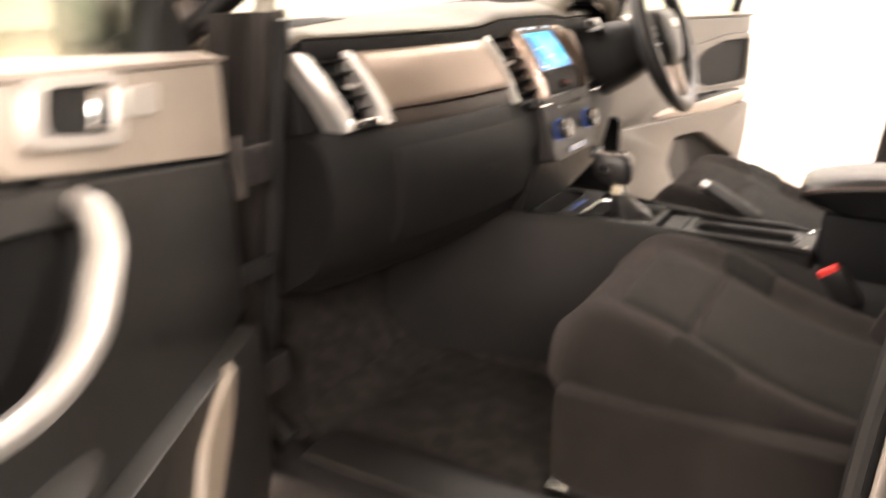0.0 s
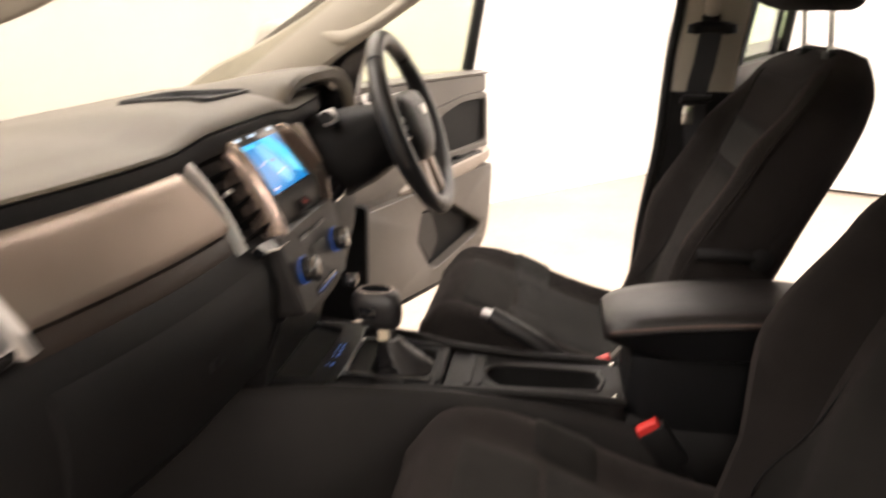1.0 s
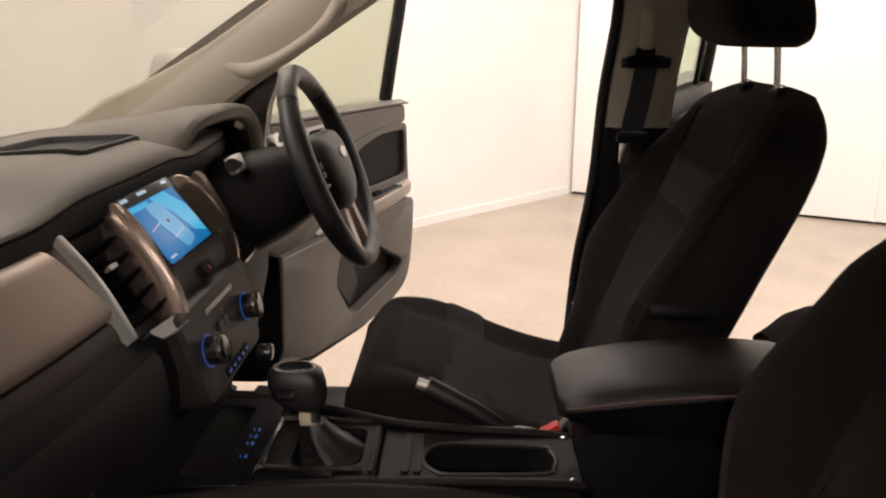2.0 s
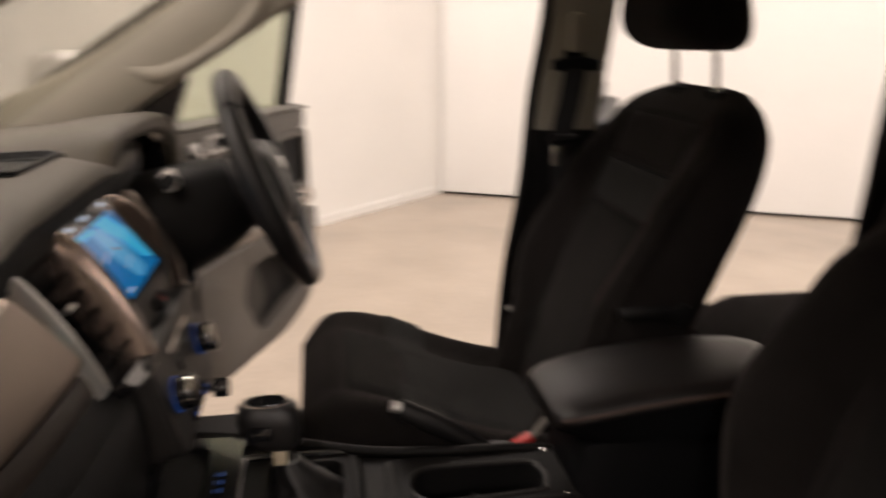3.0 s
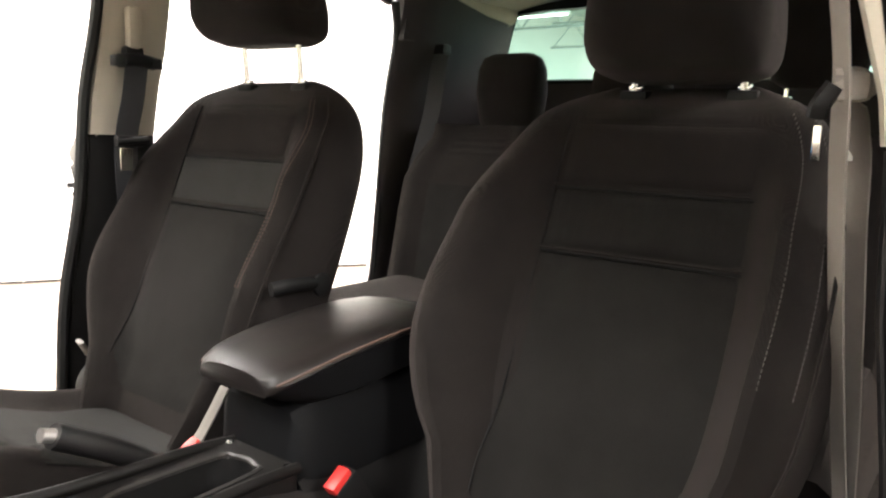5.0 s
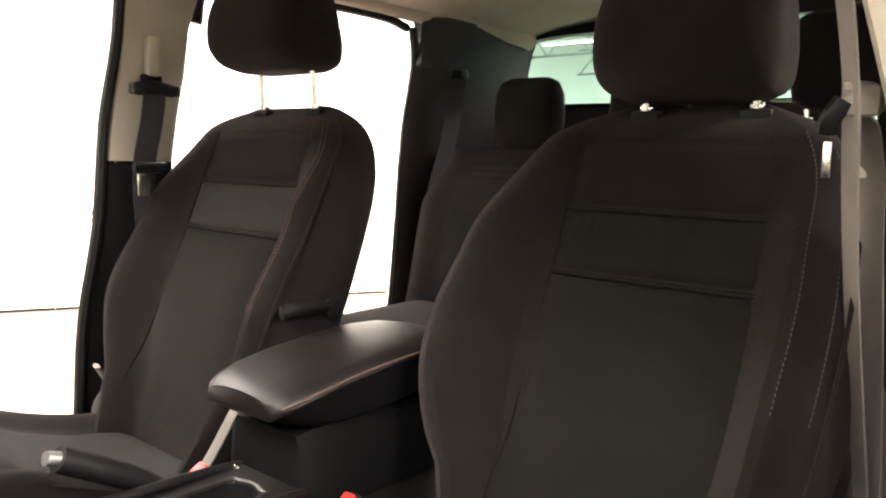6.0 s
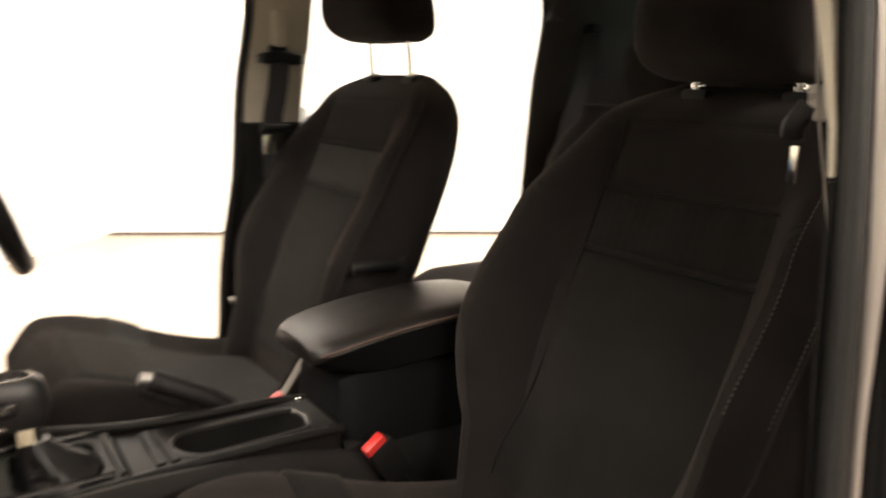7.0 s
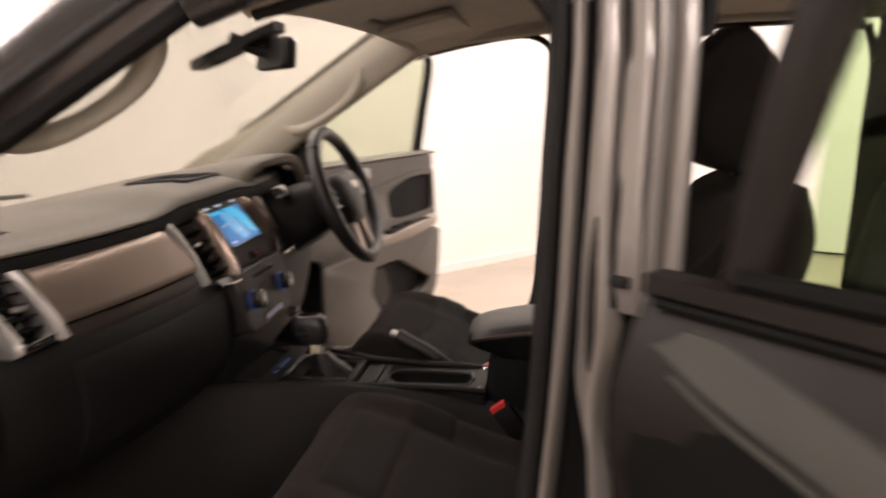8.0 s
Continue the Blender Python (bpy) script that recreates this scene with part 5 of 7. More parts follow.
part("lower_console_face", rings([[(-0.135, y0, z), (0.155, y0, z), (0.155, 1.2, z), (-0.135, 1.2, z)] for z, y0 in ((0.86, 0.94), (0.98, 0.91), (1.05, 0.885))]), M_BLACK, dash)
# speaker grille and defroster slots on the pad
def pad_z(x, y):
    """Height of the dash top at (x, y)."""
    ring = pad_ring(x)[:11]
    for a, b in zip(ring, ring[1:]):
        if b[1] <= y <= a[1]:
            return b[2] + (a[2] - b[2]) * (y - b[1]) / max(1e-6, a[1] - b[1])
    return ring[0][2]


def on_pad(x0, x1, y0, y1, lift, skew=0.0):
    return sheet(lambda u, v: (x0 + (x1 - x0) * u + skew * v, y0 + (y1 - y0) * v, pad_z(x0 + (x1 - x0) * u + skew * v, y0 + (y1 - y0) * v) + lift), 14, 10, (0, 0, -0.006))


tray_o = round_poly([(-0.022, 1.034), (0.168, 1.030), (0.172, 1.186), (-0.010, 1.192)], 0.022)
tray_c = Vector((0.077, 1.11))
tray = part("storage_tray", rings([[(tray_c.x + (p.x - tray_c.x) * k, tray_c.y + (p.y - tray_c.y) * k, pad_z(p.x, p.y) + lift) for p in tray_o] for k, lift in ((1.04, -0.004), (1.02, 0.003), (0.97, 0.004), (0.93, 0.0), (0.86, -0.030))]), M_BLACK, dash, "dark open storage tray in the dash top")
for k, rad in ((1.0, 0.0022), (0.90, 0.0016)):
    ring = [tray_c + (p - tray_c) * k for p in tray_o]
    part("tray_rim", tube([(p.x, p.y, pad_z(p.x, p.y) + (0.005 if k == 1.0 else -0.006)) for p in ring + ring[:1]], rad, 6, 1.0, 1), M_DARKGREY, tray)
part("demister_grille", on_pad(-0.635, -0.500, 1.095, 1.145, 0.0012), M_MATTBLACK, dash)
part("screen_edge", tube([(x, pad_ring(x)[0][1] - 0.01, pad_ring(x)[0][2] + 0.030) for x in span(-0.66, 0.02, 8)], 0.009, 8), M_RUBBER, dash, "black rubber along the windscreen's foot")

# instrument hood and cluster
def hood_ring(y, w, z1, z0=1.235, n=20):
    out = []
    for k in range(n + 1):
        a = math.pi * k / n
        c, q = math.cos(a), math.sin(a)
        out.append((0.380 + w * math.copysign(abs(c) ** 0.50, c) - 0.02 * (1 - abs(q)) * (c < 0), y - 0.02 * c * w / 0.17, z0 + (z1 - z0) * abs(q) ** 0.50))
    return out


part("instrument_hood", rings([hood_ring(1.26, 0.150, 1.350), hood_ring(1.16, 0.166, 1.376), hood_ring(1.06, 0.178, 1.394), hood_ring(0.985, 0.184, 1.400), hood_ring(0.968, 0.182, 1.398), hood_ring(0.962, 0.176, 1.392), hood_ring(0.966, 0.160, 1.376),
                               hood_ring(0.976, 0.152, 1.370), hood_ring(1.05, 0.148, 1.366)], cap=False, closed=False), M_PAD, dash, "soft hood over the instruments")
part("hood_lining", rings([hood_ring(0.978, 0.150, 1.368), hood_ring(0.986, 0.143, 1.360), hood_ring(1.05, 0.140, 1.356)], cap=False, closed=False), M_GLOSS, dash, "gloss black inner hood")
cg = part("instrument_panel", rings([hood_ring(1.045, 0.150, 1.368), hood_ring(1.06, 0.150, 1.368)]), M_GLOSS, dash, "unlit instrument panel")
for cx in (0.32, 0.456):
    part("dial", rings([[(cx + r * math.cos(a), y, 1.305 + r * math.sin(a)) for a in (2 * math.pi * k / 32 for k in range(32))] for r, y in ((0.052, 1.045), (0.052, 1.036), (0.048, 1.036), (0.046, 1.044))]), M_DARKGREY, cg)

# ---------------------------------------------------------------- steering column and wheel
col = thing("steering_column", 0.387, 0.95, 1.18, "black steering column with stalks", "steering column")
COL = pose(0, 0, 0, -21, 0, 0)
part("shroud", moved(rings([[(w * math.copysign(abs(math.cos(a)) ** 0.7, math.cos(a)), y, h * math.copysign(abs(math.sin(a)) ** 0.7, math.sin(a))) for a in (2 * math.pi * k / 24 for k in range(24))]
                            for y, w, h in ((0.10, 0.110, 0.100), (0.0, 0.104, 0.094), (-0.08, 0.090, 0.082), (-0.125, 0.072, 0.068), (-0.150, 0.055, 0.054))]), Matrix.Translation((0, 0, 0.035)) @ COL), M_BLACK, col)
for s in (-1, 1):
    st = part("stalk", moved(tube([(s * 0.06, -0.06, 0.055), (s * 0.12, -0.070, 0.075), (s * 0.165, -0.075, 0.082)], lambda q: 0.008 + 0.004 * q, 8), Matrix.Translation((0, 0, 0.035)) @ COL), M_BLACK, col)
    part("stalk_end", moved(box(s * 0.135, -0.072, 0.080, 0.050, 0.018, 0.030, 0.005), Matrix.Translation((0, 0, 0.035)) @ COL), M_SILVER, st)

wh = thing("steering_wheel", 0.387, 0.772, 1.288, "black leather steering wheel with satin spokes", "steering wheel")
WM = pose(0, 0, 0, 90 - 21, 0, 0)   # wheel plane: local x across, local y up the wheel, local z towards the driver


def torus(R, r, n=64, m=14, squash=1.0, a0=0.0, a1=2 * math.pi, grow=None):
    full = abs(a1 - a0 - 2 * math.pi) < 1e-6
    loops = []
    cnt = n if full else n + 1
    for k in range(cnt):
        a = a0 + (a1 - a0) * k / n
        rr = r * (grow(a) if grow else 1)
        loops.append([((R + rr * math.cos(b)) * math.cos(a), (R + rr * math.cos(b)) * math.sin(a) * squash, rr * math.sin(b)) for b in (2 * math.pi * j / m for j in range(m))])
    bm = rings(loops, cap=not full)
    if full:
        bm.verts.ensure_lookup_table()
        for j in range(m):
            bm.faces.new((bm.verts[(n - 1) * m + j], bm.verts[(n - 1) * m + (j + 1) % m], bm.verts[(j + 1) % m], bm.verts[j]))
    return bm


rim = part("rim", moved(torus(0.180, 0.0180, 72, 14, 1.0, grow=lambda a: 1.0 + 0.18 * max(0, math.cos(2 * a)) * (1 if abs(math.sin(a)) < 0.8 else 0)), WM), M_LEATHER, wh, "black leather rim")
part("rim_insert", moved(torus(0.180, 0.0186, 20, 14, 1.0, radians(244), radians(296)), WM), M_DARKGREY, rim, "satin lower rim insert")
part("rim_seam", moved(torus(0.180, 0.0187, 8, 12, 1.0, radians(48), radians(50)), WM), M_BLACK, rim)
part("rim_seam", moved(torus(0.180, 0.0187, 8, 12, 1.0, radians(130), radians(132)), WM), M_BLACK, rim)
hub_o = round_poly([(-0.098, 0.066), (0.098, 0.066), (0.100, -0.010), (0.052, -0.084), (-0.052, -0.084), (-0.100, -0.010)], 0.045)
hub = part("airbag_pad", moved(rings([[(p.x * k, 0.002 + (p.y - 0.002) * k, w) for p in hub_o] for k, w in ((0.92, -0.045), (1.0, -0.030), (1.0, -0.004), (0.97, 0.006), (0.88, 0.016), (0.66, 0.025), (0.35, 0.029), (0.12, 0.030))]), WM), M_DARKGREY, wh, "dark grey domed airbag cover")
part("emblem", moved(slab([Vector((0.022 * math.cos(a), 0.020 + 0.011 * math.sin(a))) for a in (2 * math.pi * k / 28 for k in range(28))], 0.027, 0.0325, lambda u, v, w: (u, v, w), 0.001), WM), M_SILVER, hub, "plain oval silver badge")
part("pad_seam", moved(tube([(-0.074, -0.026, 0.012), (-0.040, -0.056, 0.016), (0.0, -0.062, 0.018), (0.040, -0.056, 0.016), (0.074, -0.026, 0.012)], 0.0015, 6), WM), M_BLACK, hub)
for s in (-1, 1):
    sp = part("spoke", moved(slab(round_poly([(s * 0.070, 0.040), (s * 0.168, 0.024), (s * 0.168, -0.022), (s * 0.068, -0.028)], 0.008), -0.026, 0.000, lambda u, v, w: (u, v, w), 0.005), WM), M_DARKGREY, wh, "side spoke with buttons")
    part("button_pad", moved(slab(round_poly([(s * 0.086, 0.032), (s * 0.128, 0.026), (s * 0.128, -0.010), (s * 0.090, -0.014)], 0.006), -0.001, 0.006, lambda u, v, w: (u, v, w), 0.002), WM), M_GLOSS, sp)
    part("button_frame", moved(tube([(s * 0.130, 0.028, 0.003), (s * 0.140, 0.010, 0.004), (s * 0.132, -0.016, 0.003), (s * 0.088, -0.020, 0.003)], 0.0035, 6), WM), M_SILVER, sp)
    for vv in (0.018, 0.002):
        part("button", moved(slab(round_poly([(s * 0.096, vv - 0.006), (s * 0.118, vv - 0.006), (s * 0.118, vv + 0.006), (s * 0.096, vv + 0.006)], 0.003), 0.0058, 0.0085, lambda u, v, w: (u, v, w), 0.001), WM), M_DARKGREY, sp)
    part("lower_spoke", moved(slab(round_poly([(s * 0.022, -0.068), (s * 0.046, -0.062), (s * 0.066, -0.158), (s * 0.034, -0.168)], 0.006), -0.020, 0.002, lambda u, v, w: (u, v, w), 0.004), WM), M_TRIM, wh, "satin lower spoke")
part("boss", moved(rings([[(r * math.cos(a), r * math.sin(a), z) for a in (2 * math.pi * k / 24 for k in range(24))] for r, z in ((0.05, -0.10), (0.06, -0.06), (0.07, -0.03))]), WM), M_BLACK, wh)


# ---------------------------------------------------------------- centre console
con = thing("centre_console", 0.012, 0, 0.60, "black centre console with cup holders and armrest box", "console")
ZC = 0.915 - 0.60


def plate_right(y):
    """Driver-side edge of the console's top: narrow beside the hand brake, wider at the gear lever."""
    return interp(y, [(0.36, 0.046), (0.58, 0.050), (0.74, 0.104), (0.84, 0.130)])


def con_body():
    loops = []
    for y, zt, w in ((0.02, 0.30, 0.085), (0.30, 0.30, 0.090), (0.350, 0.298, 0.096), (0.356, 0.215, 0.096), (0.60, 0.215, 0.102), (0.642, 0.215, 0.108), (0.648, 0.298, 0.110), (0.72, 0.300, 0.125), (0.82, 0.315, 0.135), (0.90, 0.33, 0.138), (0.98, 0.34, 0.138)):
        wr = w - (w - plate_right(y)) * sstep(0.30, 0.36, y)
        loops.append([(-w - 0.025, y, 0.02), (-w - 0.012, y, zt * 0.6), (-w, y, zt - 0.012), (-w + 0.012, y, zt), (wr - 0.012, y, zt), (wr, y, zt - 0.012), (wr + 0.006, y, zt * 0.6), (w + 0.025, y, 0.02)])
    return rings(loops)


part("console_body", con_body(), M_BLACK, con, "grained black console body")
stad = [Vector((0.043 * math.cos(a), 0.043 * math.sin(a) + (0.056 if math.sin(a) >= 0 else -0.056))) for a in (2 * math.pi * k / 48 for k in range(48))]
waist = []
for p in stad:
    k = 1 - 0.22 * math.exp(-(p.y / 0.022) ** 2)
    waist.append(Vector((p.x * k, p.y)))
hole = [Vector((p.x - 0.026, p.y + 0.483)) for p in waist]
outer = round_poly([(-0.092, 0.352), (0.050, 0.352), (0.050, 0.60), (0.066, 0.645), (-0.104, 0.645), (-0.098, 0.60)], 0.012)
part("top_plate", holed(outer, hole, ZC - 0.11, ZC + 0.008, lambda u, v, w: (u, v, w), 96), M_PLATE, con, "charcoal console top plate")
part("cup_holder", rings([[((p.x + 0.026) * k - 0.026, (p.y - 0.483) * k + 0.483, z) for p in hole] for k, z in ((0.995, ZC + 0.004), (0.97, ZC - 0.03), (0.93, ZC - 0.068))], cap=False), M_BLACK, con, "black twin cup holder")
part("cup_rim", tube([(p.x, p.y, ZC + 0.008) for p in hole[::4]] + [(hole[0].x, hole[0].y, ZC + 0.008)], 0.004, 6, 1.0, 3), M_DARKGREY, con)
part("cup_floor", slab([Vector((-0.026 + (p.x + 0.026) * 0.9, 0.483 + (p.y - 0.483) * 0.95)) for p in hole], ZC - 0.070, ZC - 0.064, lambda u, v, w: (u, v, w), 0.002), M_RUBBER, con)
part("cup_divider", box(-0.026, 0.483, ZC - 0.045, 0.052, 0.012, 0.035, 0.004), M_BLACK, con)
for sx in (-1, 1):
    part("clip", moved(disc_solid(0.006, 0.004, 14), Matrix.Translation((-0.022 + sx * 0.058, 0.366, ZC + 0.008))), M_STEEL, con)
# raised rails along both edges of the plate
for sx in (-1, 1):
    rail = [(-0.086, 0.352), (-0.092, 0.42), (-0.096, 0.52), (-0.102, 0.63), (-0.114, 0.74), (-0.122, 0.83)] if sx < 0 else [(0.046, 0.352), (0.047, 0.42), (0.049, 0.52), (0.062, 0.63), (0.100, 0.74), (0.124, 0.83)]
    part("plate_rail", tube([(x, y, ZC + z) for (x, y), z in zip(rail, (0.004, 0.011, 0.014, 0.016, 0.018, 0.016))], 0.0075, 10, 1.0, 6), M_PLATE, con)
for yy in (0.588, 0.606):
    part("switch_blank", slab(round_poly([(-0.070, yy - 0.006), (0.040, yy - 0.006), (0.040, yy + 0.006), (-0.070, yy + 0.006)], 0.005), ZC + 0.008, ZC + 0.0125, lambda u, v, w: (u, v, w), 0.002), M_BLACK, con)
# gear plate ahead of the cups
part("gear_plate", holed(round_poly([(-0.108, 0.648), (0.070, 0.648), (0.102, 0.74), (0.124, 0.82), (-0.124, 0.82), (-0.122, 0.74)], 0.02), round_poly([(-0.055, 0.672), (0.050, 0.672), (0.055, 0.775), (-0.055, 0.775)], 0.02), ZC - 0.012, ZC + 0.012, lambda u, v, w: (u, v, w), 72), M_PLATE, con, "charcoal gear selector plate")
part("gate_frame", tube([(0.070, 0.665, ZC + 0.014), (0.070, 0.80, ZC + 0.016), (0.050, 0.812, ZC + 0.016), (-0.050, 0.812, ZC + 0.016), (-0.070, 0.80, ZC + 0.016), (-0.070, 0.665, ZC + 0.014)], 0.005, 8), M_GLOSS, con)
part("gate_bar", box(-0.012, 0.655, ZC + 0.015, 0.13, 0.008, 0.006, 0.002), M_PLATE, con)
part("gate_bar", box(-0.085, 0.73, ZC + 0.014, 0.012, 0.045, 0.006, 0.002), M_PLATE, con)
fb = part("front_bin", holed(round_poly([(-0.126, 0.815), (0.126, 0.815), (0.132, 0.93), (-0.132, 0.93)], 0.012), round_poly([(-0.10, 0.862), (0.10, 0.862), (0.105, 0.92), (-0.105, 0.92)], 0.015), ZC + 0.0, ZC + 0.022, lambda u, v, w: (u, v, w), 72), M_GLOSS, con, "gloss black storage tray")
for i in range(4):
    part("lit_mark", box(-0.045 + 0.02 * i + (0.008 if i else -0.008), 0.838, ZC + 0.0225, 0.009, 0.003, 0.001, 0), M_BLUELED, fb, smooth=0)
    part("lit_mark", box(-0.045 + 0.02 * i + (0.008 if i else -0.008), 0.846, ZC + 0.0225, 0.006, 0.0015, 0.001, 0), M_BLUELED, fb, smooth=0)
part("socket", moved(disc_solid(0.016, 0.006, 20), Matrix.Translation((0.082, 0.70, ZC + 0.010))), M_BLACK, con)
# swept side panels beside the gear plate
for sx in (-1, 1):
    loops = []
    for y, xo, zt in ((0.30, 0.100, 0.275), (0.42, 0.112, 0.308), (0.54, 0.128, 0.330), (0.66, 0.146, 0.345), (0.80, 0.165, 0.352), (0.95, 0.190, 0.350), (1.10, 0.222, 0.335), (1.20, 0.245, 0.315)):
        zt = zt - (0.085 - 0.065 * sstep(0.66, 0.84, y) if sx > 0 else 0.0)
        xi = xo - 0.030
        loops.append([(sx * (xo + 0.035), y, 0.03), (sx * (xo + 0.022), y, zt * 0.55), (sx * (xo + 0.004), y, zt - 0.020), (sx * (xo - 0.004), y, zt - 0.005), (sx * (xo - 0.014), y, zt), (sx * (xi + 0.003), y, zt - 0.004), (sx * xi, y, zt - 0.014), (sx * xi, y, 0.03)])
    part("side_panel", rings(loops), M_SIDE, con, "charcoal swept console side")
# armrest box
ab = []
for y, w, z0, z1 in ((0.010, 0.082, 0.28, 0.398), (0.06, 0.085, 0.28, 0.400), (0.27, 0.085, 0.28, 0.396), (0.315, 0.083, 0.28, 0.394), (0.334, 0.080, 0.28, 0.392), (0.346, 0.074, 0.28, 0.386), (0.352, 0.066, 0.28, 0.31)):
    ab.append([(-w - 0.006, y, z0), (-w, y, z1 - 0.02), (-w + 0.01, y, z1), (w - 0.01, y, z1), (w, y, z1 - 0.02), (w + 0.006, y, z0)])
part("armrest_box", rings(ab), M_BOX, con, "black armrest box")
lid, lid_base = [], []
LID = ((0.012, 0.074, 0.462), (0.022, 0.084, 0.470), (0.06, 0.091, 0.477), (0.12, 0.094, 0.480), (0.20, 0.095, 0.477), (0.28, 0.094, 0.469), (0.33, 0.092, 0.461), (0.362, 0.087, 0.454), (0.380, 0.079, 0.448), (0.390, 0.068, 0.442))


def lid_low(y):
    """The underside is drawn back at the front."""
    return 0.012 + (y - 0.012) * 0.86


for y, w, z1 in LID:
    lid.append([(-w + 0.003, y, z1 - 0.024), (-w, y, z1 - 0.019), (-w + 0.002, y, z1 - 0.012), (-w + 0.008, y, z1 - 0.005), (-w + 0.020, y, z1), (-w * 0.4, y, z1 + 0.003), (0.0, y, z1 + 0.004),
                (w * 0.4, y, z1 + 0.003), (w - 0.020, y, z1), (w - 0.008, y, z1 - 0.005), (w - 0.002, y, z1 - 0.012), (w, y, z1 - 0.019), (w - 0.003, y, z1 - 0.024)])
    zb = 0.394 + 0.010 * sstep(0.30, 0.10, y)
    yl, wl = lid_low(y), w - 0.004
    mid, zm = 0.5 * (y + yl), 0.5 * (zb + z1 - 0.022)
    lid_base.append([(-wl + 0.010, yl, zb), (-wl, yl, zb + 0.006), (-wl - 0.001, mid, zm), (-w + 0.002, y, z1 - 0.022), (w - 0.002, y, z1 - 0.022), (wl + 0.001, mid, zm), (wl, yl, zb + 0.006), (wl - 0.010, yl, zb)])
ld = part("armrest_lid", rings(lid), M_ARMREST, con, "padded dark brown armrest lid")
part("lid_base", rings(lid_base), M_BOX, ld, "black lid underside")
for s in (-1, 1):
    part("lid_seam", tube([(s * (w - 0.0015), y, z1 - 0.014) for y, w, z1 in LID[1:9]], 0.0024, 6, 1.0, 3), M_BROWNTHREAD, ld, "brown seam along the lid")

# gear lever
gl = thing("gear_lever", 0.002, 0.715, 0.588 + ZC, "black leather automatic gear lever with gaiter", "gear lever")
boot = []
for z, w, l, yo, cr in ((0.0, 0.056, 0.056, 0.0, 0.03), (0.008, 0.056, 0.056, 0.001, 0.06), (0.014, 0.049, 0.050, 0.003, 0.10), (0.020, 0.050, 0.050, 0.005, 0.06), (0.027, 0.042, 0.044, 0.008, 0.12), (0.034, 0.042, 0.042, 0.012, 0.06), (0.042, 0.033, 0.034, 0.017, 0.10), (0.050, 0.031, 0.030, 0.022, 0.06), (0.060, 0.023, 0.022, 0.027, 0.06), (0.070, 0.017, 0.017, 0.030, 0.0)):
    boot.append([(w * (1 + cr * math.sin(6 * a + 40 * z)) * math.cos(a), yo + l * (1 + cr * math.sin(5 * a + 1 + 60 * z)) * math.sin(a), z) for a in (2 * math.pi * k / 40 for k in range(40))])
part("gaiter", rings(boot), M_LEATHER, gl, "creased leather gaiter")
part("shaft", tube([(0, 0.028, 0.062), (0.002, 0.04, 0.11)], 0.0110, 12), M_STEEL, gl)
part("shaft_inlay", box(-0.009, 0.040, 0.080, 0.014, 0.018, 0.022, 0.004), M_IVORY, gl, "ivory inlay")
kn = []
for z, w, l, yo in ((0.090, 0.014, 0.018, 0.037), (0.097, 0.022, 0.030, 0.042), (0.110, 0.027, 0.039, 0.048), (0.132, 0.029, 0.042, 0.052), (0.150, 0.027, 0.039, 0.054), (0.158, 0.020, 0.030, 0.055)):
    kn.append([(w * math.copysign(abs(math.cos(a)) ** 0.7, math.cos(a)), yo + l * math.copysign(abs(math.sin(a)) ** 0.7, math.sin(a)), z) for a in (2 * math.pi * k / 28 for k in range(28))])
kb = part("knob", rings(kn), M_LEATHER, gl, "black leather knob")
part("release_button", box(-0.028, 0.062, 0.126, 0.010, 0.03, 0.02, 0.004), M_GLOSS, kb)
part("top_inlay", slab([Vector((0.016 * math.cos(a), 0.053 + 0.026 * math.sin(a))) for a in (2 * math.pi * k / 24 for k in range(24))], 0.1545, 0.1600, lambda u, v, w: (u, v, w), 0.002), M_GLOSS, kb)
part("top_ring", tube([(0.018 * math.cos(a), 0.055 + 0.030 * math.sin(a), 0.1570) for a in (2 * math.pi * k / 20 for k in range(21))], 0.0018, 6, 1.0, 2), M_TRIM, kb, "thin satin ring")

# hand brake
hb_ = thing("hand_brake", 0.095, 0.37, 0.60 + ZC, "black leather hand brake lever with chrome button", "hand brake")
part("lever", tube([(0, 0.02, -0.045), (0, 0.08, -0.008), (0, 0.145, 0.034), (0, 0.212, 0.072)], lambda q: 0.012 + 0.004 * sstep(0.25, 0.6, q), 12), M_LEATHER, hb_)
part("button", tube([(0, 0.208, 0.071), (0, 0.226, 0.077)], 0.009, 12), M_SILVER, hb_, "bright release button")
part("gaiter", rings([[(w * math.cos(a), yo + l * math.sin(a), z) for a in (2 * math.pi * k / 24 for k in range(24))] for z, w, l, yo in ((-0.06, 0.026, 0.06, 0.02), (-0.024, 0.022, 0.05, 0.035), (-0.006, 0.017, 0.03, 0.06))]), M_LEATHER, hb_)


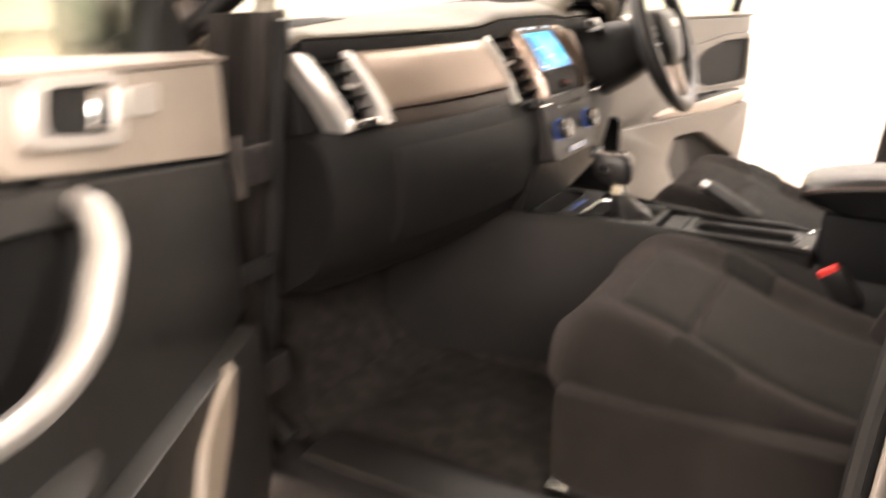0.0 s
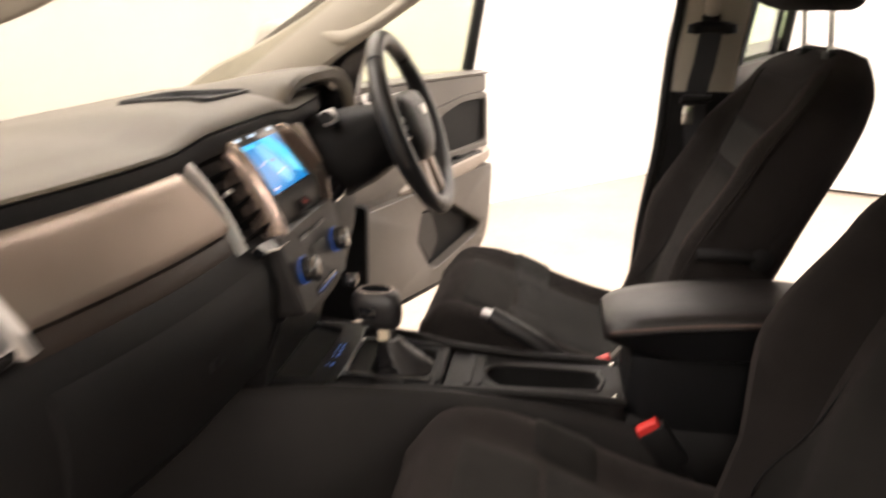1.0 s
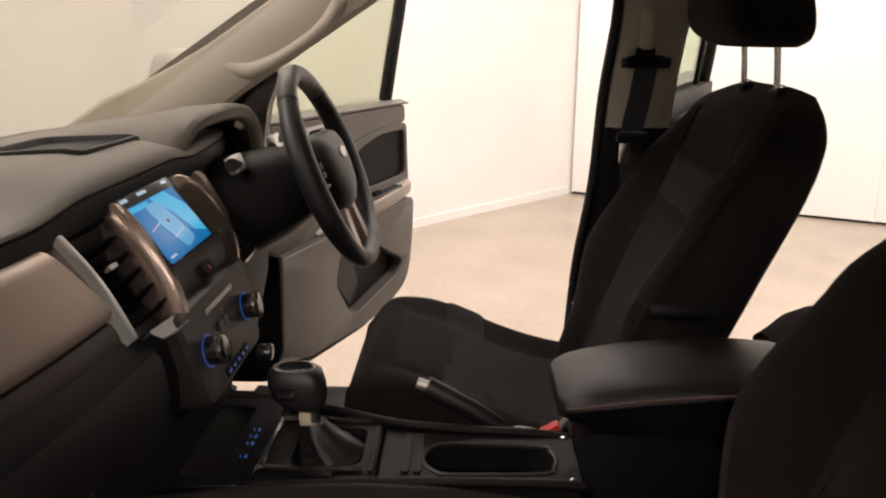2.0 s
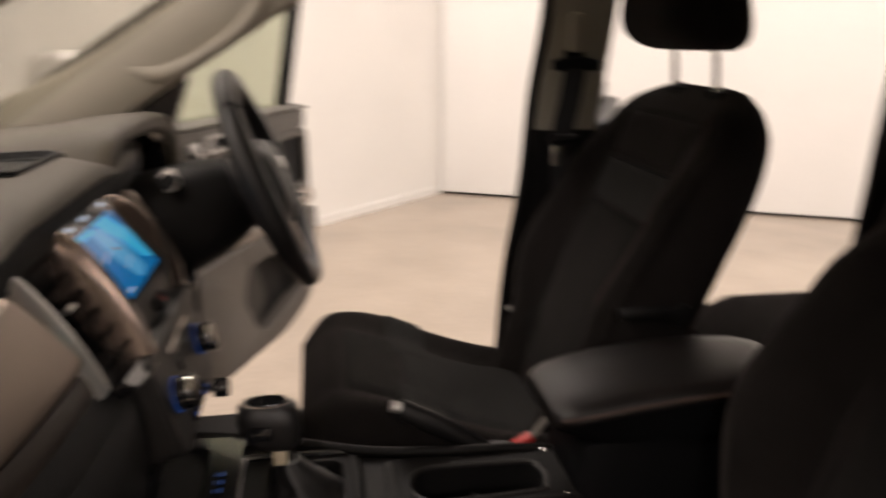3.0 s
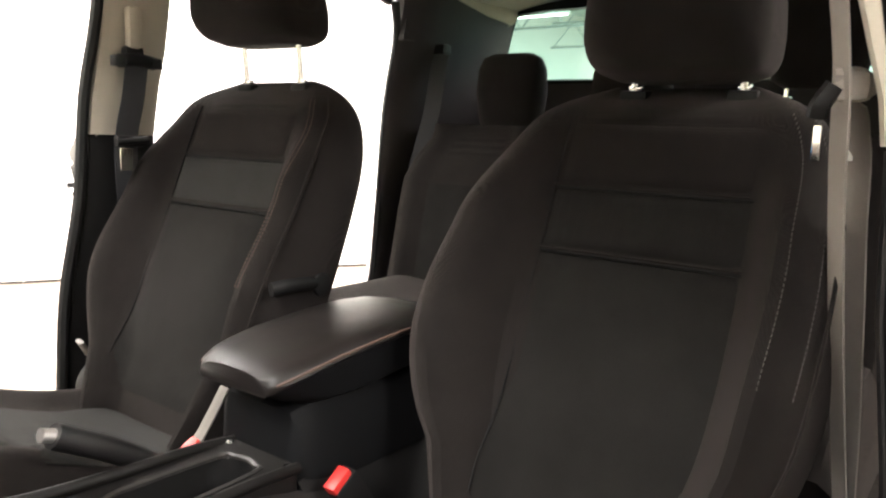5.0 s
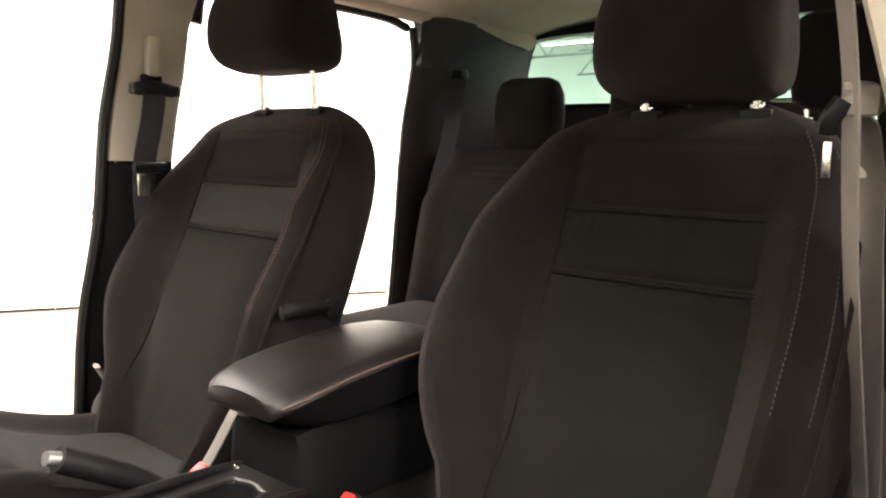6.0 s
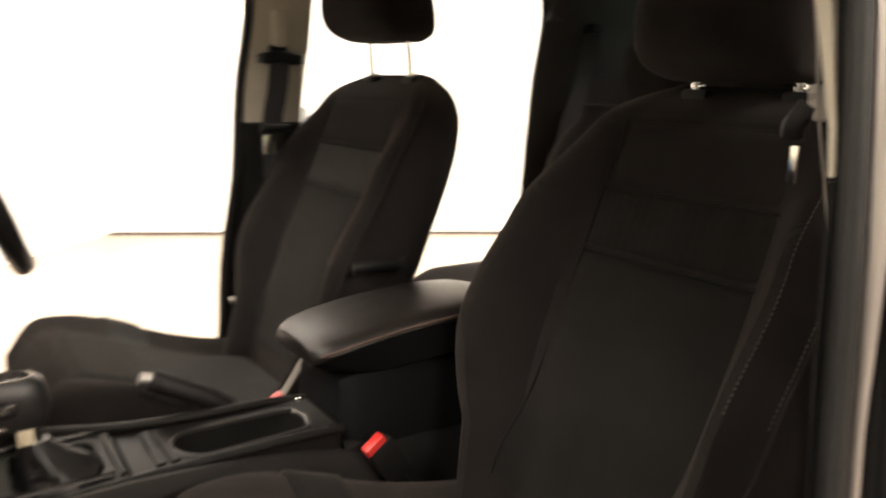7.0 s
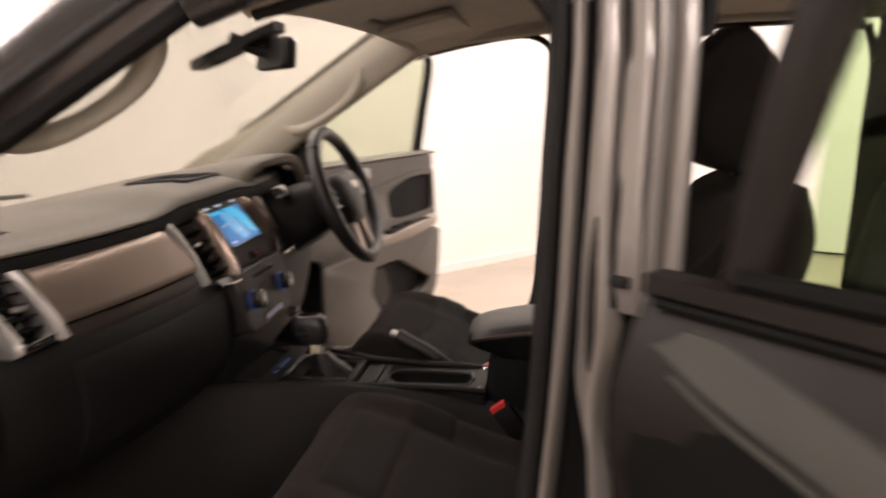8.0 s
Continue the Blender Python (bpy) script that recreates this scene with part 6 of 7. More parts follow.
# ---------------------------------------------------------------- doors
def front_door(side, hx, hy, angle, label):
    """A front door, swung open about its hinge; s runs back from the hinge, t outwards from the inner face."""
    d = thing("front_door", hx, hy, 0.0, label, "car door", "doors of the pickup", rz=side * angle)

    def D(s, z, t=0.0):
        return (side * t, -s, z)

    def to3(u, v, w):
        return D(u, v, w)

    def belt(s):
        return 1.312 if side > 0 else 1.318 + 0.055 * s
    shell = round_poly([(0.02, 0.64), (0.22, 0.575), (0.60, 0.585), (0.83, 0.66), (0.855, 0.90), (0.862, belt(0.86)), (0.02, belt(0.02))], [0.03, 0.10, 0.05, 0.12, 0.1, 0.02, 0.02])
    part("door_shell", slab(shell, 0.025, 0.115, to3, 0.010), M_PAINT, d, "dark grey painted door shell")
    base = round_poly([(0.05, 0.68), (0.20, 0.635), (0.58, 0.64), (0.775, 0.70), (0.80, 0.86), (0.815, 1.20), (0.825, belt(0.82) - 0.005), (0.05, belt(0.05) - 0.005)], [0.04, 0.06, 0.08, 0.09, 0.05, 0.05, 0.02, 0.02])
    # Same grey plastic on both doors; the passenger's is coloured darker as shaded.
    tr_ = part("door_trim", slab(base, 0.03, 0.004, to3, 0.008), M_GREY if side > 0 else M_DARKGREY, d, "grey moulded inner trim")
    part("door_seal", tube([D(0.838, 1.290, 0.03), D(0.845, 1.1, 0.028), D(0.84, 0.90, 0.028), D(0.82, 0.70, 0.028), D(0.72, 0.63, 0.028), D(0.5, 0.60, 0.028), D(0.2, 0.60, 0.028), D(0.05, 0.66, 0.028)], 0.011, 8), M_RUBBER, d)
    # upper roll along the window
    roll = []
    k = 0.2
    for s in span(0.035, 0.83, 16):
        z = belt(s)
        roll.append([D(s, z, 0.045), D(s, z + 0.004, 0.018), D(s, z - 0.004, -0.006), D(s, z - 0.022 * k, -0.016), D(s, z - 0.052 * k, -0.014), D(s, z - 0.060 * k, 0.010)])
    part("window_roll", rings(roll), M_TAUPE if side < 0 else M_GREY, tr_, "moulded upper trim along the window")
    # tan upper panel from the front to behind the handle bezel
    up = round_poly([(0.05, belt(0.05) - 0.058 * k), (0.60, belt(0.60) - 0.060 * k), (0.57, 1.275), (0.44, 1.252), (0.05, 1.188)], [0.01, 0.02, 0.03, 0.02, 0.01])
    if side > 0:
        up = round_poly([(0.05, 1.299), (0.812, 1.299), (0.815, 1.246), (0.66, 1.242), (0.44, 1.205), (0.05, 1.170)], [0.01, 0.01, 0.02, 0.04, 0.03, 0.01])
    part("upper_panel", slab(up, 0.006, -0.012, to3, 0.006), M_TAUPE if side < 0 else M_GREY, tr_, "warm grey upper panel")
    if side < 0:
        part("shadow_gap", slab(round_poly([(0.05, 1.192), (0.50, 1.260), (0.50, 1.252), (0.05, 1.181)], 0.002), 0.002, -0.006, to3, 0.001), M_GLOSS, tr_)
    # handle bezel with lever
    bz_o = round_poly([(0.262, 1.232), (0.396, 1.240), (0.400, 1.284), (0.262, 1.280)] if side > 0 else [(0.374, 1.263), (0.530, 1.287), (0.517, 1.337), (0.362, 1.328)], 0.014)
    bz_i = round_poly([(0.284, 1.242), (0.372, 1.247), (0.374, 1.275), (0.284, 1.271)] if side > 0 else [(0.394, 1.277), (0.508, 1.295), (0.497, 1.328), (0.381, 1.320)], 0.010)
    hb2 = part("handle_bezel", holed(bz_o, bz_i, -0.008, -0.022, to3, 56), M_SILVER, tr_, "satin silver handle bezel")
    part("handle_cup", slab(bz_i, -0.004, -0.0135, to3, 0.001), M_BLACK, hb2)
    part("handle_lever", slab(round_poly([(0.340, 1.247), (0.370, 1.249), (0.370, 1.272), (0.340, 1.270)] if side > 0 else [(0.396, 1.281), (0.428, 1.286), (0.418, 1.321), (0.386, 1.317)], 0.006), -0.010, -0.020, to3, 0.003), M_CHROME, hb2)
    part("lock_switch", slab(round_poly([(0.195, 1.240), (0.250, 1.244), (0.250, 1.270), (0.195, 1.266)] if side > 0 else [(0.284, 1.279), (0.358, 1.285), (0.354, 1.312), (0.278, 1.308)], 0.005), -0.010, -0.019, to3, 0.002), M_SILVER, tr_, "silver lock switch plate")
    # mid panel with the dark hollow behind the pull handle
    mid_o = round_poly([(0.06, 1.182), (0.46, 1.246), (0.62, 1.274), (0.808, 1.272), (0.812, 1.02), (0.60, 0.985), (0.06, 0.95)] if side < 0 else [(0.06, 1.168), (0.44, 1.202), (0.66, 1.240), (0.815, 1.244), (0.822, 1.02), (0.60, 0.985), (0.06, 0.95)], 0.02)
    mid_i = round_poly([(0.500, 1.160), (0.545, 1.192), (0.655, 1.220), (0.800, 1.222), (0.802, 1.072), (0.60, 1.060), (0.52, 1.075)] if side > 0 else [(0.455, 1.214), (0.58, 1.236), (0.775, 1.242), (0.780, 1.120), (0.60, 1.104), (0.540, 1.110), (0.490, 1.145)], 0.022)
    # Darker on the passenger door, whose inner side lies in shade.
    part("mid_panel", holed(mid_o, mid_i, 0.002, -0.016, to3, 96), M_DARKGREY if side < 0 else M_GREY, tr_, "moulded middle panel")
    part("hollow", slab(mid_i, 0.004, 0.0, to3, 0.001), M_BLACK, tr_, "dark hollow behind the pull")
    # pull handle
    if side < 0:
        ph = smooth_path([Vector(D(q, z, t)) for q, z, t in ((0.476, 1.240, -0.014), (0.486, 1.232, -0.036), (0.503, 1.208, -0.050), (0.528, 1.186, -0.054), (0.556, 1.160, -0.056), (0.590, 1.142, -0.054), (0.632, 1.134, -0.050), (0.680, 1.136, -0.044))], 6)
    if side < 0:
        part("pull_handle", tube([tuple(p) for p in ph[::3]], lambda q: 0.0085 + 0.0040 * math.sin(math.pi * q), 10, 1.3), M_SILVER, tr_, "satin silver pull handle")
    # armrest ledge
    ar = []
    for s, z0, z1, t in ((0.30, 0.955, 0.99, -0.022), (0.40, 0.960, 1.010, -0.040), (0.55, 0.970, 1.030, -0.050), (0.70, 0.985, 1.045, -0.050), (0.80, 1.000, 1.054, -0.038), (0.825, 1.005, 1.052, -0.020)) if side > 0 else ((0.30, 0.985, 1.03, -0.022), (0.40, 0.985, 1.045, -0.045), (0.55, 0.990, 1.055, -0.060), (0.70, 0.998, 1.064, -0.060), (0.80, 1.005, 1.066, -0.045), (0.815, 1.01, 1.06, -0.025)):
        if side < 0:
            s = 0.815 - (0.815 - s) * 0.58
        ar.append([D(s, z0, 0.0), D(s, z0 + 0.006, t + 0.01), D(s, z0 + 0.02, t), D(s, z1 - 0.010, t), D(s, z1, t + 0.012), D(s, z1, 0.0)])
    # The passenger armrest is coloured dark for the shade there.
    am = part("armrest", rings(ar), M_TAUPE if side > 0 else M_DARKGREY, tr_, "warm grey armrest" if side > 0 else "armrest darkened for the shade on the door")
    sp = 0.47 if side > 0 else 0.64
    part("switch_plate", slab(round_poly([(sp, 0.0), (0.74, 0.0), (0.74, 0.04), (sp, 0.04)], 0.008), -0.010, 0.006, lambda u, v, w: D(u, (1.058 if side < 0 else 1.034) + 0.06 * (u - 0.60) + w, -0.004 - v), 0.002), M_GLOSS, am, "gloss black switch plate")
    for k in range(2 if side > 0 else 1):
        part("window_switch", slab(round_poly([(sp + 0.05 + 0.07 * k, 0.010), (sp + 0.09 + 0.07 * k, 0.010), (sp + 0.09 + 0.07 * k, 0.030), (sp + 0.05 + 0.07 * k, 0.030)], 0.004), 0.005, 0.012, lambda u, v, w: D(u, (1.058 if side < 0 else 1.034) + 0.06 * (u - 0.60) + w, -0.004 - v), 0.002), M_BLACK, am)
    # lower moulding with the open map pocket
    lo_o = round_poly([(0.075, 0.955), (0.815, 0.995), (0.80, 0.84), (0.768, 0.71), (0.58, 0.645), (0.20, 0.64), (0.085, 0.70)], [0.03, 0.02, 0.05, 0.08, 0.08, 0.05, 0.04])
    lo_i = round_poly([(0.385, 0.905), (0.530, 0.910), (0.735, 0.795), (0.700, 0.755), (0.462, 0.695), (0.425, 0.705), (0.355, 0.815)] if side > 0 else [(0.470, 0.940), (0.56, 0.955), (0.745, 0.900), (0.70, 0.78), (0.52, 0.76), (0.47, 0.80)], [0.02, 0.03, 0.02, 0.03, 0.02, 0.02, 0.02][:7 if side > 0 else 6])
    # Passenger moulding darkened likewise to paint its shade.
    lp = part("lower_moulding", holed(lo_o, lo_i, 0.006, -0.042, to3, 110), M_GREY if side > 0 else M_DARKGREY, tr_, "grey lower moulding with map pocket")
    part("pocket_back", slab(round_poly([(0.20, 0.95), (0.76, 0.97), (0.76, 0.70), (0.20, 0.69)], 0.04), 0.004, -0.002, to3, 0.001), M_BLACK, lp, "dark pocket inside")
    if side > 0:
        part("pocket_inner", slab(round_poly([(0.395, 0.890), (0.46, 0.892), (0.50, 0.78), (0.45, 0.712), (0.375, 0.815)], 0.02), -0.003, -0.020, to3, 0.004), M_DARKGREY, lp)
    else:
        # Pale colour paints the light on the pocket's front edge.
        part("pocket_rim", slab(round_poly([(0.228, 0.968), (0.296, 0.955), (0.360, 0.925), (0.40, 0.86), (0.38, 0.815), (0.330, 0.842), (0.265, 0.905)], 0.014), -0.030, -0.052, to3, 0.010), M_TAUPE, lp, "pocket rim, lightened as its lit front edge")
    # window frame and pane
    fr_pts = [D(0.02, belt(0.02) + 0.01, 0.05), D(0.10, 1.405, 0.046), D(0.28, 1.530, 0.036), D(0.48, 1.640, 0.020), D(0.62, 1.690, 0.010), D(0.76, 1.705, 0.004), D(0.822, 1.690, 0.006), D(0.838, 1.64, 0.012), D(0.812, 1.48, 0.03), D(0.785, belt(0.78), 0.048)]
    part("window_frame", tube(fr_pts, lambda q: 0.017 + 0.004 * sstep(0.6, 1.0, q), 10, 1.0, 5), M_BLACK, d, "black window frame")
    part("frame_edge", tube([(p[0] + side * 0.022, p[1] - 0.014, p[2] + 0.006) for p in fr_pts[1:]], 0.011, 8, 1.0, 5), M_PAINT, d)
    pane = round_poly([(0.05, belt(0.05) - 0.02), (0.79, belt(0.79) - 0.02), (0.812, 1.48), (0.83, 1.68), (0.62, 1.69), (0.48, 1.64), (0.28, 1.53), (0.10, 1.405)], 0.01)
    g = part("window_pane", slab(pane, 0.0, 0.004, lambda u, v, w: D(u, v, 0.050 - 0.12 * max(0.0, v - 1.3) + w), 0.0005), M_GLASS, d, "clear door glass")
    g.visible_shadow = False
    part("sail", slab(round_poly([(0.03, belt(0.03)), (0.17, belt(0.17)), (0.13, 1.40), (0.10, 1.40)], 0.006), 0.06, 0.025, to3, 0.004), M_BLACK, d)
    # mirror outside
    mh = []
    for t, k in ((0.10, 0.5), (0.12, 0.85), (0.18, 1.0), (0.25, 1.0), (0.30, 0.9), (0.325, 0.6)):
        mh.append([D(0.10 - 0.055 * k * math.cos(a), 1.385 + 0.105 * k * math.copysign(abs(math.sin(a)) ** 0.7, math.sin(a)), t) for a in (2 * math.pi * j / 20 for j in range(20))])
    mr = part("door_mirror", rings(mh), M_SILVER, d, "bright door mirror housing")
    part("mirror_arm", tube([D(0.10, 1.33, 0.05), D(0.10, 1.325, 0.16)], 0.022, 8), M_BLACK, mr)
    part("mirror_glass", box(side * 0.22, -0.152, 1.385, 0.15, 0.006, 0.15, 0.002), M_CHROME, mr)
    # latch face and outer handle
    part("latch", slab(round_poly([(0.95, 0.04), (1.05, 0.04), (1.05, 0.08), (0.95, 0.08)], 0.006), 0.0, 0.006, lambda u, v, w: D(0.855 + w, u, v), 0.001), M_STEEL, d)
    part("outer_handle", tube([D(0.66, 1.14, 0.115), D(0.68, 1.142, 0.145), D(0.76, 1.145, 0.148), D(0.80, 1.146, 0.118)], 0.011, 8), M_CHROME, d)
    return d


front_door(1, 0.78, 1.09, 64, "open driver's door with grey trim and clear window")
front_door(-1, -0.80, 1.085, 62, "open passenger door with warm grey trim, silver pull")


def rear_door(side, hx, hy, angle, label):
    d = thing("rear_door", hx, hy, 0.0, label, "car door", "doors of the pickup", rz=side * angle)

    def D(s, z, t=0.0):
        return (side * t, -s, z)

    def to3(u, v, w):
        return D(u, v, w)

    def belt(s):
        return 1.372 + 0.01 * s
    # outer skin with a shoulder: sections down the door
    loops = []
    for s in span(0.0, 0.74, 12):
        lowz = interp(s, [(0.0, 0.56), (0.35, 0.56), (0.74, 0.86)])
        zs = [(belt(s), 0.040), (belt(s) - 0.012, 0.050), (1.352, 0.054), (1.346, 0.060), (1.290, 0.088), (1.230, 0.094), (1.200, 0.086), (1.12, 0.070), (0.98, 0.070), (0.90, 0.074), (max(lowz, 0.72), 0.066), (lowz, 0.05)]
        loops.append([D(s, z, t) for z, t in zs] + [D(s, lowz, 0.0), D(s, belt(s), 0.0)])
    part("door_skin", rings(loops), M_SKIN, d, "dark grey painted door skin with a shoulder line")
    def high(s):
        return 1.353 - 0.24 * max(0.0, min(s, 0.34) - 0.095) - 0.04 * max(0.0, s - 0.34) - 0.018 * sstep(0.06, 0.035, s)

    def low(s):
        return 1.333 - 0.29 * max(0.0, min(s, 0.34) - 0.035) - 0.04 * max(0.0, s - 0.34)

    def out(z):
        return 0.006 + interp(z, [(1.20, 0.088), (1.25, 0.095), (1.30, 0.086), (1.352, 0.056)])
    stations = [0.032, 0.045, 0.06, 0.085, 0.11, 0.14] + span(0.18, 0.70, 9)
    # Band and thin line paint the light reflected by the shoulder and crease.
    part("shoulder_sheen", rings([[D(s, high(s), out(high(s)) - 0.012), D(s, high(s) - 0.001, out(high(s))), D(s, 0.5 * (high(s) + low(s)), out(0.5 * (high(s) + low(s))) + 0.002), D(s, low(s), out(low(s))), D(s, low(s) - 0.002, out(low(s)) - 0.012)] for s in stations]), M_GREENGREY, d, "grey band painted for the reflection on the door shoulder")
    part("crease_strip", tube([D(s, low(s) - 0.012, out(low(s)) - 0.001) for s in stations[2:]], 0.0035, 8), M_GREENGREY, d, "thin pale line painted for the lit crease below the shoulder")
    # Black layer that paints the dark reflection in the lower door skin.
    part("lower_skin_dark", rings([[D(s, low(s) - 0.014, out(low(s)) - 0.002), D(s, 1.225, 0.102), D(s, 1.195, 0.096), D(s, 1.12, 0.082), D(s, 0.96, 0.078), D(s, interp(s, [(0.0, 0.62), (0.35, 0.62), (0.74, 0.90)]), 0.070), D(s, interp(s, [(0.0, 0.60), (0.35, 0.60), (0.74, 0.88)]), 0.055), D(s, low(s) - 0.02, 0.050)] for s in [0.03, 0.06, 0.10, 0.15, 0.20, 0.25, 0.30] + span(0.36, 0.73, 5)]), M_MATTBLACK, d, "lower door skin, blackened for its dark reflection")
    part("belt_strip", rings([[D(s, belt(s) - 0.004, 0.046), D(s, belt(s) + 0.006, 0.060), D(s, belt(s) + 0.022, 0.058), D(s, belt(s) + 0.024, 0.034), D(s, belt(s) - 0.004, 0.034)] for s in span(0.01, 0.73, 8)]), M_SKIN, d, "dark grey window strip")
    part("strip_crease", tube([D(s, belt(s) - 0.004, 0.052) for s in span(0.02, 0.72, 8)], 0.006, 8), M_MATTBLACK, d)
    part("glass_seal", tube([D(s, belt(s) + 0.030, 0.044) for s in span(0.10, 0.72, 8)], 0.011, 8), M_MATTBLACK, d, "black rubber glass seal")
    part("inner_trim", slab(round_poly([(0.04, 0.66), (0.36, 0.64), (0.68, 0.88), (0.70, 1.34), (0.04, 1.33)], 0.05), 0.0, -0.05, to3, 0.012), M_DARKGREY, d)
    fp = [D(0.088, belt(0), 0.03), D(0.106, 1.5, 0.012), D(0.134, 1.62, -0.004), D(0.172, 1.70, -0.012), D(0.30, 1.722, -0.016), D(0.52, 1.715, -0.014), D(0.64, 1.67, -0.008), D(0.70, 1.52, 0.010), D(0.72, belt(0.72), 0.03)]
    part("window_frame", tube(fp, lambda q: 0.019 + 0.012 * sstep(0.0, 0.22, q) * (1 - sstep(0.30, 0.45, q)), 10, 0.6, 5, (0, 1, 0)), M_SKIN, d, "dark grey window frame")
    part("frame_seal", tube([(p[0] * 0.9 - side * 0.006, p[1] + 0.004, p[2] - 0.012) for p in fp], 0.013, 8, 1.0, 5), M_RUBBER, d)
    g = part("window_pane", slab(round_poly([(0.14, 1.36), (0.70, 1.36), (0.69, 1.53), (0.63, 1.66), (0.52, 1.70), (0.30, 1.71), (0.18, 1.69), (0.145, 1.62)], 0.01), 0.0, 0.004, lambda u, v, w: D(u, v, 0.03 - 0.10 * max(0.0, v - 1.33) + w), 0.0005), M_REARGLASS, d, "green-grey tinted door glass")
    g.visible_shadow = False
    part("divider_bar", tube([D(0.56, 1.34, 0.032), D(0.55, 1.69, -0.004)], 0.011, 8), M_BLACK, d)
    part("outer_handle", tube([D(0.54, 1.15, 0.085), D(0.56, 1.152, 0.118), D(0.65, 1.155, 0.120), D(0.69, 1.156, 0.085)], 0.012, 8), M_CHROME, d, "chrome pull handle")
    part("handle_cup", slab([Vector((0.61 + 0.06 * math.cos(a), 1.150 + 0.028 * math.sin(a))) for a in (2 * math.pi * k / 24 for k in range(24))], 0.080, 0.090, to3, 0.003), M_GLOSS, d)
    part("check_strap", join(box(-side * 0.01, 0.012, 1.235, 0.024, 0.05, 0.010, 0.003), box(side * 0.02, -0.002, 1.235, 0.05, 0.012, 0.05, 0.004)), M_STEEL, d, "steel check strap")
    return d


rear_door(-1, -0.86, 0.08, 48, "open rear passenger-side door, dark grey paint")
rear_door(1, 0.84, 0.04, 65, "open rear driver-side door, dark grey paint")


# ---------------------------------------------------------------- seat belts
def front_belt(s, seat_x, seat_y, label):
    b = thing("seat_belt", s * 0.62, 0.15, 0.62, label, "seat belt", "front seat belts")

    def Q(x, y, z):
        return (x - s * 0.62, y - 0.15, z - 0.62)
    up = 0.055 if s < 0 else 0.0
    g = part("belt_guide", join(tube([Q(s * 0.614, 0.112, 1.470 + up), Q(s * 0.612, 0.150, 1.474 + up), Q(s * 0.614, 0.188, 1.470 + up)], 0.013, 10), box(*Q(s * 0.624, 0.152, 1.486 + up), 0.022, 0.040, 0.030, 0.008)), M_BLACK, b, "black shoulder belt guide")
    part("height_slider", box(*Q(s * 0.618, 0.152, 1.535 + up), 0.024, 0.030, 0.080, 0.010), M_BEIGE, g, "beige height slider")
    for e in (-1, 1):
        part("guide_end", moved(disc_solid(0.015, 0.02, 16), Matrix.Translation(Q(s * 0.612, 0.150 + e * 0.038, 1.460 + up)) @ pose(0, 0, 0, 0, 0, 0)), M_BLACK, g)
    return b, Q


db, Q = front_belt(1, 0.392, 0.24, "black driver's seat belt hanging from the pillar")
part("webbing", strap([Q(0.612, 0.150, 1.470), Q(0.616, 0.158, 1.40), Q(0.628, 0.168, 1.31), Q(0.650, 0.150, 1.15), Q(0.672, 0.12, 0.95), Q(0.685, 0.09, 0.74)], 0.047, 0.0018, (0, 1, 0.15)), M_WEB, db)
part("tongue_clip", join(box(*Q(0.606, 0.172, 1.318), 0.018, 0.060, 0.022, 0.006), tube([Q(0.600, 0.140, 1.322), Q(0.600, 0.205, 1.316)], 0.008, 8)), M_BLACK, db)
part("tongue", box(*Q(0.598, 0.186, 1.284), 0.006, 0.026, 0.044, 0.003), M_STEEL, db, "steel belt tongue")
part("lap_anchor", tube([Q(0.655, 0.21, 0.80), Q(0.650, 0.24, 0.88), Q(0.64, 0.27, 0.93)], 0.012, 8, 0.4), M_GREY, db)

pb, Q = front_belt(-1, -0.387, 0.15, "grey passenger seat belt hanging beside the seat")
part("webbing", strap([Q(-0.610, 0.158, 1.530), Q(-0.619, 0.152, 1.47), Q(-0.625, 0.146, 1.41), Q(-0.624, 0.110, 1.32), Q(-0.630, 0.080, 1.20), Q(-0.641, 0.050, 1.06), Q(-0.655, 0.02, 0.90), Q(-0.67, 0.0, 0.70)], 0.046, 0.0018, (0.42, -0.87, -0.26)), M_WEBGREY, pb, "grey belt webbing")
part("lap_webbing", strap([Q(-0.630, 0.128, 1.405), Q(-0.630, 0.098, 1.375), Q(-0.632, 0.068, 1.33), Q(-0.634, 0.052, 1.26), Q(-0.640, 0.044, 1.18), Q(-0.650, 0.036, 1.05), Q(-0.657, 0.026, 0.95), Q(-0.668, 0.010, 0.80)], 0.046, 0.0018, lambda q: (0.40 + 0.40 * math.sin(math.pi * min(1.0, 1.15 * q)), -0.70, -0.2)), M_WEBGREY, pb, "twisted grey lap webbing")
pc = part("tongue_clip", join(box(*Q(-0.634, 0.146, 1.414), 0.036, 0.020, 0.030, 0.010), tube([Q(-0.618, 0.152, 1.424), Q(-0.640, 0.144, 1.424), Q(-0.654, 0.138, 1.408)], 0.008, 8)), M_WEBGREY, pb, "grey plastic head of the belt tongue")
part("link", tube([Q(-0.620, 0.154, 1.414), Q(-0.610, 0.158, 1.396), Q(-0.607, 0.154, 1.384)], 0.010, 8, 0.7), M_BLACK, pc, "black plastic grip")
part("tongue", box(*Q(-0.608, 0.148, 1.358), 0.008, 0.004, 0.036, 0.0015), M_STEEL, pc, "steel belt tongue")
part("stop_button", box(*Q(-0.626, 0.076, 1.350), 0.010, 0.003, 0.018, 0.001), M_LABEL, pb)


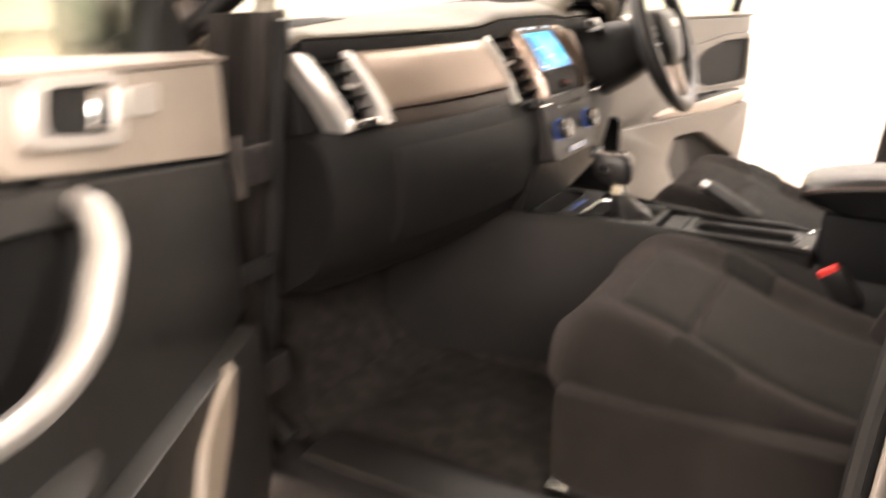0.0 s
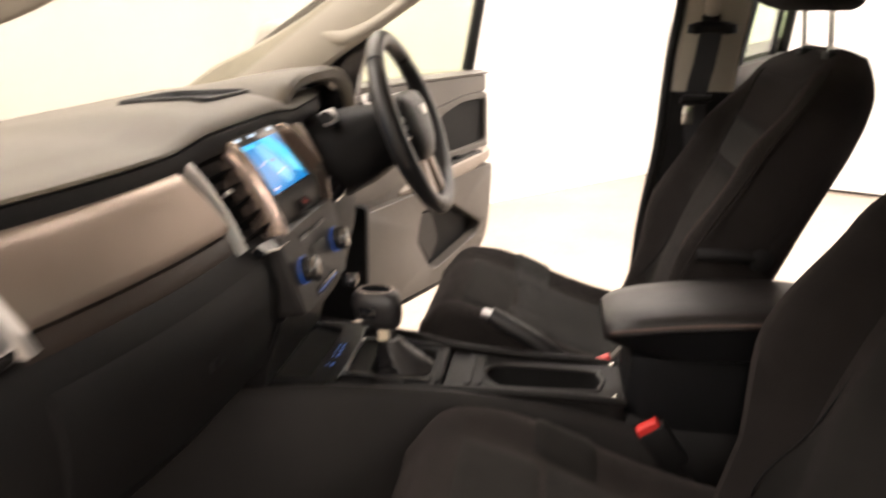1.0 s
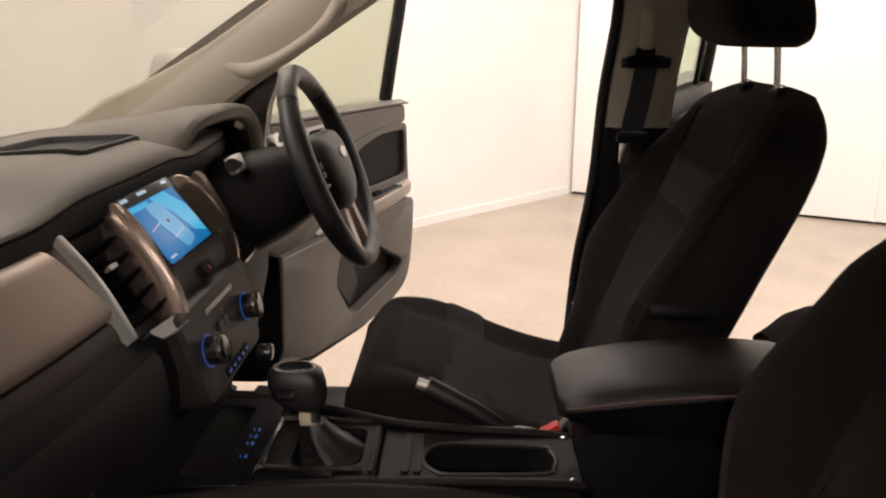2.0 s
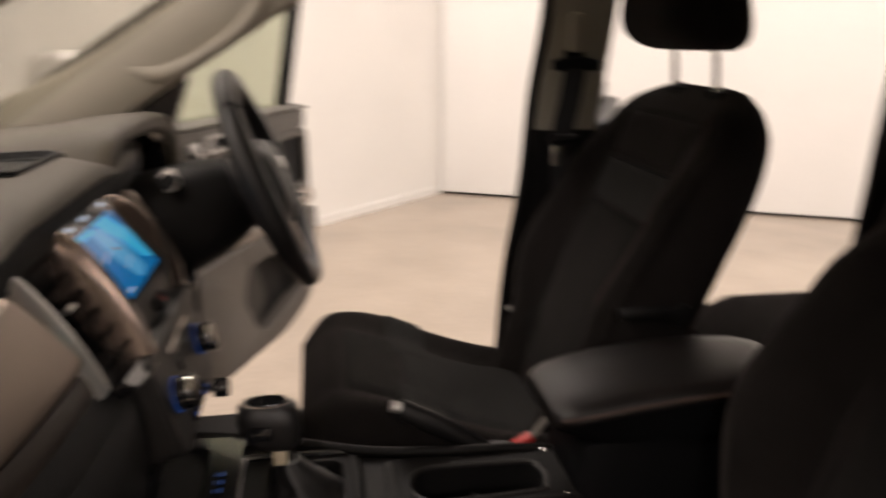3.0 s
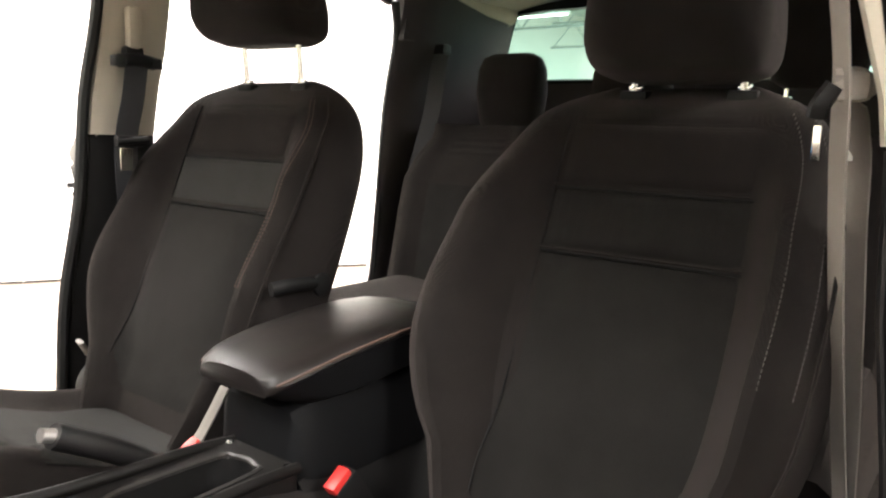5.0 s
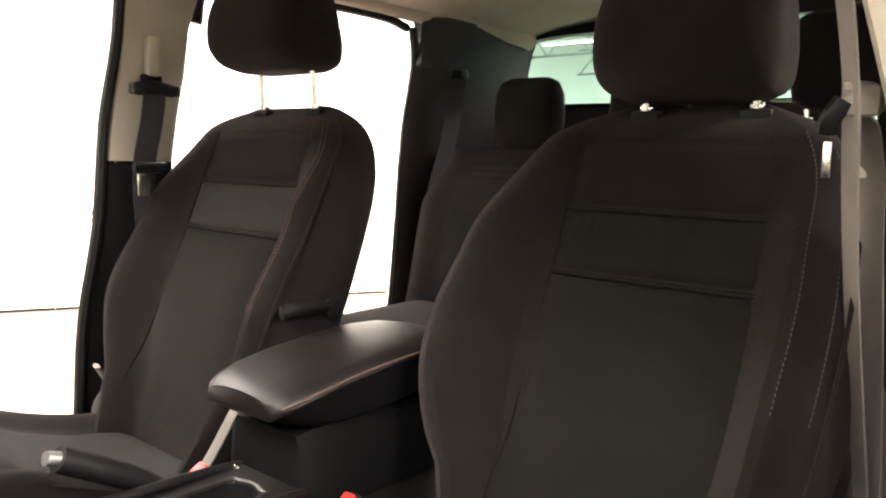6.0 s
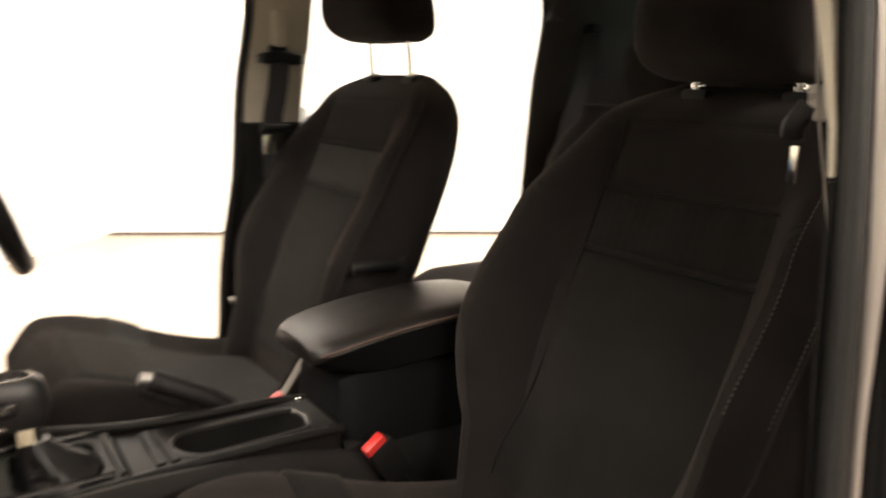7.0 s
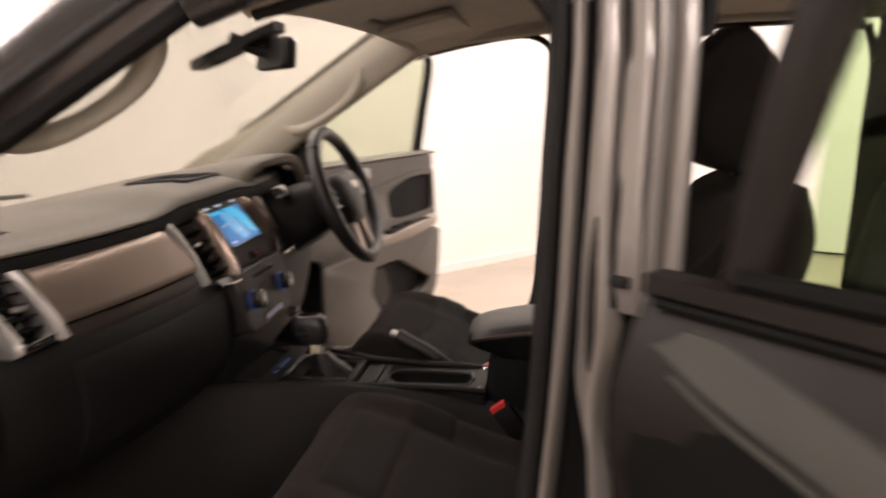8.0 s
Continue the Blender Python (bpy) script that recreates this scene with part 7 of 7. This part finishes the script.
def buckle(x, y, z, lean, label):
    b = thing("belt_buckle", x, y, z, label, "buckle", "front belt buckles")
    m = pose(0, 0, 0, lean, 0, 0)
    part("stalk", moved(tube([(0, -0.01, -0.12), (0, 0, 0.0)], 0.010, 8, 0.5), m), M_BLACK, b)
    part("body", moved(box(0, 0, 0.03, 0.026, 0.044, 0.075, 0.007), m), M_BLACK, b)
    part("release", moved(box(0, 0.003, 0.068, 0.020, 0.036, 0.018, 0.004), m), M_RED, b, "red release button")
    return b


buckle(-0.116, 0.278, 0.848, -35, "black belt buckle with red release beside the passenger seat")
db2 = buckle(0.128, 0.340, 0.834, -30, "black belt buckle with red release beside the driver's seat")
part("anchor_strip", strap([(0.004, 0.045, 0.035), (0.004, 0.005, 0.085), (0.004, -0.03, 0.135)], 0.020, 0.003, (1, 0, 0)), M_GREY, db2, "grey webbing stalk")

# ---------------------------------------------------------------- rear bench
rb = thing("rear_bench", 0, -0.6, 0.70, "charcoal cloth rear bench seat", "seat")


def bench_cushion(x0, x1):
    loops = []
    n = 18
    for l in (-0.02, 0.05, 0.15, 0.28, 0.38, 0.43, 0.46, 0.475):
        tp = []
        for k in range(n + 1):
            f = -1 + 2 * k / n
            edge = (1 - abs(f) ** 8) ** 0.5
            tp.append((x0 + (x1 - x0) * k / n, l - 0.02, 0.158 + (0.10 - 0.012 * math.cos(f * math.pi) - 0.085 * sstep(0.36, 0.49, l) ** 2) * edge))
        loops.append(tp + [(x1, l - 0.02, 0.10), (x1, l - 0.04, 0.06), (x0, l - 0.04, 0.06), (x0, l - 0.02, 0.10)])
    return rings(loops)


part("cushion", bench_cushion(-0.635, -0.003), M_CLOTH, rb)
part("cushion", bench_cushion(0.003, 0.635), M_CLOTH, rb)


def bench_back(x0, x1):
    loops = []
    n = 18
    for h in (0.0, 0.06, 0.15, 0.25, 0.36, 0.44, 0.49, 0.52, 0.535):
        h = h * 0.86
        y = -0.04 - 0.20 * h
        ring = []
        for k in range(n + 1):
            f = -1 + 2 * k / n
            edge = (1 - abs(f) ** 8) ** 0.5
            sq = 1 - 0.30 * sstep(0.25, 0.44, h) ** 2
            xm = (x0 + x1) / 2
            ring.append((xm + (x1 - x0) / 2 * f * sq, y + (0.05 + 0.018 * sstep(0.5, 0.8, abs(f)) - 0.04 * sstep(0.35, 0.43, h)) * edge, 0.22 + h))
        loops.append(ring + [(x1, y - 0.07, 0.22 + h), (x0, y - 0.07, 0.22 + h)])
    return rings(loops)


for a, b in ((-0.63, -0.145), (-0.14, 0.14), (0.145, 0.63)):
    bk = part("backrest", bench_back(a, b), M_CLOTH, rb)
    if b - a > 0.4:
        part("insert", sheet(lambda u, v: (a + 0.12 + (b - a - 0.24) * u, -0.04 - 0.2 * (0.04 + 0.26 * v) + 0.053, 0.26 + 0.26 * v), 6, 8, (0, -0.008, 0)), M_INSERT, bk)
for s in (-1, 1):
    part("base_panel", box(s * 0.32, 0.20, 0.02, 0.60, 0.42, 0.09, 0.01), M_BLACK, rb)


def rear_restraint(x, z, label):
    t = thing("rear_head_restraint", x, -0.79, z, label, "head restraint", "rear head restraints")
    loops = []
    for dz, half, w in ((-0.03, 0.028, 0.066), (-0.015, 0.042, 0.088), (0.015, 0.046, 0.094), (0.07, 0.050, 0.100), (0.13, 0.044, 0.097), (0.16, 0.032, 0.085), (0.172, 0.015, 0.06)):
        loops.append([(w * math.copysign(abs(math.cos(a)) ** 0.55, math.cos(a)), half * math.copysign(abs(math.sin(a)) ** 0.6, math.sin(a)), dz) for a in (2 * math.pi * k / 28 for k in range(28))])
    part("pad", rings(loops), M_CLOTH, t)
    for s in (-1, 1):
        part("post", tube([(s * 0.06, -0.005, -0.13), (s * 0.06, 0, 0.02)], 0.005, 8), M_STEEL, t)
        part("guide", box(s * 0.06, -0.004, 1.452 - z, 0.03, 0.022, 0.012, 0.004), M_CHROME, t)
    return t


rear_restraint(0.345, 1.40, "charcoal cloth rear head restraint, lowered")
rear_restraint(-0.415, 1.505, "charcoal cloth rear head restraint, raised on steel posts")
rear_restraint(0.0, 1.385, "low charcoal cloth centre head restraint")
rbelt = thing("rear_seat_belt", 0.585, -0.78, 1.56, "dark grey rear seat belt on the quarter trim", "seat belt")
part("webbing", strap([(0.0, 0.0, 0.02), (-0.004, 0.02, -0.06), (-0.010, 0.05, -0.16), (0.0, 0.09, -0.30), (0.020, 0.13, -0.52), (0.035, 0.16, -0.70)], 0.046, 0.002, (0.75, 0.6, 0)), M_WEB, rbelt)
part("upper_guide", box(0.0, 0.0, 0.03, 0.05, 0.04, 0.03, 0.008), M_BLACK, rbelt)

# ---------------------------------------------------------------- mirror, visors, wiper, mats
rm = thing("rear_view_mirror", 0.03, 0.80, 1.645, "black rear-view mirror on the windscreen", "mirror")
mo = round_poly([(-0.118, -0.032), (0.118, -0.032), (0.108, 0.034), (-0.108, 0.034)], 0.02)
part("housing", moved(slab(mo, 0.0, 0.028, lambda u, v, w: (u, w, v), 0.008), pose(0, 0, 0, 8, 0, 36)), M_BLACK, rm)
part("mirror_glass", moved(slab([p * 0.93 for p in mo], -0.003, 0.002, lambda u, v, w: (u, w, v), 0.001), pose(0, 0, 0, 8, 0, 36)), M_CHROME, rm, "silvered mirror glass")
part("stem", tube([(0, 0.03, 0.005), (0, 0.07, 0.02), (-0.01, 0.11, 0.045)], 0.012, 8), M_BLACK, rm)
part("sensor_box", rings([[(x, y, z) for x, z in ((-w, dz), (w, dz), (w, 0.02 + dz), (-w, 0.02 + dz))] for y, w, dz in ((0.0, 0.035, 0.052), (0.08, 0.045, 0.020), (0.16, 0.045, -0.012), (0.20, 0.03, -0.026))]), M_BLACK, rm)


def visor(x, label):
    v = thing("sun_visor", x, 0.52, 1.715, label, "sun visor", "sun visors")
    part("flap", moved(slab(round_poly([(-0.20, -0.085), (0.20, -0.085), (0.20, 0.085), (-0.20, 0.085)], 0.03), -0.010, 0.010, lambda u, w, t: (u, w, t), 0.008), pose(0, 0, 0, -12, 0, 0)), M_LINER, v)
    part("pivot_arm", tube([(-0.20 if x < 0 else 0.20, 0.075, -0.012), (-0.23 if x < 0 else 0.23, 0.082, -0.010), (-0.245 if x < 0 else 0.245, 0.085, 0.0)], 0.007, 8), M_BEIGE, v)
    part("clip", box(0.17 if x < 0 else -0.17, 0.075, -0.016, 0.03, 0.025, 0.02, 0.005), M_BEIGE, v)
    return v


visor(-0.34, "beige cloth sun visor folded up, passenger side")
visor(0.34, "beige cloth sun visor folded up, driver's side")

wp = thing("wiper", 0.0, 1.58, 1.285, "black windscreen wiper at rest", "wiper")
part("blade", tube([(-0.36, -0.065, 0.050), (-0.10, 0.0, 0.052), (0.16, -0.01, 0.036)], 0.006, 8), M_RUBBER, wp)
part("arm", tube([(-0.62, 0.02, -0.02), (-0.45, 0.0, 0.03), (-0.25, -0.01, 0.066), (-0.12, 0.0, 0.064)], 0.006, 8), M_BLACK, wp)
part("joint", box(-0.12, 0.0, 0.066, 0.05, 0.03, 0.024, 0.006), M_BLACK, wp)


def floor_mat(x, label):
    m = thing("floor_mat", x, 0.86, 0.605, label, "floor mat", "floor mats")
    part("mat", sheet(lambda u, v: (-0.215 + 0.43 * u, -0.26 + 0.54 * v, 0.008 + 0.30 * sstep(0.21, 0.50, -0.26 + 0.54 * v) * 1.0 + 0.003 * math.sin(9 * u + 5 * v)), 12, 16, (0, 0, -0.008)), M_MAT, m)


floor_mat(-0.43, "black carpet mat in the passenger footwell")
floor_mat(0.43, "black carpet mat in the driver's footwell")
